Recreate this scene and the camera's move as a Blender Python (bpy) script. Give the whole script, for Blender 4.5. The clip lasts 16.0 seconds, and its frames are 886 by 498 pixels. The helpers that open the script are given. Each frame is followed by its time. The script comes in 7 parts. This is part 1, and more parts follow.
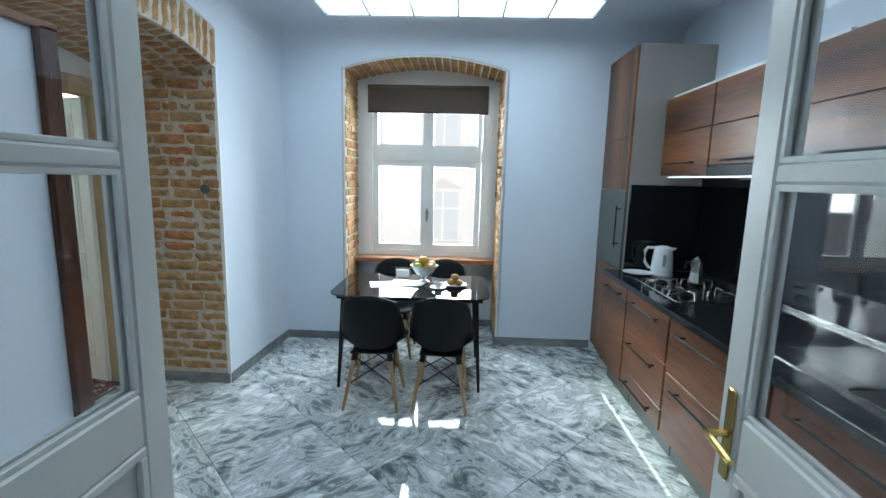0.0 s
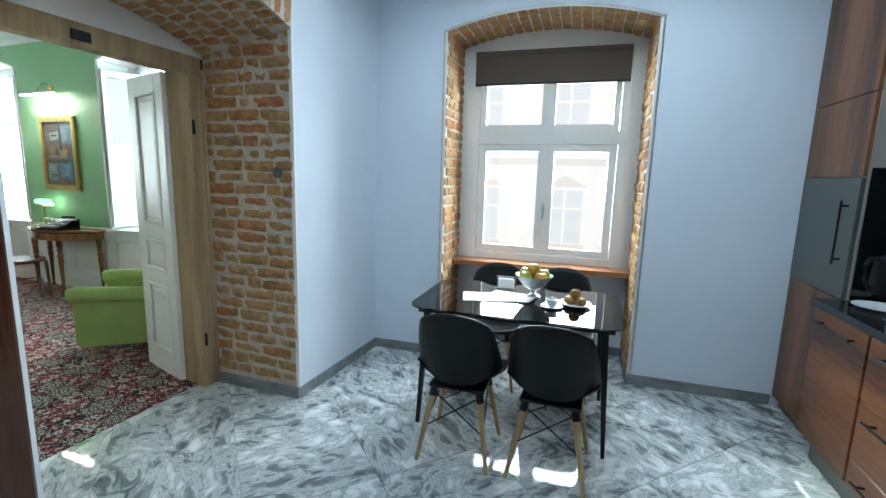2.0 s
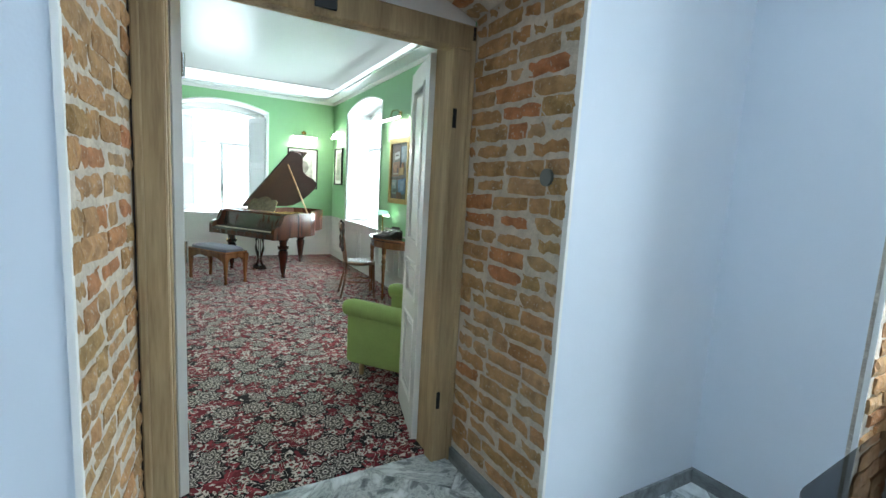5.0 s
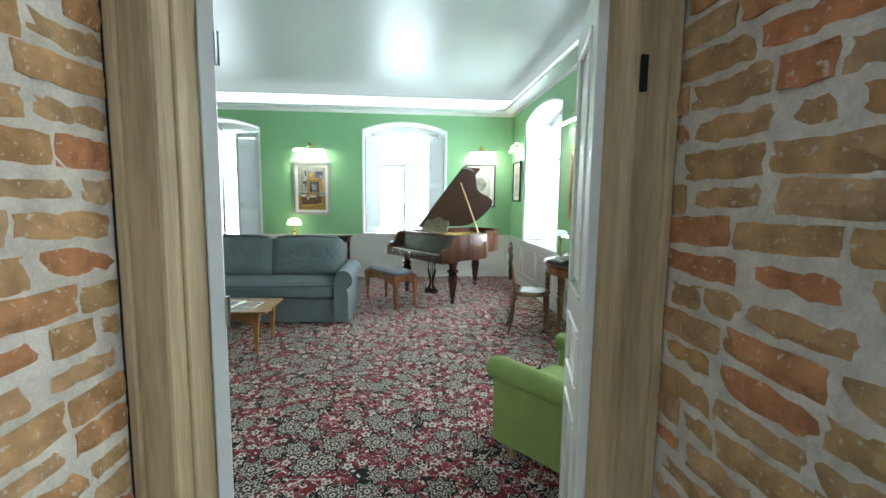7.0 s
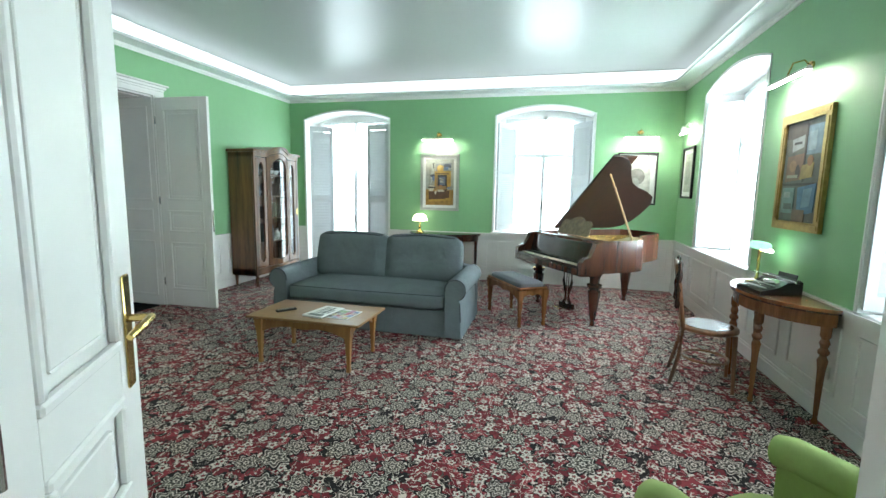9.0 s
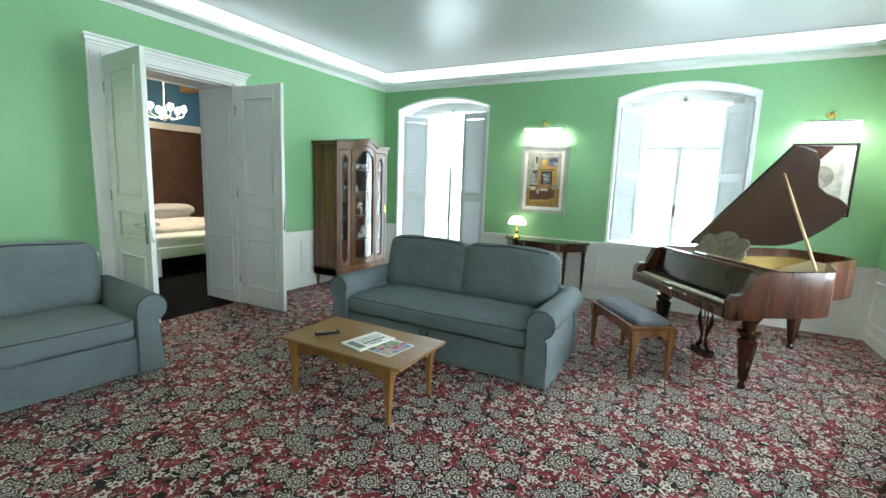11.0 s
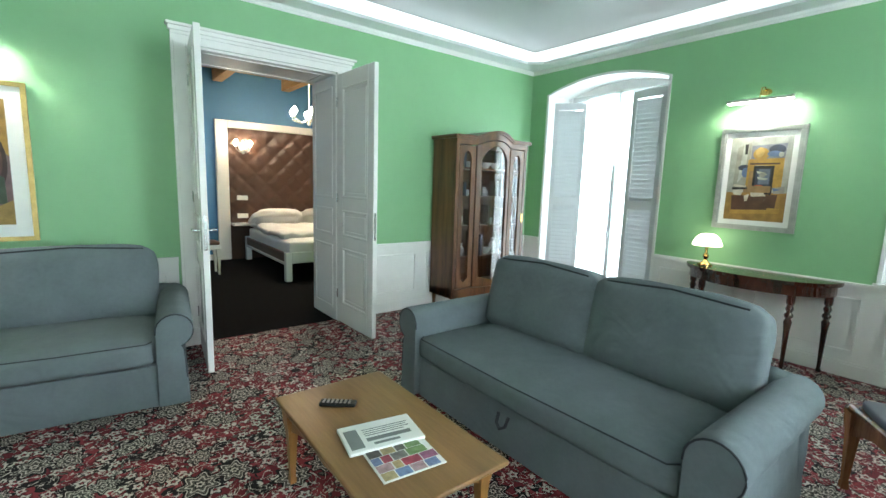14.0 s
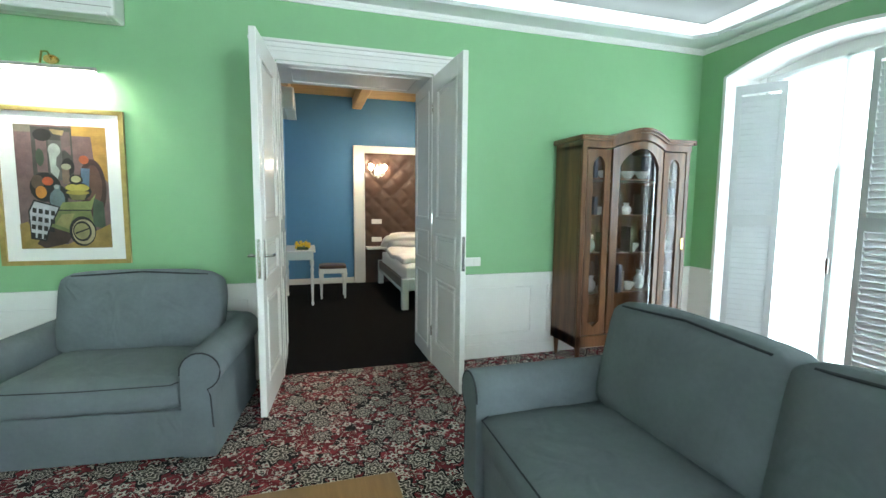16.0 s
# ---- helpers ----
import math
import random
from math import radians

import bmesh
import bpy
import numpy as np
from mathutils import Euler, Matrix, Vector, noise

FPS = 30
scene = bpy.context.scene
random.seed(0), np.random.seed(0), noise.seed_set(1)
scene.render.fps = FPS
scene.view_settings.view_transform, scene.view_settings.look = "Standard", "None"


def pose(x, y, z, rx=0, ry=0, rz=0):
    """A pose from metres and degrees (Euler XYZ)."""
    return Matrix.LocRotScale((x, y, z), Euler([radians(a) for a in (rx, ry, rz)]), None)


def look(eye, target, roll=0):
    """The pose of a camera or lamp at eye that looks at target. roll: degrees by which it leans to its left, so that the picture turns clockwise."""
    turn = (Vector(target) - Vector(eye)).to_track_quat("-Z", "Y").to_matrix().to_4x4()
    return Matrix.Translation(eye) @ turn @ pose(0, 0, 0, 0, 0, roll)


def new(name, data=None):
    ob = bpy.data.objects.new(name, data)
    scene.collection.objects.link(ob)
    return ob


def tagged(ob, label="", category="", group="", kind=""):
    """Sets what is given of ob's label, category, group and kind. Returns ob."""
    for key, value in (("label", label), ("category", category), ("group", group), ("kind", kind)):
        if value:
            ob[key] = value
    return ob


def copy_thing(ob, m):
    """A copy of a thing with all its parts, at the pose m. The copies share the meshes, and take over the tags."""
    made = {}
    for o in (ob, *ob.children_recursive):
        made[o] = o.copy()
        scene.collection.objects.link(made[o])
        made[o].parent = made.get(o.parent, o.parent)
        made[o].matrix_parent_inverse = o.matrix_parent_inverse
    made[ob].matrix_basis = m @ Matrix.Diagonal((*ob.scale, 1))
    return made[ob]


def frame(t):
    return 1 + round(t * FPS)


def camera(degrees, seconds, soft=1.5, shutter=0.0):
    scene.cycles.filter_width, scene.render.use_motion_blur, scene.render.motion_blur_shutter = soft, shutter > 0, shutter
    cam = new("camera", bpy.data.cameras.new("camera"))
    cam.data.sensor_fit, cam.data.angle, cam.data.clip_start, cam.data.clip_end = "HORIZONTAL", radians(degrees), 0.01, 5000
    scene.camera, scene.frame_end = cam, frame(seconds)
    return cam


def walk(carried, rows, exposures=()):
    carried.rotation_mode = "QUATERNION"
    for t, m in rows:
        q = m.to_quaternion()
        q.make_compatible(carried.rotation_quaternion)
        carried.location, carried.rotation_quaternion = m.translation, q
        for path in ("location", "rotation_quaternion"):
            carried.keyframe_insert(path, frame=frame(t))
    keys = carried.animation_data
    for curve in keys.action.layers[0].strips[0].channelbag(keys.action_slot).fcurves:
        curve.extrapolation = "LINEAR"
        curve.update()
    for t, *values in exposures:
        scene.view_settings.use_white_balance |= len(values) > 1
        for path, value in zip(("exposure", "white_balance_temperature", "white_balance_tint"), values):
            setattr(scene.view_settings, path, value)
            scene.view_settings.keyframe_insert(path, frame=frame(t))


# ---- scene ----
cam = camera(89.7, 16.0)
PATH = [
    (0, (1.617, 1.885, 1.606), (1.445, 3.853, 1.297), 1.4),
    (0.5, (1.57, 2.071, 1.549), (1.341, 4.037, 1.26), 2.0),
    (1, (1.577, 2.277, 1.528), (1.227, 4.224, 1.234), 1.9),
    (1.5, (1.599, 2.485, 1.523), (1.091, 4.394, 1.211), 2.0),
    (2, (1.557, 2.699, 1.493), (0.874, 4.552, 1.175), 1.6),
    (2.5, (1.515, 2.911, 1.471), (0.646, 4.683, 1.149), 1.0),
    (3, (1.449, 3.134, 1.456), (0.368, 4.787, 1.143), 1.4),
    (3.5, (1.325, 3.314, 1.444), (0.071, 4.843, 1.144), 2.2),
    (4, (1.196, 3.509, 1.435), (-0.245, 4.865, 1.145), 2.7),
    (4.5, (1.085, 3.658, 1.432), (-0.507, 4.836, 1.155), 3.1),
    (5, (0.923, 3.798, 1.422), (-0.804, 4.771, 1.162), 3.3),
    (7.5, (-0.105, 4.358, 1.451), (-2.092, 4.348, 1.229), 0.7),
    (8, (-0.359, 4.391, 1.437), (-2.339, 4.223, 1.209), 1.3),
    (8.5, (-0.564, 4.434, 1.455), (-2.523, 4.115, 1.209), 1.5),
    (9, (-0.821, 4.448, 1.46), (-2.747, 3.978, 1.2), 1.0),
    (9.5, (-1.066, 4.466, 1.462), (-2.953, 3.857, 1.201), 0.9),
    (12, (-2.329, 4.361, 1.538), (-3.952, 3.244, 1.196), 2.3),
    (12.5, (-2.567, 4.334, 1.53), (-4.12, 3.126, 1.171), 1.9),
    (13, (-2.826, 4.293, 1.533), (-4.277, 2.963, 1.174), 1.9),
    (13.5, (-3.051, 4.2, 1.495), (-4.398, 2.758, 1.167), 2.1),
    (14, (-3.287, 4.105, 1.458), (-4.505, 2.545, 1.17), 1.9),
    (14.5, (-3.559, 4.056, 1.483), (-4.62, 2.381, 1.215), 1.7),
    (15, (-3.783, 3.912, 1.459), (-4.688, 2.144, 1.229), 1.9),
    (15.5, (-3.959, 3.764, 1.455), (-4.722, 1.928, 1.239), 1.8),
    (16, (-4.198, 3.593, 1.41), (-4.77, 1.687, 1.212), 0.5),
]
walk(cam, [(t, look(eye, target, roll)) for t, eye, target, roll in PATH])

# ---- light ----
world = bpy.data.worlds.new("world")
scene.world = world
world.use_nodes = True
_wn = world.node_tree.nodes
_sky = _wn.new("ShaderNodeTexSky")
_sky.sky_type, _sky.sun_disc, _sky.sun_elevation, _sky.sun_rotation = "NISHITA", False, radians(40), radians(200)
world.node_tree.links.new(_sky.outputs[0], _wn["Background"].inputs[0])
_wn["Background"].inputs[1].default_value = 0.12
scene.view_settings.exposure = 0.0

KITCHEN = pose(-0.285, 6.04, 0, 0, 0, 3.1)


def area(name, m, sx, sy, watts, colour):
    lamp = bpy.data.lights.new(name, "AREA")
    lamp.shape, lamp.size, lamp.size_y, lamp.energy, lamp.color = "RECTANGLE", sx, sy, watts, colour
    ob = new(name, lamp)
    ob.matrix_world = m
    return ob


DAY = (0.77, 0.92, 1.0)
area("daylight_kitchen", KITCHEN @ pose(1.33, 1.1, 2.25, -68, 0, 0), 1.8, 2.0, 410, DAY)
area("daylight_far_a", pose(-8.85, 0.92, 1.45, 90, 0, -90), 1.9, 2.9, 110, DAY)
area("daylight_far_b", pose(-8.85, 4.26, 1.75, 90, 0, -90), 1.9, 2.3, 105, DAY)
area("daylight_side_a", pose(-6.27, 6.98, 1.75, -90, 0, 0), 1.9, 2.3, 290, DAY)
area("daylight_side_b", pose(-3.1, 6.98, 1.75, -90, 0, 0), 1.9, 2.3, 165, DAY)


# ---- materials ----
def material(name, colour, rough=0.6, metal=0.0, vary=0.12, scale=6.0, bump=0.0, bump_scale=120.0, colour2=None, stretch=(1, 1, 1), random_tint=0.0, coat=0.0, spec=0.5, fold=0.0):
    m = bpy.data.materials.new(name)
    m.use_nodes = True
    n, l = m.node_tree.nodes, m.node_tree.links
    b = n["Principled BSDF"]
    b.inputs["Roughness"].default_value, b.inputs["Metallic"].default_value = rough, metal
    b.inputs["Coat Weight"].default_value, b.inputs["Coat Roughness"].default_value = coat, 0.08
    b.inputs["Specular IOR Level"].default_value = spec
    tc, mp = n.new("ShaderNodeTexCoord"), n.new("ShaderNodeMapping")
    mp.inputs["Scale"].default_value = stretch
    l.new(tc.outputs["Object"], mp.inputs[0])
    big, fine = n.new("ShaderNodeTexNoise"), n.new("ShaderNodeTexNoise")
    big.inputs["Scale"].default_value, fine.inputs["Scale"].default_value = scale, scale * 9
    big.inputs["Detail"].default_value, fine.inputs["Detail"].default_value = 3, 3
    l.new(mp.outputs[0], big.inputs[0]), l.new(mp.outputs[0], fine.inputs[0])
    add = n.new("ShaderNodeMath")
    add.operation, add.inputs[1].default_value = "MULTIPLY_ADD", 0.45
    l.new(fine.outputs[0], add.inputs[0]), l.new(big.outputs[0], add.inputs[2])
    ramp = n.new("ShaderNodeValToRGB")
    c2 = colour2 or tuple(c * (1 - vary) for c in colour)
    ramp.color_ramp.elements[0].color, ramp.color_ramp.elements[1].color = (*c2, 1), (*colour, 1)
    ramp.color_ramp.elements[0].position, ramp.color_ramp.elements[1].position = 0.5, 0.95
    l.new(add.outputs[0], ramp.inputs[0])
    out = ramp.outputs[0]
    if random_tint:
        info, hsv, mr = n.new("ShaderNodeObjectInfo"), n.new("ShaderNodeHueSaturation"), n.new("ShaderNodeMapRange")
        mr.inputs[3].default_value, mr.inputs[4].default_value = 1 - random_tint, 1 + random_tint
        l.new(info.outputs["Random"], mr.inputs[0]), l.new(mr.outputs[0], hsv.inputs["Value"]), l.new(out, hsv.inputs["Color"])
        out = hsv.outputs[0]
    l.new(out, b.inputs["Base Color"])
    if bump:
        bt, bn = n.new("ShaderNodeBump"), n.new("ShaderNodeTexNoise")
        bn.inputs["Scale"].default_value, bn.inputs["Detail"].default_value = bump_scale, 3
        bt.inputs["Strength"].default_value, bt.inputs["Distance"].default_value = bump, 0.01
        l.new(mp.outputs[0], bn.inputs[0]), l.new(bn.outputs[0], bt.inputs["Height"]), l.new(bt.outputs[0], b.inputs["Normal"])
        if fold:
            fb, fn = n.new("ShaderNodeBump"), n.new("ShaderNodeTexNoise")
            fn.inputs["Scale"].default_value, fn.inputs["Detail"].default_value, fn.inputs["Distortion"].default_value = 4.5, 2.5, 1.6
            fb.inputs["Strength"].default_value, fb.inputs["Distance"].default_value = fold, 0.05
            l.new(tc.outputs["Object"], fn.inputs[0]), l.new(fn.outputs[0], fb.inputs["Height"]), l.new(fb.outputs[0], bt.inputs["Normal"])
    return m


def glow(name, colour, strength, base=1.0):
    m = bpy.data.materials.new(name)
    m.use_nodes = True
    b = m.node_tree.nodes["Principled BSDF"]
    b.inputs["Base Color"].default_value = (*(c * base for c in colour), 1)
    b.inputs["Emission Color"].default_value, b.inputs["Emission Strength"].default_value = (*colour, 1), strength
    return m


def glass_mat(name, tint=(1, 1, 1), rough=0.02, base=0.04):
    m = bpy.data.materials.new(name)
    m.use_nodes = True
    n, l = m.node_tree.nodes, m.node_tree.links
    tr, gl, mix = n.new("ShaderNodeBsdfTransparent"), n.new("ShaderNodeBsdfGlossy"), n.new("ShaderNodeMixShader")
    lw, pw, ma = n.new("ShaderNodeLayerWeight"), n.new("ShaderNodeMath"), n.new("ShaderNodeMath")
    lw.inputs[0].default_value = 0.5
    pw.operation, pw.inputs[1].default_value = "POWER", 4.0
    ma.operation, ma.inputs[1].default_value, ma.inputs[2].default_value = "MULTIPLY_ADD", 0.55, base
    tr.inputs[0].default_value, gl.inputs["Roughness"].default_value = (*tint, 1), rough
    l.new(lw.outputs["Facing"], pw.inputs[0]), l.new(pw.outputs[0], ma.inputs[0]), l.new(ma.outputs[0], mix.inputs[0])
    l.new(tr.outputs[0], mix.inputs[1]), l.new(gl.outputs[0], mix.inputs[2]), l.new(mix.outputs[0], n["Material Output"].inputs[0])
    return m


def glare_glass(name, glare):
    """Window glass with a translucent veil mixed in to imitate the glare of the daylight behind it."""
    m = glass_mat(name)
    n, l = m.node_tree.nodes, m.node_tree.links
    veil, mix = n.new("ShaderNodeBsdfTranslucent"), n.new("ShaderNodeMixShader")
    veil.inputs[0].default_value, mix.inputs[0].default_value = (0.9, 0.97, 1.0, 1), glare
    out = n["Material Output"].inputs[0]
    clear = out.links[0].from_socket
    l.new(clear, mix.inputs[1]), l.new(veil.outputs[0], mix.inputs[2]), l.new(mix.outputs[0], out)
    return m


def wood(name, dark, light, scale=1.0, rough=0.4, axis=2, coat=0.0, random_tint=0.0):
    s = [14 * scale] * 3
    s[axis] = 1.2 * scale
    return material(name, light, rough, 0, scale=1.3, colour2=dark, stretch=tuple(s), bump=0.08, bump_scale=6, coat=coat, random_tint=random_tint)


def carpet_mat():
    m = bpy.data.materials.new("oriental_carpet")
    m.use_nodes = True
    n, l = m.node_tree.nodes, m.node_tree.links
    b = n["Principled BSDF"]
    b.inputs["Roughness"].default_value, b.inputs["Specular IOR Level"].default_value = 0.9, 0.15
    b.inputs["Sheen Weight"].default_value, b.inputs["Sheen Roughness"].default_value = 0.06, 0.35
    b.inputs["Sheen Tint"].default_value = (1.0, 0.80, 0.78, 1)
    tc = n.new("ShaderNodeTexCoord")

    def node(kind, **kw):
        x = n.new("ShaderNode" + kind)
        for k, v in kw.items():
            x.inputs[k].default_value = v
        return x

    def ramp(src, stops, constant=True):
        r = n.new("ShaderNodeValToRGB")
        r.color_ramp.interpolation = "CONSTANT" if constant else "LINEAR"
        e = r.color_ramp.elements
        e[0].position, e[0].color = stops[0][0], (*stops[0][1], 1)
        e[1].position, e[1].color = stops[1][0], (*stops[1][1], 1)
        for p, c in stops[2:]:
            e.new(p).color = (*c, 1)
        l.new(src, r.inputs[0])
        return r.outputs[0]

    def mix(fac, a, c):
        x = n.new("ShaderNodeMix")
        x.data_type = "RGBA"
        l.new(fac, x.inputs[0]), l.new(a, x.inputs[6]), l.new(c, x.inputs[7])
        return x.outputs[2]

    def calc(op, a, c=None):
        x = n.new("ShaderNodeMath")
        x.operation = op
        for i, v in enumerate((a, c)):
            if v is None:
                continue
            if isinstance(v, (int, float)):
                x.inputs[i].default_value = v
            else:
                l.new(v, x.inputs[i])
        return x.outputs[0]

    def solid(c):
        x = n.new("ShaderNodeRGB")
        x.outputs[0].default_value = (*c, 1)
        return x.outputs[0]

    def field(scale, detail=2.0, shift=0.0, wobble=0.0):
        mp = n.new("ShaderNodeMapping")
        mp.inputs["Location"].default_value = (shift, shift * 0.7, 0)
        l.new(tc.outputs["Object"], mp.inputs[0])
        x = node("TexNoise", Scale=scale, Detail=detail, Distortion=wobble)
        l.new(mp.outputs[0], x.inputs[0])
        return x.outputs[0]

    CREAM, SAGE, INK, WINE, ROSE = (0.58, 0.50, 0.44), (0.105, 0.092, 0.080), (0.013, 0.010, 0.011), (0.15, 0.018, 0.024), (0.25, 0.036, 0.045)
    col = ramp(field(6.5), [(0.0, INK), (0.40, WINE), (0.55, ROSE), (0.63, INK)])
    # leaves and scrolling stems
    col = mix(calc("GREATER_THAN", field(24.0, 1.0, 3.0, 1.2), 0.615), col, solid(INK))
    col = mix(calc("GREATER_THAN", field(24.0, 1.0, 3.0, 1.2), 0.65), col, solid(SAGE))
    col = mix(calc("LESS_THAN", calc("ABSOLUTE", calc("SUBTRACT", field(10.0, 1.0, 9.0, 1.8), 0.5)), 0.013), col, solid(CREAM))
    col = mix(calc("GREATER_THAN", field(30.0, 1.0, 31.0, 0.6), 0.645), col, solid(CREAM))

    def flowers(under, scale, petals, deep, keep, size, stops, spread):
        """Flowers scattered over the field, each of concentric wavy rings."""
        cell = node("TexVoronoi", Scale=scale, Randomness=spread)
        cell.voronoi_dimensions = "2D"
        l.new(tc.outputs["Object"], cell.inputs["Vector"])
        dv = n.new("ShaderNodeVectorMath")
        dv.operation = "SUBTRACT"
        l.new(tc.outputs["Object"], dv.inputs[0]), l.new(cell.outputs["Position"], dv.inputs[1])
        sp, sc = n.new("ShaderNodeSeparateXYZ"), n.new("ShaderNodeSeparateColor")
        l.new(dv.outputs[0], sp.inputs[0]), l.new(cell.outputs["Color"], sc.inputs[0])
        ang = calc("ADD", calc("ARCTAN2", sp.outputs[1], sp.outputs[0]), calc("MULTIPLY", sc.outputs[2], 6.0))
        rad = calc("SQRT", calc("ADD", calc("MULTIPLY", sp.outputs[0], sp.outputs[0]), calc("MULTIPLY", sp.outputs[1], sp.outputs[1])))
        wavy = calc("ADD", 1.0, calc("MULTIPLY", calc("SINE", calc("MULTIPLY", ang, petals)), deep))
        grow = calc("ADD", 0.85, calc("MULTIPLY", sc.outputs[0], 0.5))
        r = calc("MULTIPLY", calc("MULTIPLY", calc("MULTIPLY", rad, wavy), grow), 1.0 / size)
        inside = calc("MULTIPLY", calc("LESS_THAN", r, 1.0), calc("GREATER_THAN", sc.outputs[1], keep))
        return mix(inside, under, ramp(r, stops))

    col = flowers(col, 12.0, 5.0, 0.26, 0.45, 0.031, [(0, ROSE), (0.20, INK), (0.34, CREAM), (0.80, INK)], 0.95)
    col = flowers(col, 5.0, 7.0, 0.22, 0.22, 0.082, [(0, INK), (0.10, CREAM), (0.20, INK), (0.30, SAGE), (0.44, CREAM), (0.53, SAGE), (0.66, INK), (0.72, CREAM), (0.79, INK)], 0.85)
    pile = node("TexNoise", Scale=260.0, Detail=2.0)
    l.new(tc.outputs["Object"], pile.inputs[0])
    hs = n.new("ShaderNodeHueSaturation")
    mr = n.new("ShaderNodeMapRange")
    mr.inputs[3].default_value, mr.inputs[4].default_value = 0.65, 1.35
    l.new(pile.outputs[0], mr.inputs[0]), l.new(mr.outputs[0], hs.inputs["Value"]), l.new(col, hs.inputs["Color"])
    l.new(hs.outputs[0], b.inputs["Base Color"])
    bp = n.new("ShaderNodeBump")
    bp.inputs["Strength"].default_value, bp.inputs["Distance"].default_value = 0.5, 0.004
    l.new(pile.outputs[0], bp.inputs["Height"]), l.new(bp.outputs[0], b.inputs["Normal"])
    return m


def brick_mat():
    m = bpy.data.materials.new("old_brick")
    m.use_nodes = True
    n, l = m.node_tree.nodes, m.node_tree.links
    b = n["Principled BSDF"]
    b.inputs["Roughness"].default_value, b.inputs["Specular IOR Level"].default_value = 0.88, 0.25
    tc, info = n.new("ShaderNodeTexCoord"), n.new("ShaderNodeObjectInfo")
    tone = n.new("ShaderNodeValToRGB")
    e = tone.color_ramp.elements
    e[0].position, e[0].color = 0.0, (0.37, 0.225, 0.10, 1)
    e[1].position, e[1].color = 1.0, (0.42, 0.26, 0.13, 1)
    for p, c in ((0.30, (0.40, 0.215, 0.085)), (0.45, (0.34, 0.205, 0.075)), (0.60, (0.41, 0.145, 0.05)), (0.70, (0.38, 0.23, 0.105)), (0.88, (0.42, 0.22, 0.09))):
        e.new(p).color = (*c, 1)
    l.new(info.outputs["Random"], tone.inputs[0])
    off = n.new("ShaderNodeVectorMath")
    off.operation = "MULTIPLY_ADD"
    off.inputs[1].default_value = (31.0, 17.0, 9.0)
    l.new(info.outputs["Random"], off.inputs[0]), l.new(tc.outputs["Object"], off.inputs[2])
    big, fine = n.new("ShaderNodeTexNoise"), n.new("ShaderNodeTexNoise")
    big.inputs["Scale"].default_value, big.inputs["Detail"].default_value = 16, 6
    fine.inputs["Scale"].default_value, fine.inputs["Detail"].default_value = 70, 5
    l.new(off.outputs[0], big.inputs[0]), l.new(off.outputs[0], fine.inputs[0])
    mr = n.new("ShaderNodeMapRange")
    mr.inputs[1].default_value, mr.inputs[2].default_value, mr.inputs[3].default_value, mr.inputs[4].default_value = 0.3, 0.7, 0.66, 1.30
    l.new(big.outputs[0], mr.inputs[0])
    hs = n.new("ShaderNodeHueSaturation")
    hs.inputs["Saturation"].default_value = 0.95
    l.new(mr.outputs[0], hs.inputs["Value"]), l.new(tone.outputs[0], hs.inputs["Color"])
    lime = n.new("ShaderNodeMapRange")
    lime.inputs[1].default_value, lime.inputs[2].default_value, lime.inputs[4].default_value = 0.60, 0.72, 0.75
    l.new(fine.outputs[0], lime.inputs[0])
    mx = n.new("ShaderNodeMix")
    mx.data_type = "RGBA"
    mx.inputs[7].default_value = (0.55, 0.48, 0.40, 1)
    l.new(lime.outputs[0], mx.inputs[0]), l.new(hs.outputs[0], mx.inputs[6]), l.new(mx.outputs[2], b.inputs["Base Color"])
    bp = n.new("ShaderNodeBump")
    bp.inputs["Strength"].default_value, bp.inputs["Distance"].default_value = 0.8, 0.006
    add = n.new("ShaderNodeMath")
    l.new(big.outputs[0], add.inputs[0]), l.new(fine.outputs[0], add.inputs[1])
    l.new(add.outputs[0], bp.inputs["Height"]), l.new(bp.outputs[0], b.inputs["Normal"])
    return m


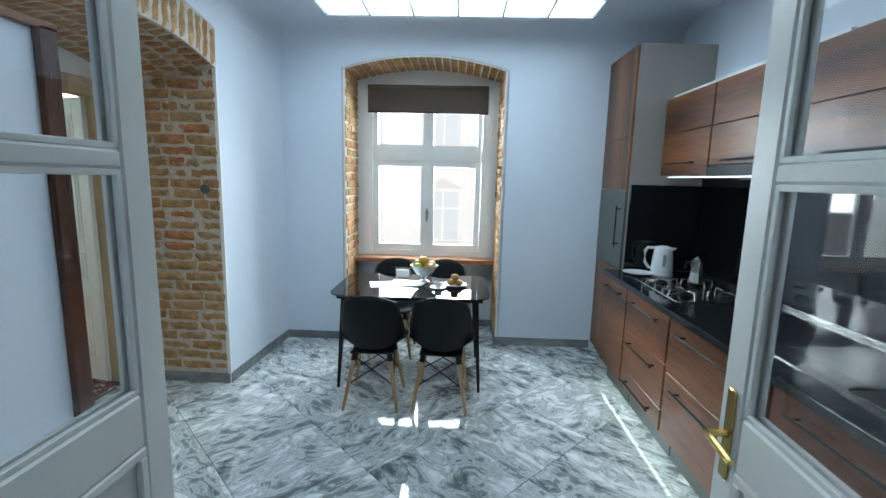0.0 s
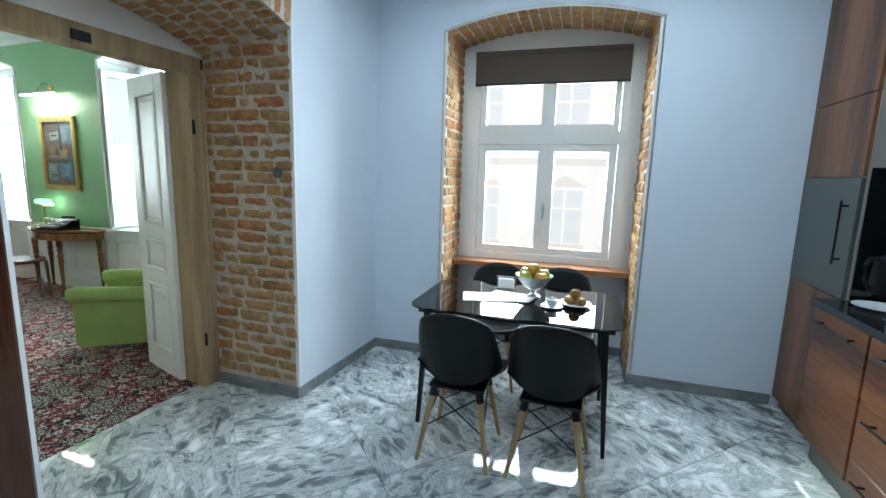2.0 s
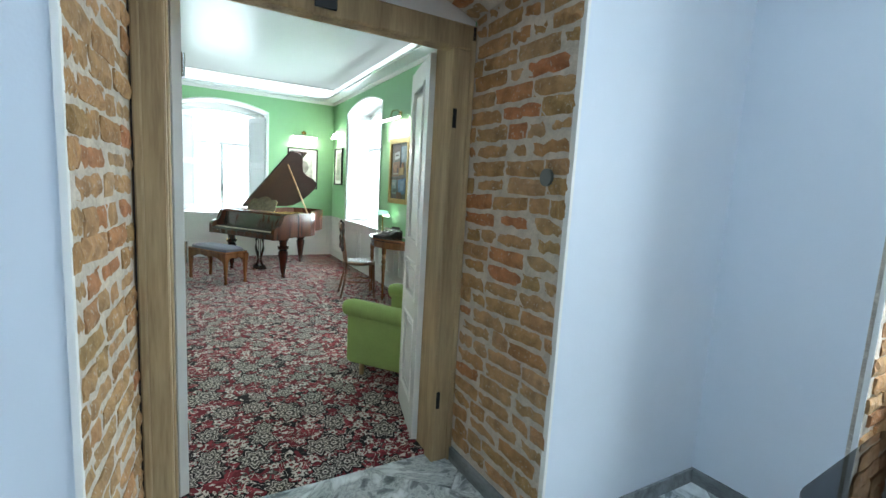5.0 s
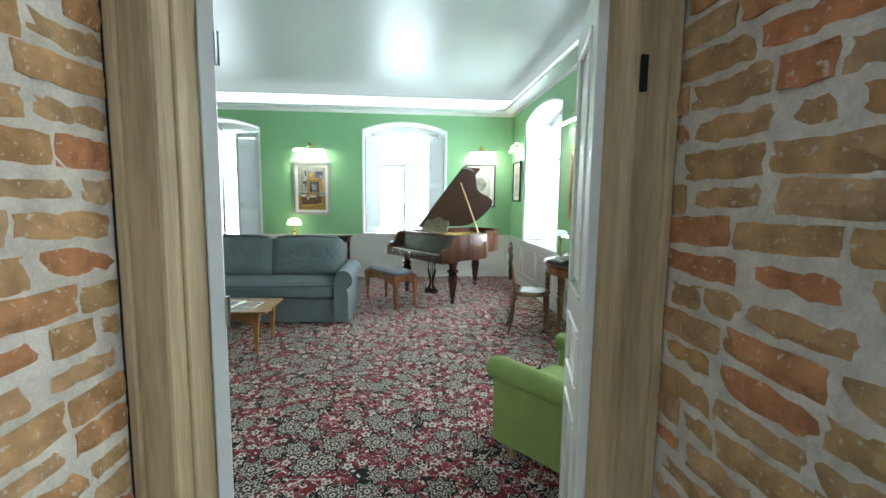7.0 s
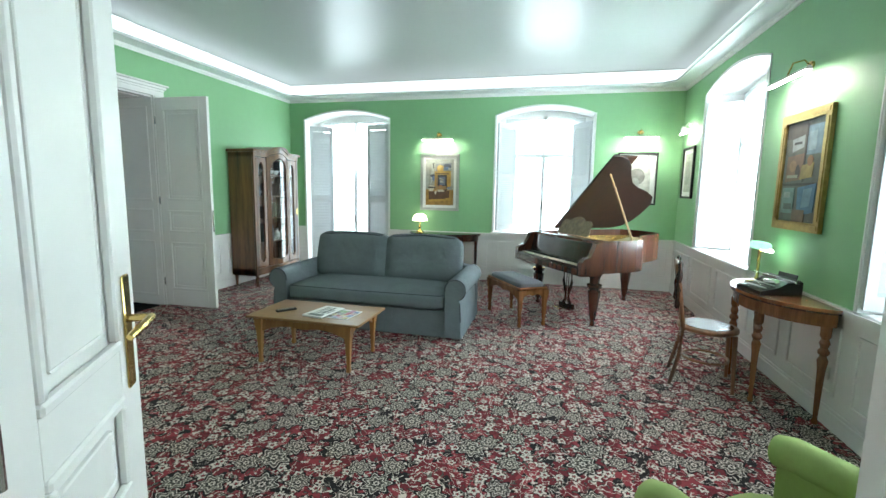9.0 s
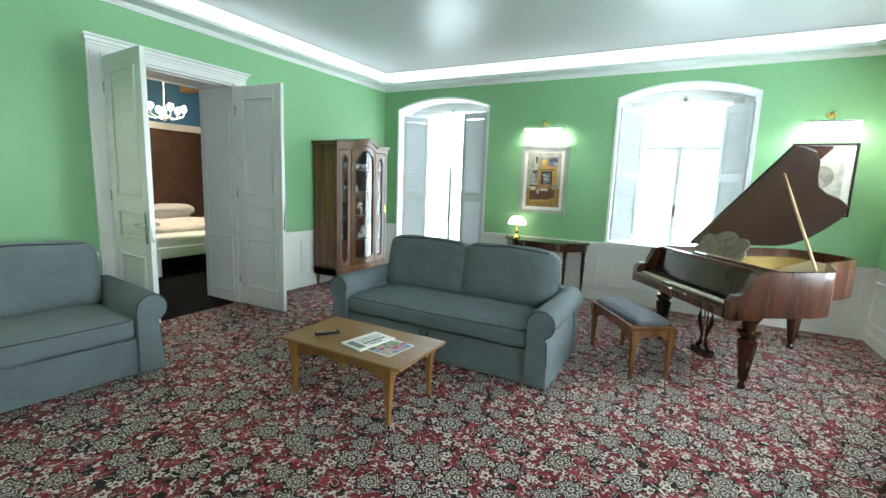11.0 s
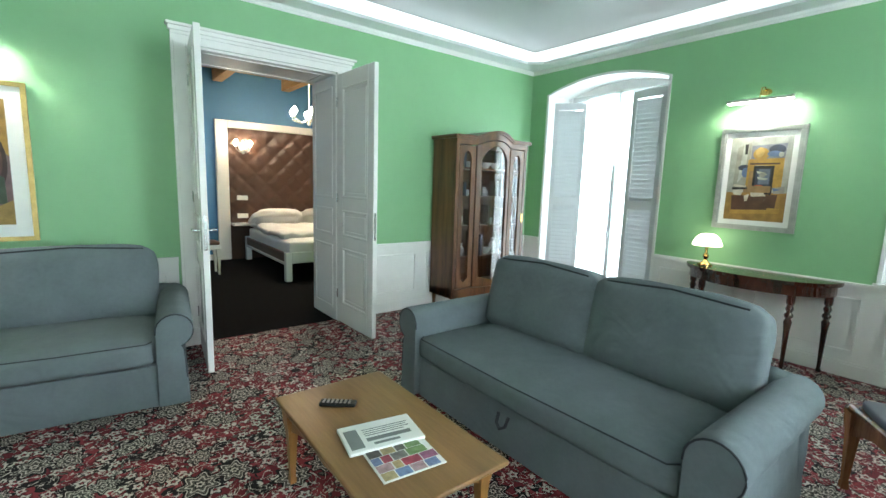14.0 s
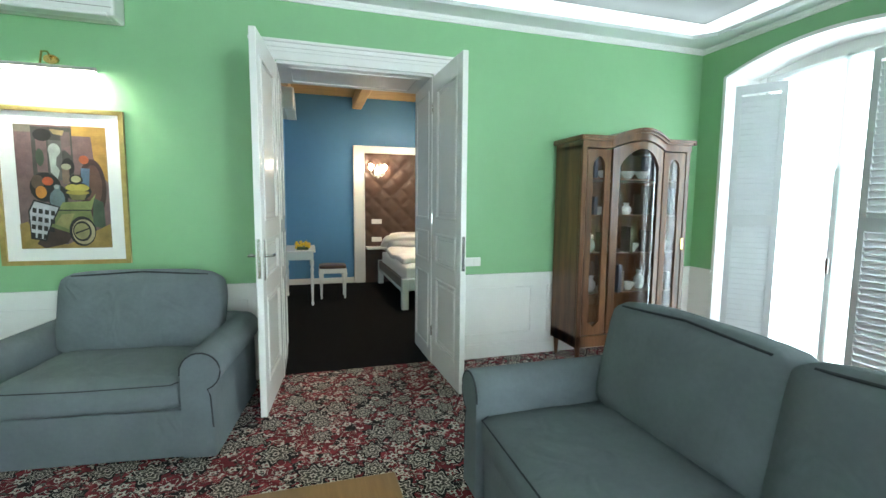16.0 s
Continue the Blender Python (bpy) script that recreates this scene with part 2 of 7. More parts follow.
def marble_mat():
    m = bpy.data.materials.new("grey_marble_tile")
    m.use_nodes = True
    n, l = m.node_tree.nodes, m.node_tree.links
    b = n["Principled BSDF"]
    b.inputs["Roughness"].default_value = 0.05
    tc, info = n.new("ShaderNodeTexCoord"), n.new("ShaderNodeObjectInfo")
    off = n.new("ShaderNodeVectorMath")
    off.operation = "MULTIPLY_ADD"
    off.inputs[1].default_value = (37.0, 23.0, 11.0)
    l.new(info.outputs["Random"], off.inputs[0]), l.new(tc.outputs["Object"], off.inputs[2])
    mp = n.new("ShaderNodeMapping")
    mp.inputs["Scale"].default_value = (1.0, 1.7, 1.0)
    mp.inputs["Rotation"].default_value = (0, 0, 0.35)
    l.new(off.outputs[0], mp.inputs[0])
    a, c = n.new("ShaderNodeTexNoise"), n.new("ShaderNodeTexNoise")
    a.inputs["Scale"].default_value, a.inputs["Detail"].default_value, a.inputs["Distortion"].default_value = 1.6, 12, 2.6
    c.inputs["Scale"].default_value, c.inputs["Detail"].default_value, c.inputs["Distortion"].default_value = 3.6, 12, 3.6
    l.new(mp.outputs[0], a.inputs[0]), l.new(mp.outputs[0], c.inputs[0])
    r = n.new("ShaderNodeValToRGB")
    e = r.color_ramp.elements
    e[0].position, e[0].color = 0.36, (0.11, 0.125, 0.13, 1)
    e[1].position, e[1].color = 0.64, (0.78, 0.81, 0.81, 1)
    e.new(0.45).color = (0.26, 0.285, 0.29, 1)
    e.new(0.49).color = (0.52, 0.55, 0.55, 1)
    e.new(0.515).color = (0.33, 0.355, 0.36, 1)
    e.new(0.56).color = (0.60, 0.63, 0.63, 1)
    add = n.new("ShaderNodeMix")
    add.inputs[0].default_value = 0.4
    l.new(a.outputs[0], add.inputs[2]), l.new(c.outputs[0], add.inputs[3]), l.new(add.outputs[0], r.inputs[0])
    v = n.new("ShaderNodeValToRGB")
    v.color_ramp.elements[0].position, v.color_ramp.elements[1].position = 0.49, 0.515
    v.color_ramp.elements[0].color, v.color_ramp.elements[1].color = (0, 0, 0, 1), (0.55, 0.55, 0.55, 1)
    v.color_ramp.elements.new(0.54).color = (0, 0, 0, 1)
    l.new(c.outputs[0], v.inputs[0])
    mx = n.new("ShaderNodeMix")
    mx.data_type = "RGBA"
    mx.inputs[7].default_value = (0.62, 0.64, 0.63, 1)
    l.new(v.outputs[0], mx.inputs[0]), l.new(r.outputs[0], mx.inputs[6]), l.new(mx.outputs[2], b.inputs["Base Color"])
    return m


GREEN = material("green_wall_paint", (0.235, 0.47, 0.24), 0.55, vary=0.06, scale=1.2, bump=0.05)
KWALL = material("pale_wall_paint", (0.69, 0.75, 0.83), 0.6, vary=0.04, scale=1.0, bump=0.04)
WHITE = material("white_gloss_paint", (0.80, 0.80, 0.77), 0.25, vary=0.04, scale=2.0)
WHITEM = material("white_matt_paint", (0.80, 0.80, 0.78), 0.6, vary=0.04, scale=2.0)
# white ceiling coloured grey, so it looks less lit than the soffit
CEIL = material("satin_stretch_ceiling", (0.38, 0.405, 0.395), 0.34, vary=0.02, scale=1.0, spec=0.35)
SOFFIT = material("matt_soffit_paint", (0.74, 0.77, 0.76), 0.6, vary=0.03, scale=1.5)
BLUE = material("blue_wall_paint", (0.075, 0.23, 0.43), 0.55, vary=0.06, scale=1.5)
BLACKCARPET = material("black_carpet", (0.0045, 0.0045, 0.0055), 0.95, vary=0.5, scale=30, bump=0.4, bump_scale=300, spec=0.1)
CARPET = carpet_mat()
MARBLE = marble_mat()
SKIRT = material("grey_marble_skirting", (0.27, 0.29, 0.30), 0.2, vary=0.5, scale=5, stretch=(1, 4, 3))
GROUT = material("grey_grout", (0.35, 0.36, 0.36), 0.8, vary=0.1)
BRICK = brick_mat()
MORTAR = material("rough_mortar", (0.64, 0.565, 0.48), 0.95, vary=0.35, scale=14, bump=0.9, bump_scale=50)
OLDPINE = wood("aged_pine", (0.235, 0.155, 0.08), (0.49, 0.36, 0.20), 0.55, 0.7)
WALNUT = wood("walnut_veneer", (0.040, 0.012, 0.005), (0.27, 0.098, 0.036), 0.30, 0.3, axis=1, random_tint=0.14)
WALNUTV = wood("walnut_upright", (0.05, 0.018, 0.007), (0.27, 0.11, 0.045), 0.35, 0.35)
MAHOG = wood("polished_mahogany", (0.036, 0.011, 0.006), (0.10, 0.032, 0.015), 0.8, 0.26, coat=0.25)
DARKMAHOG = wood("dark_mahogany", (0.020, 0.007, 0.004), (0.07, 0.020, 0.010), 0.8, 0.2, coat=0.4)
CHERRY = wood("cherry_wood", (0.12, 0.042, 0.014), (0.30, 0.12, 0.045), 0.9, 0.25, coat=0.3)
OAKTOP = wood("worn_brown_top", (0.20, 0.10, 0.035), (0.30, 0.16, 0.06), 0.6, 0.3, axis=1)
BEECH = wood("beech_wood", (0.38, 0.24, 0.12), (0.58, 0.40, 0.22), 1.2, 0.5)
TEAK = wood("sill_wood", (0.22, 0.08, 0.03), (0.42, 0.18, 0.07), 0.8, 0.3, axis=0)
PINEBEAM = wood("golden_pine", (0.42, 0.23, 0.07), (0.62, 0.38, 0.14), 0.8, 0.45, axis=0)
BEAMWOOD = wood("golden_pine_beam", (0.36, 0.19, 0.06), (0.58, 0.34, 0.12), 0.8, 0.45, axis=1)
FABRIC = material("blue_grey_canvas", (0.158, 0.188, 0.197), 0.95, vary=0.16, scale=5, bump=0.35, bump_scale=420, spec=0.15, fold=0.28)
PIPING = material("dark_piping", (0.030, 0.036, 0.042), 0.9)
LIME = material("lime_green_fabric", (0.29, 0.38, 0.13), 0.85, vary=0.12, scale=6, bump=0.25, bump_scale=350, spec=0.2)
BLACKPL = material("black_plastic", (0.008, 0.009, 0.010), 0.5, vary=0.2, spec=0.3)
BLACKGL = material("black_glass", (0.006, 0.007, 0.008), 0.04, vary=0.1)
BLACKMT = material("black_metal", (0.015, 0.015, 0.016), 0.4, 0.6)
GRANITE = material("black_granite", (0.02, 0.022, 0.025), 0.08, vary=0.6, scale=60)
TAUPE = material("taupe_laminate", (0.33, 0.30, 0.28), 0.4, vary=0.03)
ANTHR = material("anthracite_front", (0.075, 0.085, 0.075), 0.3, vary=0.05)
CHROME = material("brushed_steel", (0.62, 0.62, 0.60), 0.2, 1.0, vary=0.08)
BRASS = material("polished_brass", (0.62, 0.44, 0.16), 0.22, 1.0, vary=0.1)
GOLD = material("gilded_frame", (0.50, 0.36, 0.13), 0.4, 0.7, vary=0.3, scale=20)
SILVER = material("silvered_frame", (0.50, 0.50, 0.47), 0.35, 0.6, vary=0.2, scale=20)
PAPER = material("white_paper", (0.78, 0.78, 0.75), 0.7, vary=0.05)
BLIND = material("brown_blind", (0.10, 0.075, 0.058), 0.85, vary=0.08, scale=80)
SHUTTER = material("shutter_paint", (0.60, 0.62, 0.63), 0.45, vary=0.05)
GLASS = glass_mat("clear_glass")
# translucent share imitates window glare, which whitens the backlit frames
GLAREGLASS = glare_glass("glare_veiled_glass", 0.19)
SKYGLOW = glow("bright_overcast_outside", (0.90, 0.97, 1.0), 3.5)
LED = glow("cool_led", (0.78, 0.94, 1.0), 2.3)
COVELED = glow("cove_led", (0.88, 0.97, 1.0), 1.15)
PANEL = glow("ceiling_panel_light", (0.68, 0.87, 1.0), 3.6)
TUBE = glow("picture_lamp_tube", (1.0, 0.97, 0.86), 240)
LAMPSHADE = glow("lit_glass_shade", (1.0, 0.93, 0.72), 5)
BULB = glow("warm_bulb", (1.0, 0.82, 0.58), 140)


# ---- mesh helpers ----
def thing(name, m, label, category, group="", kind=""):
    ob = new(name)
    ob.matrix_world = m
    return tagged(ob, label, category, group, kind)


def part(name, bm, mat, parent=None, label="", smooth=False):
    me = bpy.data.meshes.new(name)
    bmesh.ops.recalc_face_normals(bm, faces=bm.faces)
    bm.to_mesh(me)
    bm.free()
    me.materials.append(mat)
    if smooth:
        me.shade_smooth()
        me.set_sharp_from_angle(angle=radians(38))
    ob = new(name, me)
    if parent:
        ob.parent = parent
    if label:
        ob["label"] = label
    return ob


def box(x0, x1, y0, y1, z0, z1, bev=0.0, bm=None, m=None, seg=1):
    own = bmesh.new()
    bmesh.ops.create_cube(own, size=1)
    for v in own.verts:
        v.co = Vector(((x0 + x1) / 2 + v.co.x * (x1 - x0), (y0 + y1) / 2 + v.co.y * (y1 - y0), (z0 + z1) / 2 + v.co.z * (z1 - z0)))
    if bev:
        bmesh.ops.bevel(own, geom=own.edges[:], offset=bev, segments=seg, profile=0.5, affect="EDGES")
    if m:
        own.transform(m)
    if bm is None:
        return own
    return merge(bm, own)


def merge(bm, own):
    me = bpy.data.meshes.new("tmp")
    own.to_mesh(me)
    own.free()
    bm.from_mesh(me)
    bpy.data.meshes.remove(me)
    return bm


def prism(pts, fn, d0, d1, bm=None):
    bm = bm or bmesh.new()
    a = [bm.verts.new(fn(p, d0, q)) for p, q in pts]
    b = [bm.verts.new(fn(p, d1, q)) for p, q in pts]
    bm.faces.new(a), bm.faces.new(b[::-1])
    for i in range(len(pts)):
        j = (i + 1) % len(pts)
        bm.faces.new((a[i], b[i], b[j], a[j]))
    return bm


def ring(outer, inner, fn, d0, d1, bm=None):
    """A band between two open outlines of equal length, d0 to d1 deep."""
    bm = bm or bmesh.new()
    for i in range(len(outer) - 1):
        prism([outer[i], outer[i + 1], inner[i + 1], inner[i]], fn, d0, d1, bm)
    return bm


def lathe(profile, seg=20, m=None, bm=None):
    """Profile: (radius, z) from bottom to top, turned about z."""
    own = bmesh.new()
    rows = []
    for r, z in profile:
        rows.append([own.verts.new((r * math.cos(2 * math.pi * k / seg), r * math.sin(2 * math.pi * k / seg), z)) for k in range(seg)])
    for a, b in zip(rows, rows[1:]):
        for k in range(seg):
            own.faces.new((a[k], a[(k + 1) % seg], b[(k + 1) % seg], b[k]))
    own.faces.new(rows[0][::-1]), own.faces.new(rows[-1])
    if m:
        own.transform(m)
    return own if bm is None else merge(bm, own)


def rod(p, q, r0, r1=None, seg=10, bm=None):
    p, q = Vector(p), Vector(q)
    d = q - p
    m = Matrix.Translation(p) @ d.to_track_quat("Z", "Y").to_matrix().to_4x4()
    return lathe([(r0, 0), (r0 if r1 is None else r1, d.length)], seg, m, bm)


def tube(points, r, seg=8, bm=None):
    own = bmesh.new()
    rows = []
    pts = [Vector(p) for p in points]
    for i, p in enumerate(pts):
        d = (pts[min(i + 1, len(pts) - 1)] - pts[max(i - 1, 0)]).normalized()
        q = d.to_track_quat("Z", "Y").to_matrix()
        rad = r[i] if isinstance(r, (list, tuple)) else r
        rows.append([own.verts.new(p + q @ Vector((rad * math.cos(2 * math.pi * k / seg), rad * math.sin(2 * math.pi * k / seg), 0))) for k in range(seg)])
    for a, b in zip(rows, rows[1:]):
        for k in range(seg):
            own.faces.new((a[k], a[(k + 1) % seg], b[(k + 1) % seg], b[k]))
    own.faces.new(rows[0][::-1]), own.faces.new(rows[-1])
    return own if bm is None else merge(bm, own)


def cushion(x0, x1, y0, y1, z0, z1, r=0.06, puff=0.03, m=None, seg=10):
    """A stuffed block with round edges whose faces swell."""
    bm = bmesh.new()
    bmesh.ops.create_cube(bm, size=2)
    bmesh.ops.subdivide_edges(bm, edges=bm.edges[:], cuts=seg, use_grid_fill=True)
    h = Vector(((x1 - x0) / 2, (y1 - y0) / 2, (z1 - z0) / 2))
    c = Vector(((x0 + x1) / 2, (y0 + y1) / 2, (z0 + z1) / 2))
    for v in bm.verts:
        o = v.co.copy()
        p = Vector((o.x * h.x, o.y * h.y, o.z * h.z))
        core = Vector([max(-h[i] + r, min(h[i] - r, p[i])) for i in range(3)])
        d = p - core
        p = core + (d.normalized() * r if d.length > 1e-6 else d)
        for i in range(3):
            j, k = (i + 1) % 3, (i + 2) % 3
            if abs(o[i]) > 0.999:
                p[i] += math.copysign(puff * (1 - o[j] ** 4) * (1 - o[k] ** 4), o[i])
        p += Vector(noise.noise_vector((p + c) * 5)) * 0.006
        v.co = c + p
    if m:
        bm.transform(m)
    return bm


def arch(a0, a1, zs, zc, n=14):
    """Points of a shallow arch from (a0, zs) over its crown zc to (a1, zs)."""
    w, h = (a1 - a0) / 2, zc - zs
    r = (w * w + h * h) / (2 * h)
    t = math.asin(w / r)
    return [((a0 + a1) / 2 + r * math.sin(-t + 2 * t * i / n), zc - r + r * math.cos(-t + 2 * t * i / n)) for i in range(n + 1)]


def wall_run(name, mat, fn, a0, a1, z0, z1, d0, d1, openings=(), label=""):
    bm = bmesh.new()
    at = a0
    for o0, o1, zb, zs, zc in openings:
        prism([(at, z0), (o0, z0), (o0, z1), (at, z1)], fn, d0, d1, bm)
        if zb > z0:
            prism([(o0, z0), (o1, z0), (o1, zb), (o0, zb)], fn, d0, d1, bm)
        top = arch(o0, o1, zs, zc) if zc > zs else [(o0, zs), (o1, zs)]
        prism(top + [(o1, z1), (o0, z1)], fn, d0, d1, bm)
        at = o1
    prism([(at, z0), (a1, z0), (a1, z1), (at, z1)], fn, d0, d1, bm)
    return tagged(part(name, bm, mat), label or "plain painted wall", "wall", kind="structure")


# wall frames: (along, depth outwards, height) to place
def far_fn(a, d, z): return Vector((-8.06 - d, a, z))
def side_fn(a, d, z): return Vector((a, 6.23 + d, z))
def door_fn(a, d, z): return Vector((a, -0.15 - d, z))
def mid_fn(a, d, z): return Vector((-1.17 + d, a, z))
def kwin_fn(a, d, z): return KITCHEN @ Vector((a, d, z))
def krect(a0, a1, z0, z1, d0, d1, bm=None): return prism([(a0, z0), (a1, z0), (a1, z1), (a0, z1)], kwin_fn, d0, d1, bm)


# ---- structure: drawing room ----
WIN1, WIN2 = (0.13, 1.72, 0.0, 2.65, 2.79), (3.51, 5.01, 0.80, 2.65, 2.79)
WIN3, WIN4 = (-7.15, -5.43, 0.78, 2.68, 2.82), (-3.92, -2.35, 0.78, 2.68, 2.82)
wall_run("wall_west", GREEN, far_fn, -0.15, 6.23, 0, 3.3, 0, 0.62, (WIN1, WIN2), "green painted wall with arched windows")
wall_run("wall_north", GREEN, side_fn, -8.68, -1.17, 0, 3.3, 0, 0.62, (WIN3, WIN4), "green painted wall with arched windows")
wall_run("wall_south", GREEN, door_fn, -8.68, -1.17, 0, 3.3, 0, 0.6, ((-5.23, -3.96, 0, 2.5, 2.5),), "green painted wall with a double doorway")
wall_run("wall_east", GREEN, mid_fn, -0.15, 6.23, 0, 3.3, 0, 0.188, ((3.60, 4.998, 0, 2.2, 2.2),), "green painted wall round the kitchen doorway")
tagged(part("floor_carpet", box(-8.7, -1.06, -0.17, 6.85, -0.1, 0.004), CARPET), "dark red oriental carpet with cream flowers", "carpet", kind="structure")
tagged(part("ceiling_drawing_room", box(-8.68, -1.17, -0.75, 6.85, 3.24, 3.34), CEIL), "satin white stretch ceiling with its dimness put into the colour", "ceiling", kind="structure")


def frame_band(x0, x1, y0, y1, w, z0, z1, bm=None):
    bm = bm or bmesh.new()
    for a in ((x0, x1, y0, y0 + w), (x0, x1, y1 - w, y1), (x0, x0 + w, y0 + w, y1 - w), (x1 - w, x1, y0 + w, y1 - w)):
        box(*a, z0, z1, bm=bm)
    return bm


X0, X1, Y0, Y1 = -8.06, -1.17, -0.15, 6.23
soffit_band = frame_band(X0, X1, Y0, Y1, 0.22, 2.985, 3.02)
for cx, sx in ((X0 + 0.22, 1), (X1 - 0.22, -1)):
    for cy, sy in ((Y0 + 0.22, 1), (Y1 - 0.22, -1)):
        prism([(cx, cy), (cx + sx * 0.14, cy), (cx, cy + sy * 0.14)], lambda p, d, q: Vector((p, q, d)), 2.985, 3.02, soffit_band)
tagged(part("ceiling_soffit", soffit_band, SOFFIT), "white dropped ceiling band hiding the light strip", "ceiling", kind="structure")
tagged(part("cornice", frame_band(X0, X1, Y0, Y1, 0.026, 2.955, 2.984, frame_band(X0, X1, Y0, Y1, 0.016, 2.935, 2.955)), WHITEM), "thin white cornice", "trim", kind="structure")
tagged(part("ceiling_cove_lining", frame_band(X0 - 0.002, X1 + 0.002, Y0 - 0.002, Y1 + 0.002, 0.014, 3.0205, 3.238), WHITEM), "white lining of the lit ceiling cove", "trim", kind="structure")
strip = thing("led_strip", Matrix(), "cool white light strip along the ceiling cove", "light strip")
for r in ((X0 + 0.014, X1 - 0.014, Y0 + 0.014, Y0 + 0.044), (X0 + 0.014, X1 - 0.014, Y1 - 0.044, Y1 - 0.014), (X0 + 0.014, X0 + 0.044, Y0 + 0.044, Y1 - 0.044), (X1 - 0.044, X1 - 0.014, Y0 + 0.044, Y1 - 0.044)):
    part("strip", box(*r, 3.035, 3.215), COVELED, strip)


def wainscot(name, fn, a0, a1, z1=0.785):
    bm = bmesh.new()
    sgn = -1
    def b(p0, p1, q0, q1, t):
        prism([(p0, q0), (p1, q0), (p1, q1), (p0, q1)], fn, 0.0, sgn * t, bm)
    b(a0, a1, 0.0, z1 - 0.03, 0.006)
    b(a0, a1, z1 - 0.035, z1, 0.030)
    b(a0, a1, z1 - 0.06, z1 - 0.035, 0.016)
    b(a0, a1, 0.0, 0.11, 0.022)
    b(a0, a1, 0.11, 0.13, 0.014)
    k = max(1, round((a1 - a0) / 0.95))
    w = (a1 - a0) / k
    for i in range(k):
        if w < 0.3:
            break
        p0, p1, q0, q1 = a0 + i * w + 0.08, a0 + (i + 1) * w - 0.08, 0.21, z1 - 0.13
        for r in ((p0, p1, q0, q0 + 0.018), (p0, p1, q1 - 0.018, q1), (p0, p0 + 0.018, q0, q1), (p1 - 0.018, p1, q0, q1)):
            b(*r, 0.018)
    return tagged(part(name, bm, WHITE), "white panelled wainscot with dado rail and skirting", "wainscot", kind="structure")


for k, (fn, a0, a1) in enumerate(((far_fn, -0.15, 0.13), (far_fn, 1.72, 3.51), (far_fn, 3.51, 5.01), (far_fn, 5.01, 6.23), (side_fn, -8.06, -7.15), (side_fn, -7.15, -5.43), (side_fn, -5.43, -3.92), (side_fn, -3.92, -2.35), (side_fn, -2.35, -1.17),
                                  (door_fn, -8.06, -5.39), (door_fn, -3.80, -1.17), (lambda a, d, z: mid_fn(a, d, z), -0.15, 3.60), (lambda a, d, z: mid_fn(a, d, z), 5.05, 6.23))):
    wainscot("wainscot", fn, a0, a1)


def outline(o, inset=0.0, n=14):
    o0, o1, zb, zs, zc = o
    return [(o0 + inset, zb)] + [(a, z) for a, z in arch(o0 + inset, o1 - inset, zs - inset * 0.3, zc - inset, n)] + [(o1 - inset, zb)]


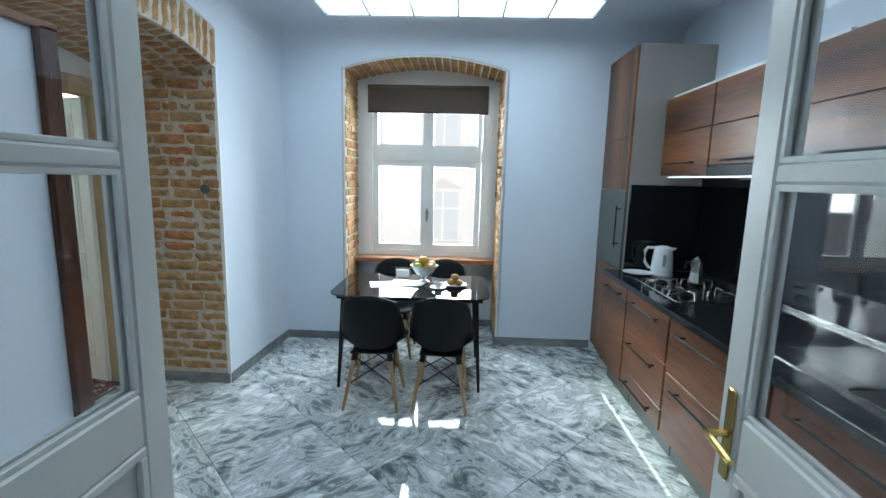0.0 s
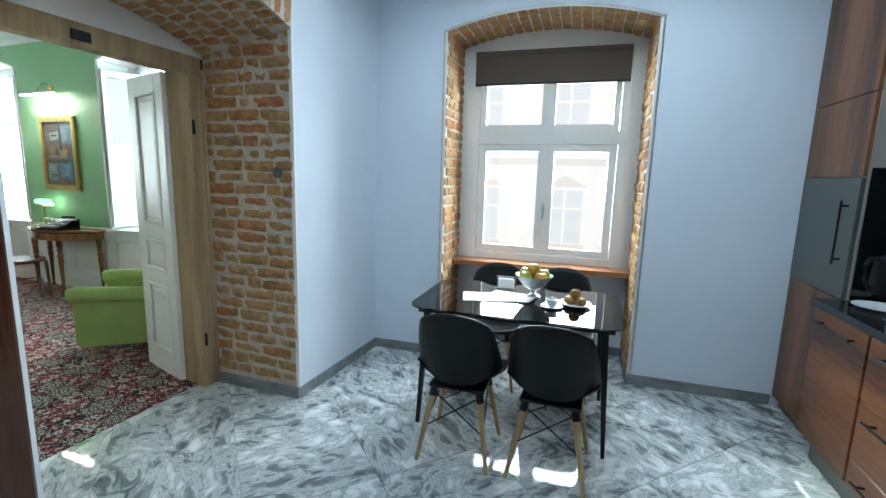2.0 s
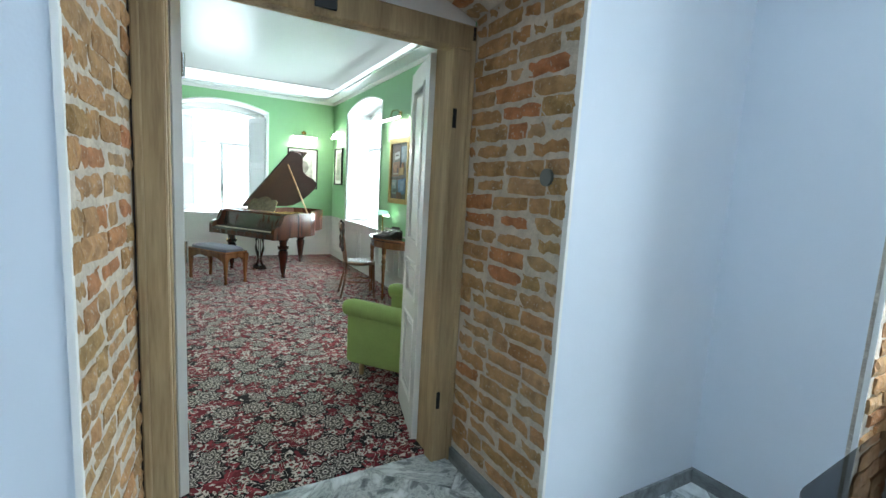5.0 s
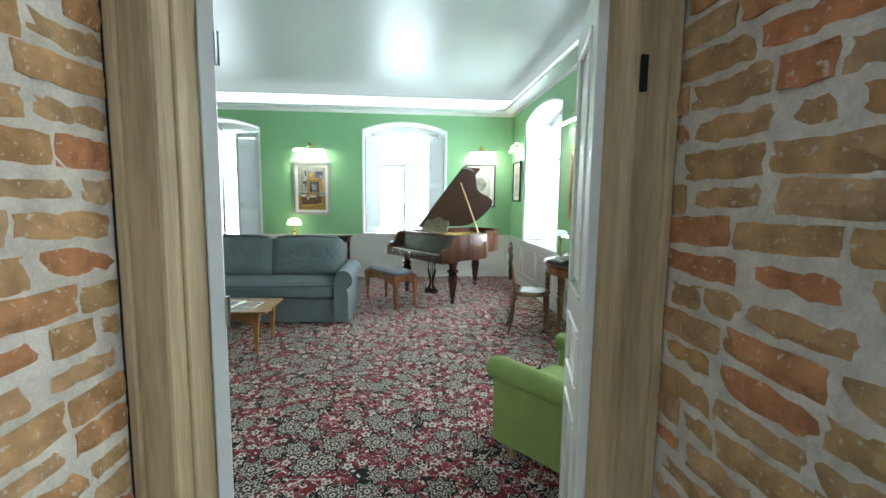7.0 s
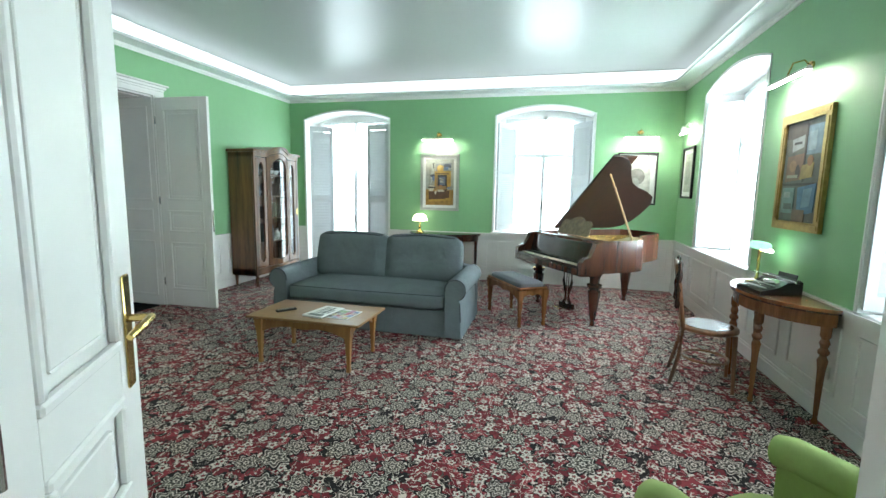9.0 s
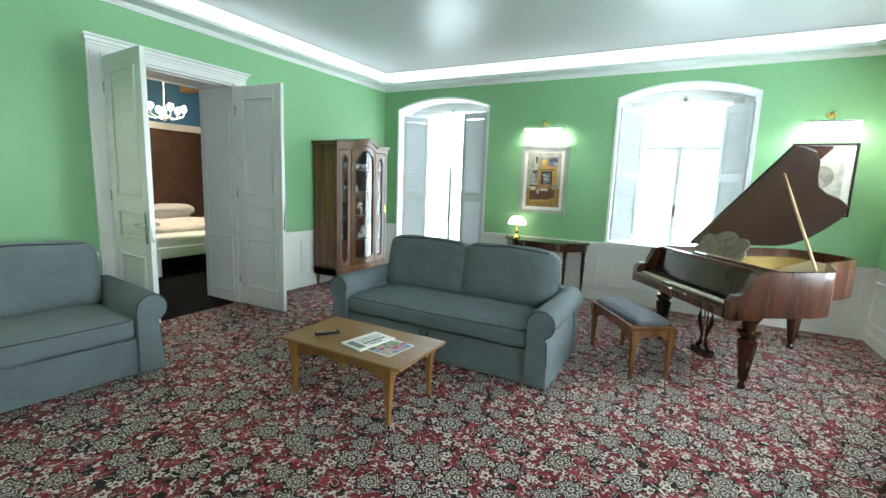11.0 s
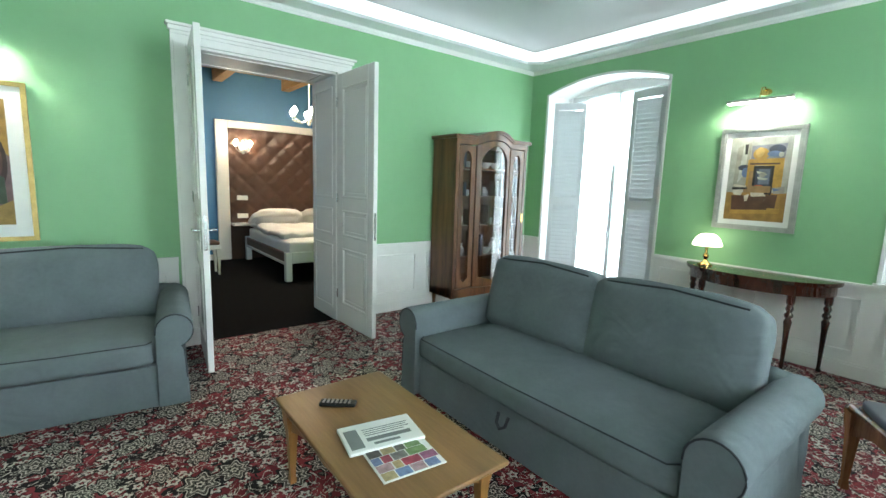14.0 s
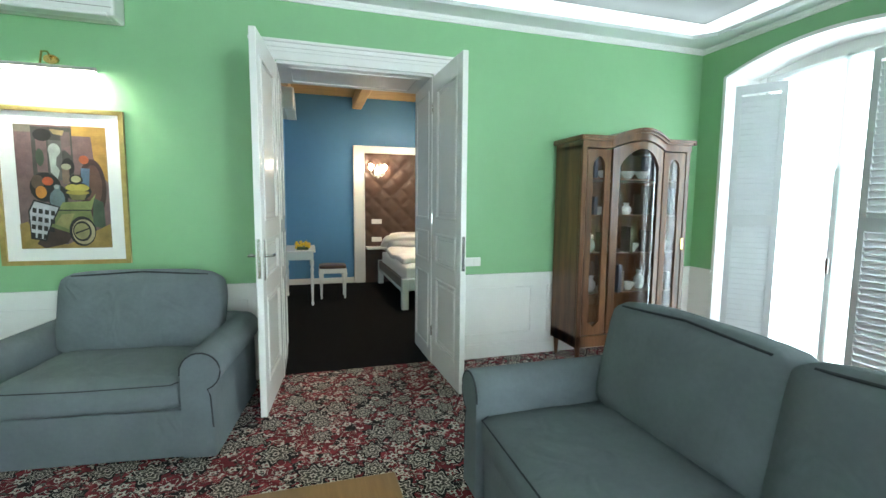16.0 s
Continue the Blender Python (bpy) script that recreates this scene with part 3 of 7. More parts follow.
def window(name, fn, o, shutters, door=False):
    """An arched white window with lining, frame, transom, panes and louvred shutters."""
    o0, o1, zb, zs, zc = o
    w = tagged(new(name), "tall white arched window with louvred shutters", "window", kind="structure")
    part("lining", ring(outline(o), outline(o, 0.015), fn, -0.004, 0.60), WHITEM, w)
    part("casing", ring(outline(o, -0.014), outline(o, 0.0), fn, -0.008, 0.0), WHITEM, w)
    if not door:
        part("window_sill", prism([(o0 - 0.03, zb - 0.035), (o1 + 0.03, zb - 0.035), (o1 + 0.03, zb + 0.005), (o0 - 0.03, zb + 0.005)], fn, -0.04, 0.60), WHITE, w)
    q = (o0 + 0.12, o1 - 0.12, zb + 0.01, zs - 0.08, zc - 0.10)
    part("window_frame", ring(outline(q), outline(q, 0.06), fn, 0.40, 0.48), WHITE, w)
    part("window_head", ring(outline((o0 + 0.015, o1 - 0.015, zb, zs - 0.005, zc - 0.015)), outline(q), fn, 0.42, 0.46), WHITEM, w)
    zt, mid = zb + (zs - zb) * 0.66, (o0 + o1) / 2
    if not door:
        part("transom", prism([(q[0], zt), (q[1], zt), (q[1], zt + 0.06), (q[0], zt + 0.06)], fn, 0.39, 0.47), WHITE, w)
    part("mullion", prism([(mid - 0.03, zb), (mid + 0.03, zb), (mid + 0.03, zt), (mid - 0.03, zt)], fn, 0.385, 0.465), WHITE, w)
    part("upper_mullion", prism([(mid - 0.025, zt), (mid + 0.025, zt), (mid + 0.025, zc - 0.11), (mid - 0.025, zc - 0.11)], fn, 0.40, 0.46), WHITE, w)
    zh = zb + (0.38 if not door else 0.85)
    part("window_handle", prism([(mid - 0.012, zh), (mid + 0.012, zh), (mid + 0.012, zh + 0.13), (mid - 0.012, zh + 0.13)], fn, 0.35, 0.385), CHROME, w)
    g = part("pane", prism([(q[0], zb), (q[1], zb), (q[1], zs), (q[0], zs)], fn, 0.374, 0.378), GLAREGLASS, w)
    g.visible_shadow = False
    for side, e, turn, wd, deep in shutters:
        s = tagged(part("shutter", bmesh.new(), SHUTTER, w), "")
        bm = bmesh.new()
        z0, z1, n = zb + 0.03, zs - 0.10, 46
        d = Vector((math.cos(radians(turn)) * (1 if side == "l" else -1), math.sin(radians(turn))))
        nrm = Vector((-d.y, d.x))
        def f3(p, t, z):
            return fn(e + d.x * p + nrm.x * t, deep + d.y * p + nrm.y * t, z)
        for p0, p1, q0, q1 in ((0, 0.05, z0, z1), (wd - 0.05, wd, z0, z1), (0.05, wd - 0.05, z0, z0 + 0.09), (0.05, wd - 0.05, z1 - 0.08, z1), (0.05, wd - 0.05, (z0 + z1) / 2 - 0.05, (z0 + z1) / 2 + 0.05)):
            prism([(p0, q0), (p1, q0), (p1, q1), (p0, q1)], f3, -0.015, 0.015, bm)
        step = (z1 - z0 - 0.18) / n
        for i in range(n):
            z = z0 + 0.10 + step * i
            vs = [bm.verts.new(f3(p, t, z + (0.025 if t > 0 else -0.025))) for p, t in ((0.05, -0.012), (wd - 0.05, -0.012), (wd - 0.05, 0.012), (0.05, 0.012))]
            vt = [bm.verts.new(v.co + Vector((0, 0, 0.007))) for v in vs]
            bm.faces.new(vs), bm.faces.new(vt[::-1])
            for j in range(4):
                bm.faces.new((vs[j], vt[j], vt[(j + 1) % 4], vs[(j + 1) % 4]))
        bm.to_mesh(s.data)
        bm.free()
    return w


window("window_1", far_fn, WIN1, (("l", 0.20, 38, 0.40, 0.06), ("r", 1.69, 5, 0.40, 0.04)), door=True)
window("window_2", far_fn, WIN2, (("l", 3.55, 50, 0.40, 0.055), ("r", 4.97, 50, 0.40, 0.055)))
window("window_3", side_fn, WIN3, (("l", -7.10, 72, 0.37, 0.008), ("r", -5.48, 76, 0.37, 0.008)))
window("window_4", side_fn, WIN4, (("l", -3.88, 72, 0.37, 0.008), ("r", -2.39, 76, 0.37, 0.008)))


def backdrop(name, fn, a0, a1, d):
    tagged(part(name, prism([(a0, -1.0), (a1, -1.0), (a1, 5.0), (a0, 5.0)], fn, d, d + 0.02), SKYGLOW), "bright white daylight outside the window", "backdrop", kind="structure")


backdrop("backdrop_west", far_fn, -9.0, 12.0, 3.0)
backdrop("backdrop_north", side_fn, -24.0, -1.6, 3.0)
backdrop("backdrop_kitchen", kwin_fn, -14.0, 18.0, 16.0)
# pale house across the street; its emission stands in for washed-out daylight
FACADE, FACADE2, FACADE3 = glow("glowing_facade", (1.0, 0.99, 0.97), 0.985, 0.02), glow("glowing_ledge", (0.93, 0.90, 0.86), 0.91, 0.02), glow("glowing_facade_window", (0.82, 0.87, 0.90), 0.98, 0.02)
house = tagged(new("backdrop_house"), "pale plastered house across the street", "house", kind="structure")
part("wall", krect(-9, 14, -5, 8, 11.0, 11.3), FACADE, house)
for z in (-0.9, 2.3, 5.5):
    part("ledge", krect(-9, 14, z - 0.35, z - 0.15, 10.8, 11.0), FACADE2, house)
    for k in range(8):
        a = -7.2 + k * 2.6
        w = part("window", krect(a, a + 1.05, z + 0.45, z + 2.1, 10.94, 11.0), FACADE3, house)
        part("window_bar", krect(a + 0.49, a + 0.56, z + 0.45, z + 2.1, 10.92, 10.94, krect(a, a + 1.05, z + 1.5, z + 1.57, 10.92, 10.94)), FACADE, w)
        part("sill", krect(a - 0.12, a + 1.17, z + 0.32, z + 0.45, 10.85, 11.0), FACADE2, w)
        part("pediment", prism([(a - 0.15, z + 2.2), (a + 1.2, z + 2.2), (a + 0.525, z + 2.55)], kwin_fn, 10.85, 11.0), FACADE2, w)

# ---- structure: kitchen ----
KO = (0.59, 2.07, 0.0, 2.585, 2.70)
wall_run("wall_kitchen_window", KWALL, kwin_fn, -0.2, 3.75, 0, 3.1, 0, 0.56, (KO,), "pale blue-white plastered wall round the window niche")
kback = bmesh.new()
prism([(0.59, 0), (2.07, 0), (2.07, 0.76), (0.59, 0.76)], kwin_fn, 0.54, 0.70, kback)
tagged(part("wall_under_window", kback, KWALL), "pale wall below the window sill", "wall", kind="structure")


def left_fn(a, d, z): return Vector((-0.29 - d, a, z))


DOORARCH = (3.56, 5.005, 0, 2.34, 2.46)
wall_run("wall_kitchen_doorway", KWALL, left_fn, 1.2, 6.2, 0, 3.1, 0.0, 0.69, (DOORARCH,), "pale plastered wall round a brick doorway")
wall_run("wall_kitchen_right", KWALL, lambda a, d, z: KITCHEN @ Vector((3.6 + d, a, z)), -4.4, 0.0, 0, 3.1, 0, 0.2, (), "pale plastered wall behind the kitchen units")
wall_run("wall_glass_doors", KWALL, lambda a, d, z: KITCHEN @ Vector((a, -3.98 - d, z)), -0.3, 3.8, 0, 3.1, 0, 0.16, ((0.88, 2.34, 0, 2.45, 2.45),), "pale wall with a glazed double doorway")
wall_run("wall_hall", KWALL, lambda a, d, z: KITCHEN @ Vector((a, -6.4 - d, z)), -0.3, 3.8, 0, 3.1, 0, 0.16, (), "plain hall wall")
wall_run("wall_hall_left", KWALL, lambda a, d, z: KITCHEN @ Vector((-0.3 - d, a, z)), -6.4, -3.9, 0, 3.1, 0, 0.16, (), "plain hall wall")
wall_run("wall_hall_right", KWALL, lambda a, d, z: KITCHEN @ Vector((3.8 + d, a, z)), -6.4, -3.9, 0, 3.1, 0, 0.16, (), "plain hall wall")
kc = box(-0.4, 3.9, -6.6, 0.7, 2.97, 3.07)
kc.transform(KITCHEN)
tagged(part("ceiling_kitchen", kc, KWALL), "smooth pale ceiling", "ceiling", kind="structure")
cove = bmesh.new()
prism([(p, 2.972 - q) for p, q in [(0, 0), (0.22, 0)] + [(0.22 - 0.22 * math.sin(math.pi / 2 * i / 8), 0.22 - 0.22 * math.cos(math.pi / 2 * i / 8)) for i in range(1, 9)]], lambda p, d, z: KITCHEN @ Vector((d, -p, z)), -0.1, 3.6, cove)
prism([(p, 2.972 - q) for p, q in [(0, 0), (0.22, 0)] + [(0.22 - 0.22 * math.sin(math.pi / 2 * i / 8), 0.22 - 0.22 * math.cos(math.pi / 2 * i / 8)) for i in range(1, 9)]], lambda p, d, z: Vector((-0.29 + p, d, z)), 1.9, 6.1, cove)
tagged(part("ceiling_cove", cove, KWALL, smooth=True), "rounded edge between wall and ceiling", "ceiling", kind="structure")
fl = box(-0.6, 3.8, -6.5, 0.6, -0.1, -0.006)
fl.transform(KITCHEN)
box(-1.131, -0.2, 3.4, 5.1, -0.1, -0.0065, bm=fl)
FLOOR = tagged(part("floor_kitchen", fl, GROUT), "polished grey marble tiles laid diagonally", "floor", kind="structure")

# ---- structure: bedroom ----
tagged(part("floor_bedroom", box(-8.6, -3.6, -4.7, -0.17, -0.1, -0.002), BLACKCARPET), "black carpet", "carpet", kind="structure")
tagged(part("wall_bedroom_head", box(-8.6, -3.6, -4.65, -4.48, 0, 3.4), BLUE), "blue painted wall", "wall", kind="structure")
tagged(part("wall_bedroom_left", box(-3.82, -3.6, -4.48, -0.75, 0, 3.4), BLUE), "blue painted wall", "wall", kind="structure")
tagged(part("wall_bedroom_right", box(-8.75, -8.6, -4.65, -0.75, 0, 3.4), BLUE), "blue painted wall", "wall", kind="structure")
tagged(part("ceiling_bedroom", box(-8.6, -3.6, -4.65, -0.75, 3.25, 3.4), PINEBEAM), "golden pine board ceiling", "ceiling", kind="structure")
# added fill lamp that brightens the bedroom; no fitting hangs here
area("bedroom_fill_light", pose(-6.2, -2.6, 3.0, 0, 0, 0), 0.5, 0.5, 60, (1.0, 0.85, 0.65))


# ---- drawing room: doors ----
def door_leaf(name, hinge, angle, width, height, label, lever=1.06, z0=0.012, brass=False, thick=0.042):
    """A panelled leaf; it runs from the hinge along the angle."""
    d = tagged(new(name), label, "door", kind="structure")
    d.matrix_world = pose(hinge[0], hinge[1], z0, 0, 0, angle)
    bm, t = bmesh.new(), thick / 2
    st, H = 0.105, height
    k = H / 2.46
    rails = [(0, 0.20 * k), (0.78 * k, 0.90 * k), (1.16 * k, 1.28 * k), (H - 0.13 * k, H)]
    for a, b in ((0, st), (width - st, width)):
        box(a, b, -t, t, 0, H, 0.003, bm)
    for a, b in rails:
        box(st, width - st, -t, t, a, b, 0, bm)
    part("door_frame", bm, WHITE, d)
    for (_, a), (b, _) in zip(rails, rails[1:]):
        pn = box(st, width - st, -t * 0.4, t * 0.4, a, b)
        for s in (-1, 1):
            y0, y1 = sorted((s * t * 0.4, s * (t + 0.008)))
            w = 0.022
            for r in ((st, width - st, a, a + w), (st, width - st, b - w, b), (st, st + w, a + w, b - w), (width - st - w, width - st, a + w, b - w)):
                box(r[0], r[1], y0, y1, r[2], r[3], 0.005, pn)
            y0, y1 = sorted((s * t * 0.4, s * t * 0.75))
            box(st + 0.05, width - st - 0.05, y0, y1, a + 0.05, b - 0.05, 0.008, pn)
        part("panel", pn, WHITE, d)
    metal = BRASS if brass else CHROME
    part("lock_plate", box(width - 0.001, width + 0.003, -0.011, 0.011, 0.92, 1.17), CHROME, d)
    for s in (-1, 1) if lever else ():
        h = bmesh.new()
        y0, y1 = sorted((s * t, s * (t + 0.006)))
        box(width - 0.075, width - 0.035, y0, y1, lever - 0.16, lever + 0.10, 0.004, h)
        rod((width - 0.055, s * t, lever), (width - 0.055, s * (t + 0.055), lever), 0.009, bm=h)
        tube([(width - 0.055, s * (t + 0.05), lever), (width - 0.10, s * (t + 0.055), lever + 0.002), (width - 0.16, s * (t + 0.05), lever - 0.005), (width - 0.175, s * (t + 0.045), lever - 0.01)], [0.010, 0.009, 0.008, 0.007], bm=h)
        part("door_handle", h, metal, d, "brass lever handle" if brass else "steel lever handle", True)
    for z in (0.25, H / 2, H - 0.3):
        part("hinge", rod((0, -t - 0.004, z), (0, -t - 0.004, z + 0.09), 0.008), CHROME, d)
    return d


# double doorway to the bedroom
dw = tagged(new("door_bedroom_casing"), "moulded white casing of the bedroom doorway", "door casing", kind="structure")
for a0, a1 in ((-3.97, -3.82), (-5.37, -5.22)):
    cb = bmesh.new()
    prism([(a0, 0), (a1, 0), (a1, 2.5), (a0, 2.5)], door_fn, 0.0, -0.022, cb)
    prism([(a0 + 0.02, 0.16), (a0 + 0.045, 0.16), (a0 + 0.045, 2.5), (a0 + 0.02, 2.5)], door_fn, -0.022, -0.032, cb)
    prism([(a1 - 0.045, 0.16), (a1 - 0.02, 0.16), (a1 - 0.02, 2.5), (a1 - 0.045, 2.5)], door_fn, -0.022, -0.032, cb)
    prism([(a0 - 0.008, 0), (a1 + 0.008, 0), (a1 + 0.008, 0.16), (a0 - 0.008, 0.16)], door_fn, -0.022, -0.034, cb)
    part("jamb_casing", cb, WHITE, dw)
hb = bmesh.new()
for z0, z1, t, e in ((2.5, 2.56, 0.022, 0.0), (2.56, 2.585, 0.032, 0.0), (2.585, 2.615, 0.05, 0.015), (2.615, 2.635, 0.075, 0.03)):
    prism([(-5.37 - e, z0), (-3.82 + e, z0), (-3.82 + e, z1), (-5.37 - e, z1)], door_fn, 0.0, -t, hb)
part("head_casing", hb, WHITE, dw)
for s, a in ((1, -5.23), (-1, -3.96)):
    lb = box(min(a, a + s * 0.02), max(a, a + s * 0.02), -0.75, -0.15, 0.0, 2.49)
    for z0, z1 in ((0.12, 0.80), (0.90, 1.18), (1.28, 2.38)):
        x0, x1 = sorted((a + s * 0.02, a + s * 0.030))
        for r in ((-0.68, -0.22, z0, z0 + 0.025), (-0.68, -0.22, z1 - 0.025, z1), (-0.68, -0.655, z0, z1), (-0.245, -0.22, z0, z1)):
            box(x0, x1, r[0], r[1], r[2], r[3], 0.003, lb)
    part("reveal_panelling", lb, WHITE, dw)
tp = box(-5.21, -3.98, -0.75, -0.15, 2.478, 2.499)
for r in ((-5.13, -4.06, -0.67, -0.645), (-5.13, -4.06, -0.255, -0.23), (-5.13, -5.105, -0.67, -0.23), (-4.085, -4.06, -0.67, -0.23)):
    box(*r, 2.470, 2.478, bm=tp)
part("head_lining", tp, WHITE, dw)
door_leaf("door_1", (-3.955, -0.115), 84.5, 0.70, 2.46, "open white panelled door with a steel handle")
door_leaf("door_2", (-5.235, -0.115), 91.5, 0.70, 2.46, "open white panelled door", lever=0)
# doorway to the kitchen
door_leaf("door_3", (-1.19, 3.745), 211, 0.52, 2.10, "open white panelled door with a brass handle", lever=1.15, brass=True)
door_leaf("door_4", (-1.19, 4.875), 165, 0.52, 2.10, "open white panelled door", lever=0)
kd = tagged(new("door_kitchen_frame"), "old raw pine doorframe worn by age", "doorframe", kind="structure")
for y0, y1, y2, y3 in ((3.606, 3.715, 3.606, 3.722), (4.865, 4.992, 4.885, 4.992)):
    part("post", box(-1.06, -0.972, y0, y1, 0, 2.085, 0.006), OLDPINE, kd)
    part("door_lining", box(-1.19, -1.06, y2, y3, 0, 2.13, 0.004), OLDPINE, kd)
    ym = y0 + 0.012 if y0 < 4 else y1 - 0.04
    part("bead", box(-0.974, -0.956, ym, ym + 0.026, 0, 2.13, 0.005), OLDPINE, kd)
part("lintel", box(-1.06, -0.968, 3.606, 4.992, 2.085, 2.20, 0.008), OLDPINE, kd)
part("head_lining", box(-1.19, -1.06, 3.606, 4.992, 2.13, 2.21, 0.004), OLDPINE, kd)
# near-black strips draw the shade of the gap between post and brick
GAPSHADE = material("gap_shade", (0.02, 0.015, 0.012), 0.95)
for y0, y1 in ((3.612, 3.622), (4.962, 4.973)):
    part("gap_shade_strip", box(-0.9715, -0.962, y0, y1, 0, 2.19), GAPSHADE, kd, "dark strip painted as the shade in the gap beside the brick")
part("latch_plate", box(-0.968, -0.958, 4.22, 4.31, 2.11, 2.16, 0.003), BLACKMT, kd)
for z in (1.72, 0.30):
    part("strike_plate", box(-0.972, -0.964, 4.875, 4.895, z, z + 0.09, 0.002), BLACKMT, kd)
for (y0, y1, e) in ((3.55, 3.62, 0), (4.98, 5.05, 0)):
    part("casing", box(-1.192, -1.17, y0, y1, 0, 2.27, 0.004), WHITE, kd, "white painted casing")
part("casing", box(-1.192, -1.17, 3.55, 5.05, 2.20, 2.27, 0.004), WHITE, kd, "white painted casing")


# ---- drawing room: seating ----
def arm_profile(n=14):
    c, r = Vector((0.105, 0.515)), 0.105
    pts = [(0.0, 0.03), (0.0, 0.50)]
    for i in range(n + 1):
        a = radians(165 - 235 * i / n)
        pts.append((c.x + r * math.cos(a), c.y + r * math.sin(a)))
    return pts + [(0.155, 0.38), (0.165, 0.20), (0.175, 0.03)]


def sofa(name, m, inner, cushions, label, depth=0.98):
    """Faces -y; x across; the origin lies on the floor under the middle of the front."""
    s = thing(name, m, label, "sofa")
    h = inner / 2
    part("base", cushion(-h - 0.01, h + 0.01, 0.035, depth - 0.08, 0.02, 0.30, 0.02, 0.004), FABRIC, s, smooth=True)
    part("skirt", box(-h - 0.005, h + 0.005, 0.022, 0.05, 0.015, 0.285, 0.006), FABRIC, s)
    part("back_frame", cushion(-h - 0.16, h + 0.16, depth - 0.17, depth, 0.03, 0.62, 0.05, 0.01), FABRIC, s, smooth=True)
    part("seat_cushion", cushion(-h + 0.004, h - 0.004, -0.01, 0.70, 0.285, 0.455, 0.05, 0.022), FABRIC, s, "long box cushion with dark piping", True)
    part("piping", tube([(-h + 0.02, 0.03, 0.44), (-h + 0.05, -0.012, 0.44), (0, -0.030, 0.44), (h - 0.05, -0.012, 0.44), (h - 0.02, 0.03, 0.44)], 0.0036), PIPING, s)
    w = inner / cushions
    for k in range(cushions):
        x0 = -h + k * w + 0.006
        mm = pose(0, 0.585, 0.455, -12, 0, 0)
        c = part("back_cushion", cushion(x0, x0 + w - 0.022, 0.0, 0.24, 0.0, 0.50, 0.045, 0.035, mm, 14), FABRIC, s, smooth=True)
        e = [(x0 + 0.06, 0.016, 0.488), (x0 + w / 2, 0.014, 0.512), (x0 + w - 0.07, 0.016, 0.488)]
        part("piping", tube([mm @ Vector(p) for p in e], 0.0055), PIPING, c)
    for sg in (-1, 1):
        bm = bmesh.new()
        pr = arm_profile()
        rows = []
        for y, k in ((0.0, 0.93), (0.012, 0.985), (0.03, 1.0), (depth * 0.5, 1.0), (depth - 0.03, 1.0), (depth, 0.95)):
            rows.append([bm.verts.new((sg * (h + 0.08 + (p - 0.08) * k), y - 0.02, 0.03 + (q - 0.03) * (k * 0.3 + 0.7))) for p, q in pr])
        for a, b in zip(rows, rows[1:]):
            for i in range(len(pr) - 1):
                bm.faces.new((a[i], a[i + 1], b[i + 1], b[i]))
        bm.faces.new(rows[0]), bm.faces.new(rows[-1])
        a = part("arm", bm, FABRIC, s, smooth=True)
        part("piping", tube([(sg * (h + 0.08 + (p - 0.08) * 0.97), -0.018, 0.03 + (q - 0.03) * 0.985) for p, q in pr[1:-1]], 0.0045), PIPING, a)
    return s


sofa("sofa", pose(-4.94, 2.61, 0, 0, 0, 90), 1.72, 2, "blue-grey canvas sofa with rolled arms and two back cushions")
sofa("loveseat", pose(-3.045, 0.93, 0, 0, 0, 173.5), 0.95, 1, "blue-grey canvas loveseat with rolled arms against the wainscot", 0.95)
loop = thing("sofa_pull_loop", pose(-4.90, 2.61, 0, 0, 0, 90), "dark fabric pull loop hanging from the sofa base", "pull loop")
part("loop", tube([(-0.035, -0.012, 0.285), (-0.03, -0.03, 0.235), (0, -0.038, 0.215), (0.03, -0.03, 0.235), (0.035, -0.012, 0.285)], 0.009), PIPING, loop, smooth=True)


def armchair(m):
    a = thing("armchair", m, "lime green upholstered armchair on pale wooden legs", "armchair")
    part("seat_cushion", cushion(-0.26, 0.26, -0.06, 0.56, 0.28, 0.45, 0.06, 0.03), LIME, a, smooth=True)
    part("base", cushion(-0.28, 0.28, 0.0, 0.60, 0.15, 0.29, 0.03, 0.01), LIME, a, smooth=True)
    part("backrest", cushion(-0.32, 0.32, 0.0, 0.17, 0.0, 0.56, 0.07, 0.03, pose(0, 0.56, 0.28, -10, 0, 0)), LIME, a, smooth=True)
    for s in (-1, 1):
        x0, x1 = sorted((s * 0.26, s * 0.37))
        bm = bmesh.new()
        prism([(0.0, 0.14), (0.70, 0.14), (0.76, 0.56), (0.0, 0.60)], lambda p, d, z: Vector((d, p - 0.02, z)), x0, x1, bm)
        bmesh.ops.bevel(bm, geom=bm.edges[:], offset=0.02, segments=2, affect="EDGES")
        arm = part("arm", bm, LIME, a, smooth=True)
        part("arm_roll", tube([(s * 0.325, -0.045, 0.585), (s * 0.325, 0.0, 0.592), (s * 0.325, 0.4, 0.575), (s * 0.325, 0.74, 0.56)], [0.062, 0.072, 0.07, 0.055], 14), LIME, arm, smooth=True)
        for y in (0.05, 0.62):
            part("leg", rod((s * 0.26, y, 0.0), (s * 0.25, y, 0.16), 0.016, 0.024), BEECH, a)
    return a


armchair(pose(-2.38, 5.07, 0, 0, 0, -52) @ Matrix.Diagonal((1.02, 1.02, 0.90, 1)))


# ---- drawing room: tables ----
def cabriole(p, h, s, bm=None):
    x, y = p
    rows = [(0.014, 0.0), (0.016, 0.025), (0.012, 0.05), (0.016, h * 0.35), (0.022, h * 0.70), (0.030, h * 0.84), (0.035, h)]
    return lathe([(r * 1.414, z) for r, z in rows], 4, Matrix.Translation((x, y, 0)) @ Matrix.Rotation(radians(45), 4, "Z"), bm)


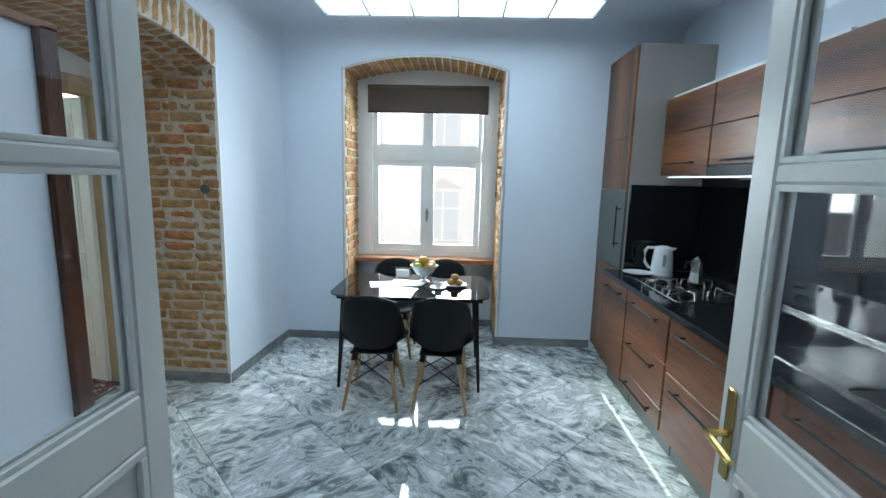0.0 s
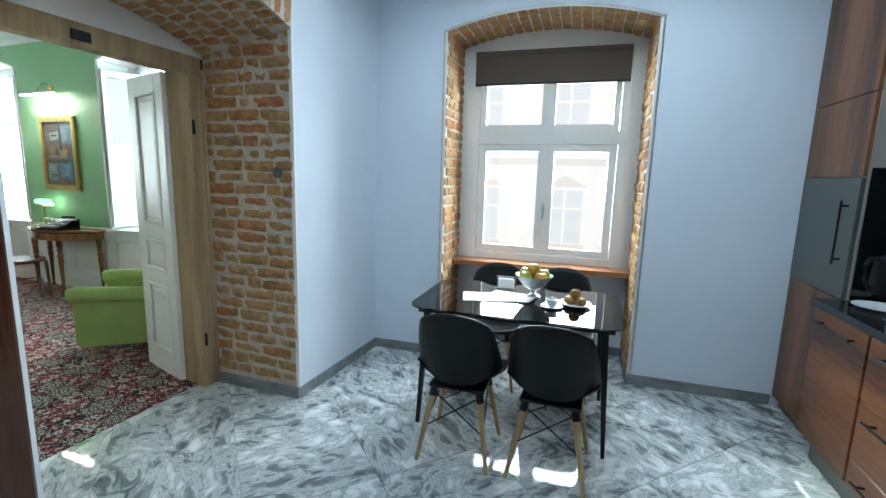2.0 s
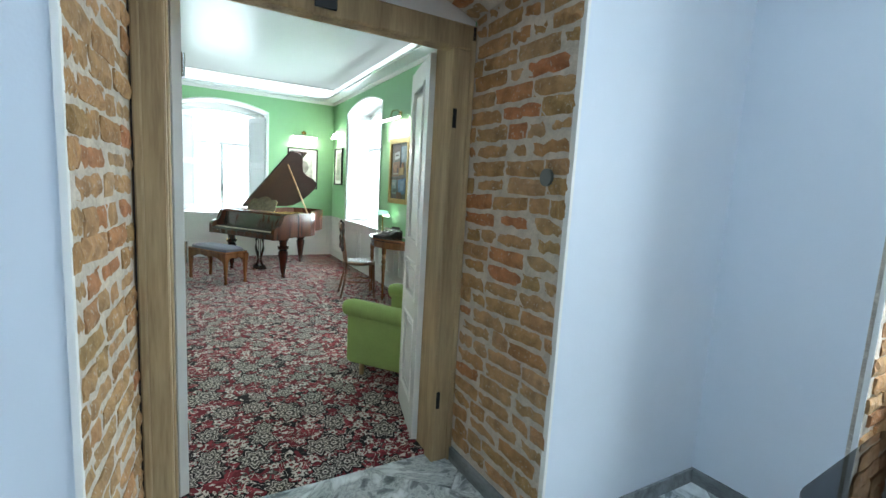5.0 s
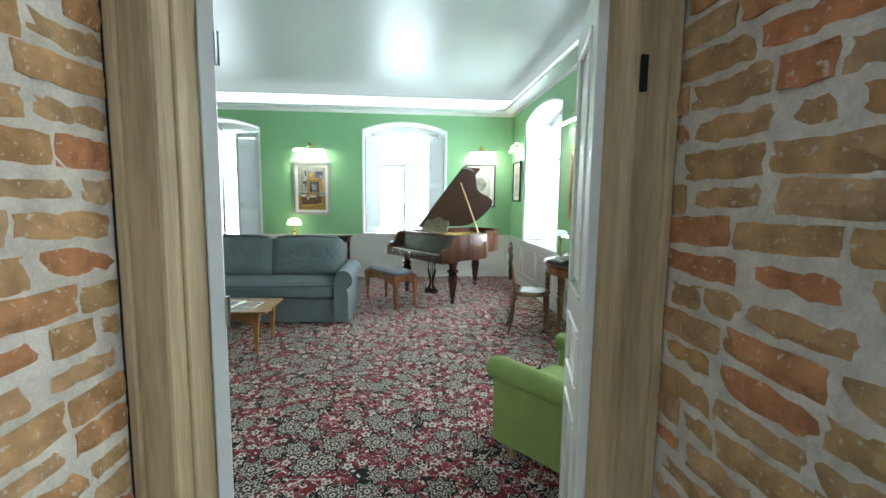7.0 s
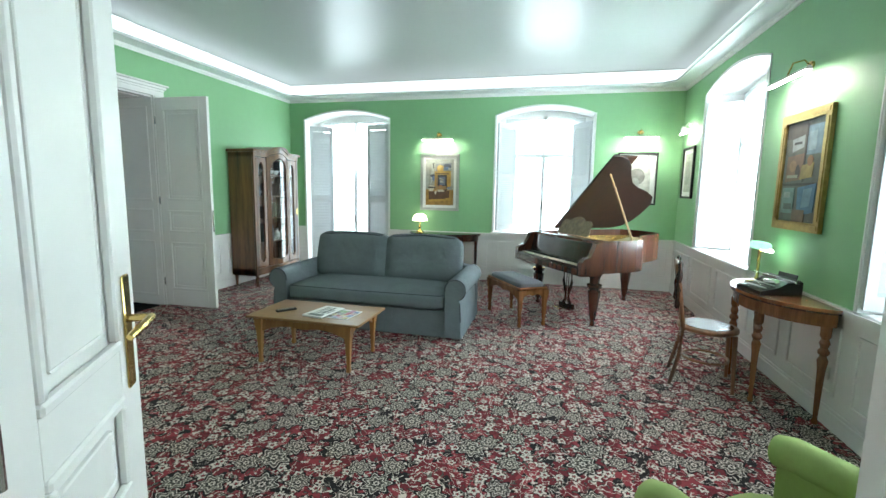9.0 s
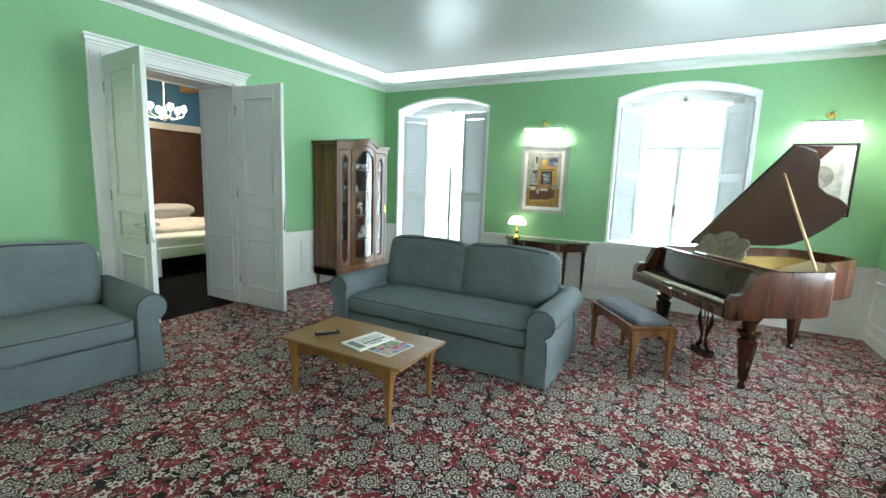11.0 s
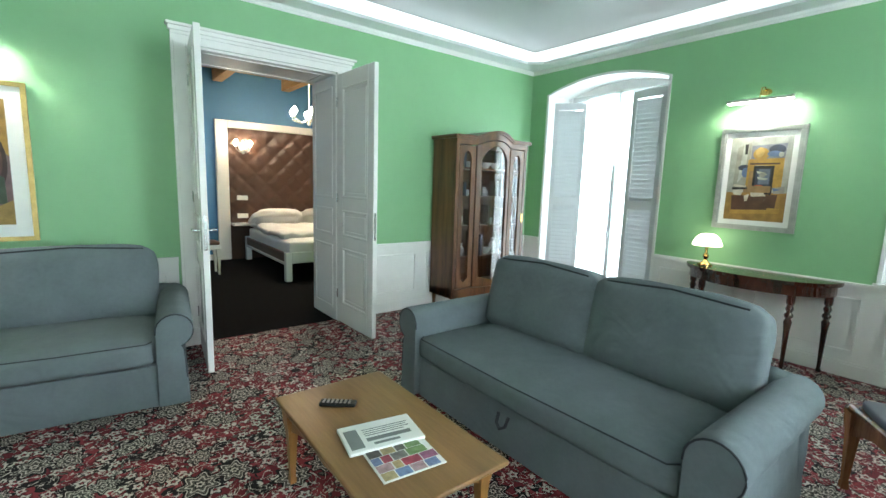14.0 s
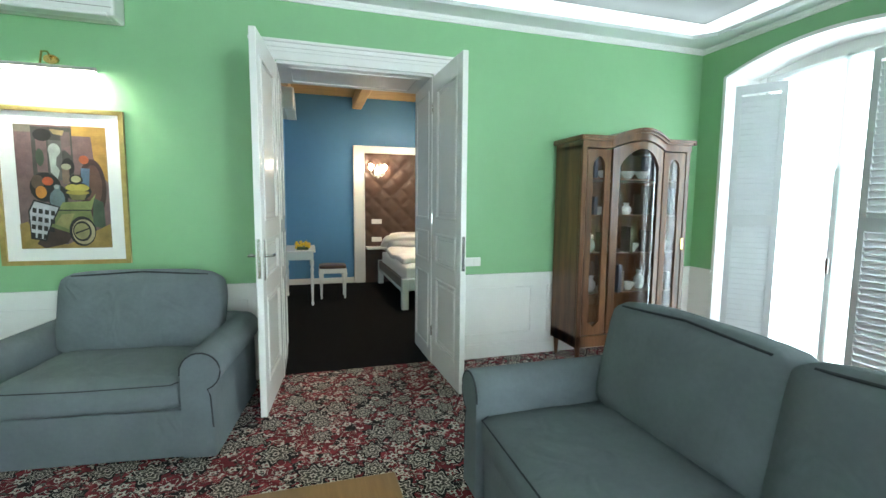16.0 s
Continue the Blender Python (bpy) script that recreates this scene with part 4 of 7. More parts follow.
def apron(a0, a1, fn, z1, deep, bm=None):
    n = 14
    pts = [(a0, z1), (a1, z1)]
    for i in range(n + 1):
        f = i / n
        a = a1 + (a0 - a1) * f
        e = abs(2 * f - 1)
        pts.append((a, z1 - 0.055 - deep * e ** 3 - 0.012 * math.cos(f * 4 * math.pi) * (1 - e)))
    return prism(pts, fn, -0.009, 0.009, bm)


GOLDOAK = wood("golden_oak", (0.20, 0.085, 0.022), (0.36, 0.17, 0.05), 0.8, 0.35)
ct = thing("coffee_table", pose(-4.20, 2.525, 0, 0, 0, 0), "worn brown wooden coffee table with curved legs", "coffee table")
part("tabletop", box(-0.29, 0.29, -0.505, 0.505, 0.388, 0.41, 0.008, seg=2), OAKTOP, ct)
for y in (-0.40, 0.40):
    part("apron", apron(-0.24, 0.24, lambda a, d, z, y=y: Vector((a, y + d, z)), 0.388, 0.06), GOLDOAK, ct)
for x in (-0.245, 0.245):
    part("apron", apron(-0.39, 0.39, lambda a, d, z, x=x: Vector((x + d, a, z)), 0.388, 0.06), GOLDOAK, ct)
    for y in (-0.40, 0.40):
        part("leg", cabriole((x, y), 0.388, (1 if x > 0 else -1, 1 if y > 0 else -1)), GOLDOAK, ct, smooth=True)
rm = thing("remote_control", pose(-4.13, 2.26, 0.411, 0, 0, 52), "black television remote on the coffee table", "remote control")
part("shell", box(-0.025, 0.025, -0.085, 0.085, 0, 0.018, 0.006, seg=2), BLACKPL, rm)
for i in range(7):
    for j in (-1, 0, 1):
        part("button", box(j * 0.013 - 0.004, j * 0.013 + 0.004, -0.07 + i * 0.02, -0.06 + i * 0.02, 0.018, 0.021), TAUPE, rm)
news = thing("newspaper", pose(-4.165, 2.60, 0.411, 0, 0, 80), "folded white newspaper lying on the coffee table", "newspaper")
part("folded_sheet", box(-0.10, 0.10, -0.16, 0.16, 0, 0.016, 0.005, seg=2), PAPER, news)
INK = material("grey_ink", (0.20, 0.22, 0.21), 0.8)
for y0, y1, x0, x1 in ((-0.145, -0.09, -0.06, 0.08), (-0.07, 0.12, 0.02, 0.045), (-0.07, 0.13, -0.045, -0.040), (-0.07, 0.12, -0.030, -0.025), (-0.07, 0.13, -0.015, -0.010), (-0.07, 0.10, 0.0, 0.005), (-0.05, 0.06, 0.06, 0.075)):
    part("print_bar", box(x0, x1, y0, y1, 0.016, 0.0168), INK, news)
mag = thing("magazine", pose(-4.16, 2.79, 0.411, 0, 0, 84), "colourful magazine lying beside the newspaper", "magazine")
part("cover", box(-0.10, 0.10, -0.13, 0.13, 0, 0.006, 0.002), PAPER, mag)
PRINTS = [material("print_colour", c, 0.4, vary=0.5, scale=40) for c in ((0.50, 0.08, 0.12), (0.55, 0.36, 0.38), (0.22, 0.34, 0.14), (0.55, 0.44, 0.22), (0.20, 0.28, 0.50), (0.45, 0.16, 0.30), (0.30, 0.30, 0.28), (0.12, 0.10, 0.10))]
rp = random.Random(11)
for i in range(4):
    y = -0.122
    while y < 0.10:
        d = rp.uniform(0.03, 0.08)
        part("picture", box(-0.094 + i * 0.048, -0.050 + i * 0.048, y, min(y + d, 0.124), 0.006, 0.0068), rp.choice(PRINTS), mag)
        y += d + 0.005


def demilune(m, r, z, label, top_mat, leg_angles):
    """Half-round table: flat side along x at y=0, round side towards -y."""
    t = thing("demilune_table", m, label, "console table")
    def half(rad, z0, z1, dep=0.72):
        pts = [(rad * math.cos(a), -rad * dep * math.sin(a)) for a in (math.pi * i / 24 for i in range(25))]
        return prism(pts, lambda p, d, q: Vector((p, q, d)), z0, z1)
    b = half(r, z - 0.022, z)
    part("tabletop", b, top_mat, t)
    part("top_edge", half(r - 0.006, z - 0.034, z - 0.022), DARKMAHOG, t)
    part("apron", half(r - 0.035, z - 0.12, z - 0.034), top_mat, t)
    h = z - 0.12
    prof = [(0.014, 0), (0.020, 0.02), (0.013, 0.04), (0.022, h * 0.55), (0.030, h * 0.66), (0.018, h * 0.70), (0.032, h * 0.73), (0.032, h * 0.75), (0.019, h * 0.78), (0.030, h * 0.83), (0.020, h * 0.87), (0.030, h * 0.90), (0.030, h)]
    for a in leg_angles:
        q = Matrix.Translation(((r - 0.07) * math.cos(radians(a)), -(r - 0.07) * 0.72 * math.sin(radians(a)) - 0.012, 0))
        part("leg", lathe(prof, 14, q), top_mat, t, smooth=True)
    return t


demilune(pose(-8.025, 2.72, 0, 0, 0, 90), 0.60, 0.775, "dark mahogany half-round console against the wainscot", DARKMAHOG, (4, 50, 130, 176))
demilune(pose(-4.51, 6.195, 0, 0, 0, 0), 0.54, 0.775, "reddish-brown half-round table against the wainscot", CHERRY, (4, 62, 128, 176))

# table lamp on the console
tl = thing("table_lamp", pose(-7.86, 2.33, 0.776), "small brass table lamp with a lit pale shade", "table lamp")
part("stem", lathe([(0.065, 0), (0.065, 0.012), (0.03, 0.03), (0.014, 0.05), (0.028, 0.09), (0.012, 0.12), (0.012, 0.20)], 18), BRASS, tl, smooth=True)
part("shade", lathe([(0.125, 0.19), (0.122, 0.21), (0.10, 0.26), (0.06, 0.295), (0.03, 0.30)], 24), LAMPSHADE, tl, smooth=True)
# green desk lamp and typewriter
GREENSHADE = glow("lit_green_shade", (0.45, 0.95, 0.72), 1.0)
dl = thing("desk_lamp", pose(-4.83, 6.06, 0.776), "banker's lamp with a lit green glass shade", "desk lamp")
part("base", lathe([(0.08, 0), (0.08, 0.015), (0.02, 0.03), (0.011, 0.05), (0.011, 0.29)], 18), BRASS, dl, smooth=True)
part("shade", cushion(-0.11, 0.11, -0.045, 0.045, 0.265, 0.325, 0.028, 0.0), GREENSHADE, dl, smooth=True)
part("bulb", rod((-0.09, 0.045, 0.262), (0.09, 0.045, 0.262), 0.014), glow("cool_bulb", (0.85, 1.0, 0.9), 20), dl)
tw = thing("typewriter", pose(-4.46, 5.99, 0.776, 0, 0, 12) @ Matrix.Diagonal((0.84, 0.84, 0.72, 1)), "old black typewriter on the half-round table", "typewriter")
tb = bmesh.new()
prism([(-0.17, 0), (0.17, 0), (0.17, 0.12), (0.05, 0.125), (-0.02, 0.075), (-0.17, 0.035)], lambda p, d, z: Vector((d, p, z)), -0.16, 0.16, tb)
part("body", tb, BLACKMT, tw)
part("platen", rod((-0.19, 0.11, 0.135), (0.19, 0.11, 0.135), 0.022), BLACKPL, tw, smooth=True)
for s in (-1, 1):
    part("platen_knob", rod((s * 0.19, 0.11, 0.135), (s * 0.215, 0.11, 0.135), 0.016), BLACKPL, tw)
for row in range(4):
    kb = bmesh.new()
    for i in range(10):
        lathe([(0.010, 0), (0.010, 0.006)], 8, Matrix.Translation((-0.125 + i * 0.0275 + row * 0.004, -0.145 + row * 0.032, 0.048 + row * 0.013)), kb)
    part("key_row", kb, PAPER if row % 2 else CHROME, tw)


part("carriage", box(-0.20, 0.20, 0.075, 0.10, 0.125, 0.15, 0.004), CHROME, tw)
part("carriage_lever", tube([(-0.20, 0.09, 0.14), (-0.24, 0.06, 0.15), (-0.25, 0.02, 0.155)], 0.005), CHROME, tw)
part("type_basket", lathe([(0.085, 0.10), (0.07, 0.125), (0.03, 0.13)], 16, Matrix.Translation((0, 0.03, 0.0))), CHROME, tw, "fan of steel type bars")
part("paper_rest", box(-0.11, 0.11, 0.125, 0.135, 0.13, 0.21, 0.003, m=pose(0, 0, 0, -8, 0, 0)), BLACKMT, tw)


# side chair
def side_chair(m):
    c = thing("side_chair", m, "brown bentwood chair with a cane back", "chair")
    for s in (-1, 1):
        part("front_leg", rod((s * 0.18, -0.18, 0), (s * 0.165, -0.165, 0.44), 0.013, 0.018), WALNUTV, c, smooth=True)
        part("back_leg", tube([(s * 0.19, 0.24, 0), (s * 0.165, 0.185, 0.25), (s * 0.16, 0.175, 0.46), (s * 0.165, 0.215, 0.75), (s * 0.155, 0.25, 0.93)], [0.014, 0.016, 0.017, 0.015, 0.014]), WALNUTV, c, smooth=True)
    seat = lathe([(0.20, 0.425), (0.212, 0.435), (0.212, 0.455), (0.20, 0.462)], 28)
    part("seat", seat, WALNUTV, c, smooth=True)
    part("seat_panel", lathe([(0.175, 0.462), (0.175, 0.466)], 28), DARKMAHOG, c)
    part("stretcher_ring", tube([(0.16 * math.cos(a), 0.16 * math.sin(a), 0.20) for a in (2 * math.pi * i / 24 for i in range(25))], 0.009), WALNUTV, c, smooth=True)
    part("top_rail", box(-0.175, 0.175, 0.235, 0.26, 0.88, 0.945, 0.008), WALNUTV, c)
    part("mid_rail", box(-0.165, 0.165, 0.205, 0.222, 0.735, 0.765, 0.004), WALNUTV, c)
    part("carved_splat", box(-0.10, 0.10, 0.222, 0.236, 0.765, 0.885, 0.004), DARKMAHOG, c)
    for s in (-1, 1):
        part("carved_upright", lathe([(0.014, 0.60), (0.022, 0.64), (0.014, 0.68), (0.024, 0.74), (0.014, 0.79), (0.024, 0.85), (0.016, 0.90), (0.020, 0.945), (0.008, 0.97)], 10, Matrix.Translation((s * 0.163, 0.228, 0))), DARKMAHOG, c, "dark turned upright", True)
    for i in range(4):
        x = -0.06 + 0.04 * i
        part("spindle", rod((x, 0.185, 0.46), (x, 0.212, 0.74), 0.007), WALNUTV, c)
    return c


side_chair(pose(-4.58, 5.66, 0, 0, 0, 168))

# ---- grand piano ----
GP = thing("grand_piano", pose(-6.16, 4.38, 0, 0, 0, 34) @ Matrix.Diagonal((0.96, 0.96, 0.985, 1)), "antique brown grand piano with its lid propped open", "grand piano")
curve = [(0.72, 0.24), (0.72, 0.60), (0.715, 0.74), (0.68, 0.86), (0.58, 0.98), (0.42, 1.10), (0.27, 1.24), (0.17, 1.42), (0.10, 1.62), (0.0, 1.80), (-0.16, 1.90), (-0.36, 1.90), (-0.55, 1.86), (-0.68, 1.76), (-0.72, 1.62), (-0.72, 0.24)]
def flat_fn(p, d, q): return Vector((p, q, d))
def shrink(pts, k): return [(-0.1 + (p + 0.1) * k, 0.9 + (q - 0.9) * k) for p, q in pts]
rim = bmesh.new()
inner = shrink(curve, 0.945)
rows = [[rim.verts.new((p, q, z)) for p, q in pts] for pts, z in ((curve, 0.62), (curve, 0.97), (inner, 0.97), (inner, 0.62))]
for a, b in zip(rows, rows[1:] + rows[:1]):
    for i in range(len(curve) - 1):
        rim.faces.new((a[i], a[i + 1], b[i + 1], b[i]))
for k in (0, -1):
    rim.faces.new([row[k] for row in rows])
part("case", rim, MAHOG, GP)
part("bottom_board", prism(inner, flat_fn, 0.63, 0.66), DARKMAHOG, GP)
part("soundboard", prism(inner, flat_fn, 0.86, 0.875), material("gilded_iron_plate", (0.45, 0.36, 0.20), 0.4, 0.4, vary=0.3), GP)
sb = bmesh.new()
for i in range(30):
    rod((-0.60 + i * 0.04, 0.50, 0.895), (-0.58 + i * 0.028, 1.75 - max(0, i - 6) * 0.045, 0.895), 0.002, seg=5, bm=sb)
tagged(part("strings", sb, BRASS, GP), "brass strings", kind="stuff")
part("damper_rail", box(-0.62, 0.62, 0.50, 0.56, 0.90, 0.94, 0.004), DARKMAHOG, GP)
part("keybed", box(-0.72, 0.72, 0.0, 0.26, 0.60, 0.675, 0.008), MAHOG, GP)
part("key_slip", box(-0.64, 0.64, 0.005, 0.035, 0.675, 0.705, 0.004), DARKMAHOG, GP)
wk = bmesh.new()
for i in range(52):
    x = -0.61 + i * 1.22 / 52
    box(x + 0.0008, x + 1.22 / 52 - 0.0008, 0.036, 0.185, 0.685, 0.712, bm=wk)
part("white_keys", wk, material("ivory", (0.72, 0.66, 0.52), 0.3), GP)
bk = bmesh.new()
for i in range(51):
    if i % 7 not in (2, 6):
        x = -0.61 + (i + 1) * 1.22 / 52
        box(x - 0.0055, x + 0.0055, 0.088, 0.185, 0.712, 0.724, bm=bk)
part("black_keys", bk, BLACKPL, GP)
fbm = bmesh.new()
prism([(0.185, 0.69), (0.20, 0.69), (0.27, 0.93), (0.25, 0.935)], lambda p, d, z: Vector((d, p, z)), -0.64, 0.64, fbm)
part("fallboard", fbm, DARKMAHOG, GP)
for s in (-1, 1):
    ck = bmesh.new()
    x0, x1 = sorted((s * 0.645, s * 0.72))
    prism([(0.0, 0.60), (0.26, 0.60), (0.26, 0.97), (0.19, 0.95), (0.15, 0.86), (0.11, 0.80), (0.04, 0.785), (0.0, 0.74)], lambda p, d, z: Vector((d, p, z)), x0, x1, ck)
    part("cheek", ck, MAHOG, GP)
part("front_rail", box(-0.65, 0.65, 0.25, 0.30, 0.90, 0.965, 0.006), MAHOG, GP)
md = bmesh.new()
prof = [(-0.40, 0.0), (0.40, 0.0), (0.42, 0.05), (0.38, 0.10), (0.40, 0.15), (0.32, 0.20), (0.20, 0.19), (0.10, 0.235), (0.0, 0.25), (-0.10, 0.235), (-0.20, 0.19), (-0.32, 0.20), (-0.40, 0.15), (-0.38, 0.10), (-0.42, 0.05)]
prism([(p * 0.76, q) for p, q in prof], lambda p, d, z: pose(-0.06, 0.42, 0.975, -28, 0, 0) @ Vector((p, d, z)), 0, 0.012, md)
part("music_desk", md, material("carved_desk_wood", (0.24, 0.18, 0.10), 0.5, vary=0.6, scale=25, bump=0.8, bump_scale=40), GP, "pale fretwork music desk")
lid = bmesh.new()
LIDW = wood("piano_lid_wood", (0.010, 0.004, 0.003), (0.026, 0.009, 0.006), 0.8, 0.35)
lidm = Matrix.Translation((-0.73, 0, 0.985)) @ Matrix.Rotation(radians(-39), 4, "Y") @ Matrix.Translation((0.73, 0, 0))
lp = shrink([(0.72, 0.62)] + [c for c in curve[1:-1] if c[1] > 0.62] + [(-0.72, 0.62)], 1.0)
prism(lp, lambda p, d, q: lidm @ Vector((p, q, d)), 0, 0.018, lid)
part("lid", lid, LIDW, GP)
part("lid_flap", prism([(0.72, 0.63), (-0.72, 0.63), (-0.72, 0.98), (0.72, 0.98)], lambda p, d, q: lidm @ Vector((p, q, d)), 0.019, 0.034), DARKMAHOG, GP)
top = lidm @ Vector((0.42, 0.78, 0))
part("prop_stick", rod((0.66, 0.72, 0.97), top, 0.012, 0.011), BEECH, GP, "pale prop stick")
LEGP = [(0.018, 0.0), (0.032, 0.015), (0.030, 0.04), (0.018, 0.055), (0.034, 0.09), (0.070, 0.36), (0.074, 0.40), (0.050, 0.42), (0.070, 0.44), (0.082, 0.455), (0.082, 0.475), (0.052, 0.49), (0.058, 0.55), (0.085, 0.60), (0.085, 0.63)]
for p in ((0.58, 0.30), (-0.58, 0.30), (-0.30, 1.55)):
    lg = part("leg", lathe(LEGP, 12, Matrix.Translation((*p, 0))), DARKMAHOG, GP)
    part("leg_ring", lathe([(0.074, 0.472), (0.088, 0.478), (0.074, 0.486)], 18, Matrix.Translation((*p, 0))), BRASS, lg, smooth=True)
ly = bmesh.new()
for s in (-1, 1):
    tube([(s * 0.02, 0.36, 0.62), (s * 0.075, 0.36, 0.52), (s * 0.085, 0.36, 0.40), (s * 0.05, 0.36, 0.30), (s * 0.03, 0.36, 0.18), (s * 0.08, 0.36, 0.12)], 0.018, bm=ly)
    rod((s * 0.02, 0.36, 0.60), (s * 0.02, 0.36, 0.14), 0.006, bm=ly)
box(-0.11, 0.11, 0.31, 0.41, 0.06, 0.13, 0.012, ly)
part("pedal_lyre", ly, DARKMAHOG, GP)
for s in (-1, 1):
    part("pedal", box(s * 0.04 - 0.014, s * 0.04 + 0.014, 0.20, 0.32, 0.072, 0.082, 0.004), BRASS, GP)
# piano bench
pb = thing("piano_bench", pose(-5.955, 4.075, 0, 0, 0, 33), "brown piano bench with a grey padded top", "bench")
part("pad", cushion(-0.37, 0.37, -0.145, 0.145, 0.425, 0.49, 0.025, 0.012), material("grey_leather", (0.13, 0.135, 0.165), 0.75, vary=0.1), pb, smooth=True)
part("seat_rim", box(-0.40, 0.40, -0.175, 0.175, 0.415, 0.445, 0.008), CHERRY, pb)
for y in (-0.155, 0.155):
    part("apron", apron(-0.36, 0.36, lambda a, d, z, y=y: Vector((a, y + d, z)), 0.415, 0.07), CHERRY, pb)
for x in (-0.375, 0.375):
    part("apron", apron(-0.145, 0.145, lambda a, d, z, x=x: Vector((x + d, a, z)), 0.415, 0.06), CHERRY, pb)
    for y in (-0.15, 0.15):
        part("leg", cabriole((x, y), 0.415, (1 if x > 0 else -1, 1 if y > 0 else -1)), CHERRY, pb, smooth=True)

# ---- display cabinet ----
DC = thing("display_cabinet", pose(-6.965, -0.15, 0), "brown wooden display cabinet with glazed doors and shelves", "cabinet")
W2, DP = 0.565, 0.42
CABW = wood("cabinet_walnut", (0.050, 0.019, 0.007), (0.19, 0.078, 0.028), 0.7, 0.34, coat=0.1)
for s in (-1, 1):
    part("side_panel", box(min(s * W2, s * (W2 - 0.022)), max(s * W2, s * (W2 - 0.022)), 0.03, DP, 0.17, 1.93, 0.003), CABW, DC)
    part("corner_post", box(min(s * W2, s * (W2 - 0.05)), max(s * W2, s * (W2 - 0.05)), DP, DP + 0.03, 0.17, 1.93, 0.006), CABW, DC)
    for y in (0.07, DP):
        part("foot", rod((s * (W2 - 0.04), y, 0), (s * (W2 - 0.04), y, 0.17), 0.014, 0.026), CABW, DC)
part("back_panel", box(-W2 + 0.022, W2 - 0.022, 0.03, 0.045, 0.17, 1.93), CABW, DC)
def bow(x): return 0.03 + 0.06 * max(0.0, math.cos(x / 0.27 * math.pi / 2)) if abs(x) < 0.27 else 0.03
def crown_z(x): return 1.96 + (0.075 * math.cos(x / 0.29 * math.pi / 2) if abs(x) < 0.29 else 0.0)
xs = [-W2 + 2 * W2 * i / 32 for i in range(33)]
bt = bmesh.new()
prism([(x, DP + bow(x)) for x in xs] + [(W2, 0.03), (-W2, 0.03)], flat_fn, 0.17, 0.27, bt)
part("base", bt, CABW, DC)
cr = bmesh.new()
for lo, hi, e in ((-0.06, 0.0, 0.005), (0.0, 0.022, 0.025), (0.022, 0.04, 0.04)):
    for a, b in zip(xs, xs[1:]):
        za, zb = crown_z(a), crown_z(b)
        vs = [(a, 0.03, za + lo), (b, 0.03, zb + lo), (b, DP + bow(b) + e, zb + lo), (a, DP + bow(a) + e, za + lo)]
        v0 = [cr.verts.new(v) for v in vs]
        v1 = [cr.verts.new((v[0], v[1], v[2] + hi - lo)) for v in vs]
        cr.faces.new(v0), cr.faces.new(v1[::-1])
        for j in range(4):
            cr.faces.new((v0[j], v1[j], v1[(j + 1) % 4], v0[(j + 1) % 4]))
for s in (-1, 1):
    x0, x1 = sorted((s * W2, s * (W2 + 0.035)))
    box(x0, x1, 0.03, DP + 0.065, 1.96, 2.0, 0.006, cr)
part("crown", cr, CABW, DC)
for z in (0.62, 0.98, 1.32, 1.64):
    part("shelf", box(-W2 + 0.024, W2 - 0.024, 0.05, DP - 0.03, z, z + 0.015), CABW, DC)
for x0, x1 in ((-0.515, -0.275), (-0.265, 0.265), (0.275, 0.515)):
    wd = (x1 - x0) / 2
    cx = (x0 + x1) / 2
    fr = bmesh.new()
    n = 12
    outer = [(x0 + 0.004, 0.28)] + [(x0 + 0.004 + (2 * wd - 0.008) * i / n, crown_z(x0 + 2 * wd * i / n) - 0.07) for i in range(n + 1)] + [(x1 - 0.004, 0.28)]
    sd = 0.062
    innr = [(x0 + sd, 0.40)] + [(x0 + sd + (2 * wd - 2 * sd) * i / n, crown_z(x0 + 2 * wd * i / n) - 0.215 + 0.085 * math.sin(math.pi * i / n) ** 0.6) for i in range(n + 1)] + [(x1 - sd, 0.40)]
    def df(p, d, z): return Vector((p, DP + bow(p) - 0.028 + d, z))
    ring(outer, innr, df, 0, 0.024, fr)
    bot = [(x0 + 0.004, 0.28), (cx, 0.28), (x1 - 0.004, 0.28)]
    inb = [(x0 + sd, 0.40), (cx, 0.35), (x1 - sd, 0.40)]
    ring(bot, inb, df, 0, 0.024, fr)
    dd = part("door", fr, CABW, DC)
    gz = bmesh.new()
    for i in range(6):
        a, b = x0 + 0.03 + (2 * wd - 0.06) * i / 6, x0 + 0.03 + (2 * wd - 0.06) * (i + 1) / 6
        prism([(a, 0.34), (b, 0.34), (b, crown_z(b) - 0.13), (a, crown_z(a) - 0.13)], df, 0.008, 0.011, gz)
    part("pane", gz, GLASS, dd)
part("lock_plate", box(-0.53, -0.505, DP + 0.03, DP + 0.034, 1.02, 1.12), BRASS, DC)
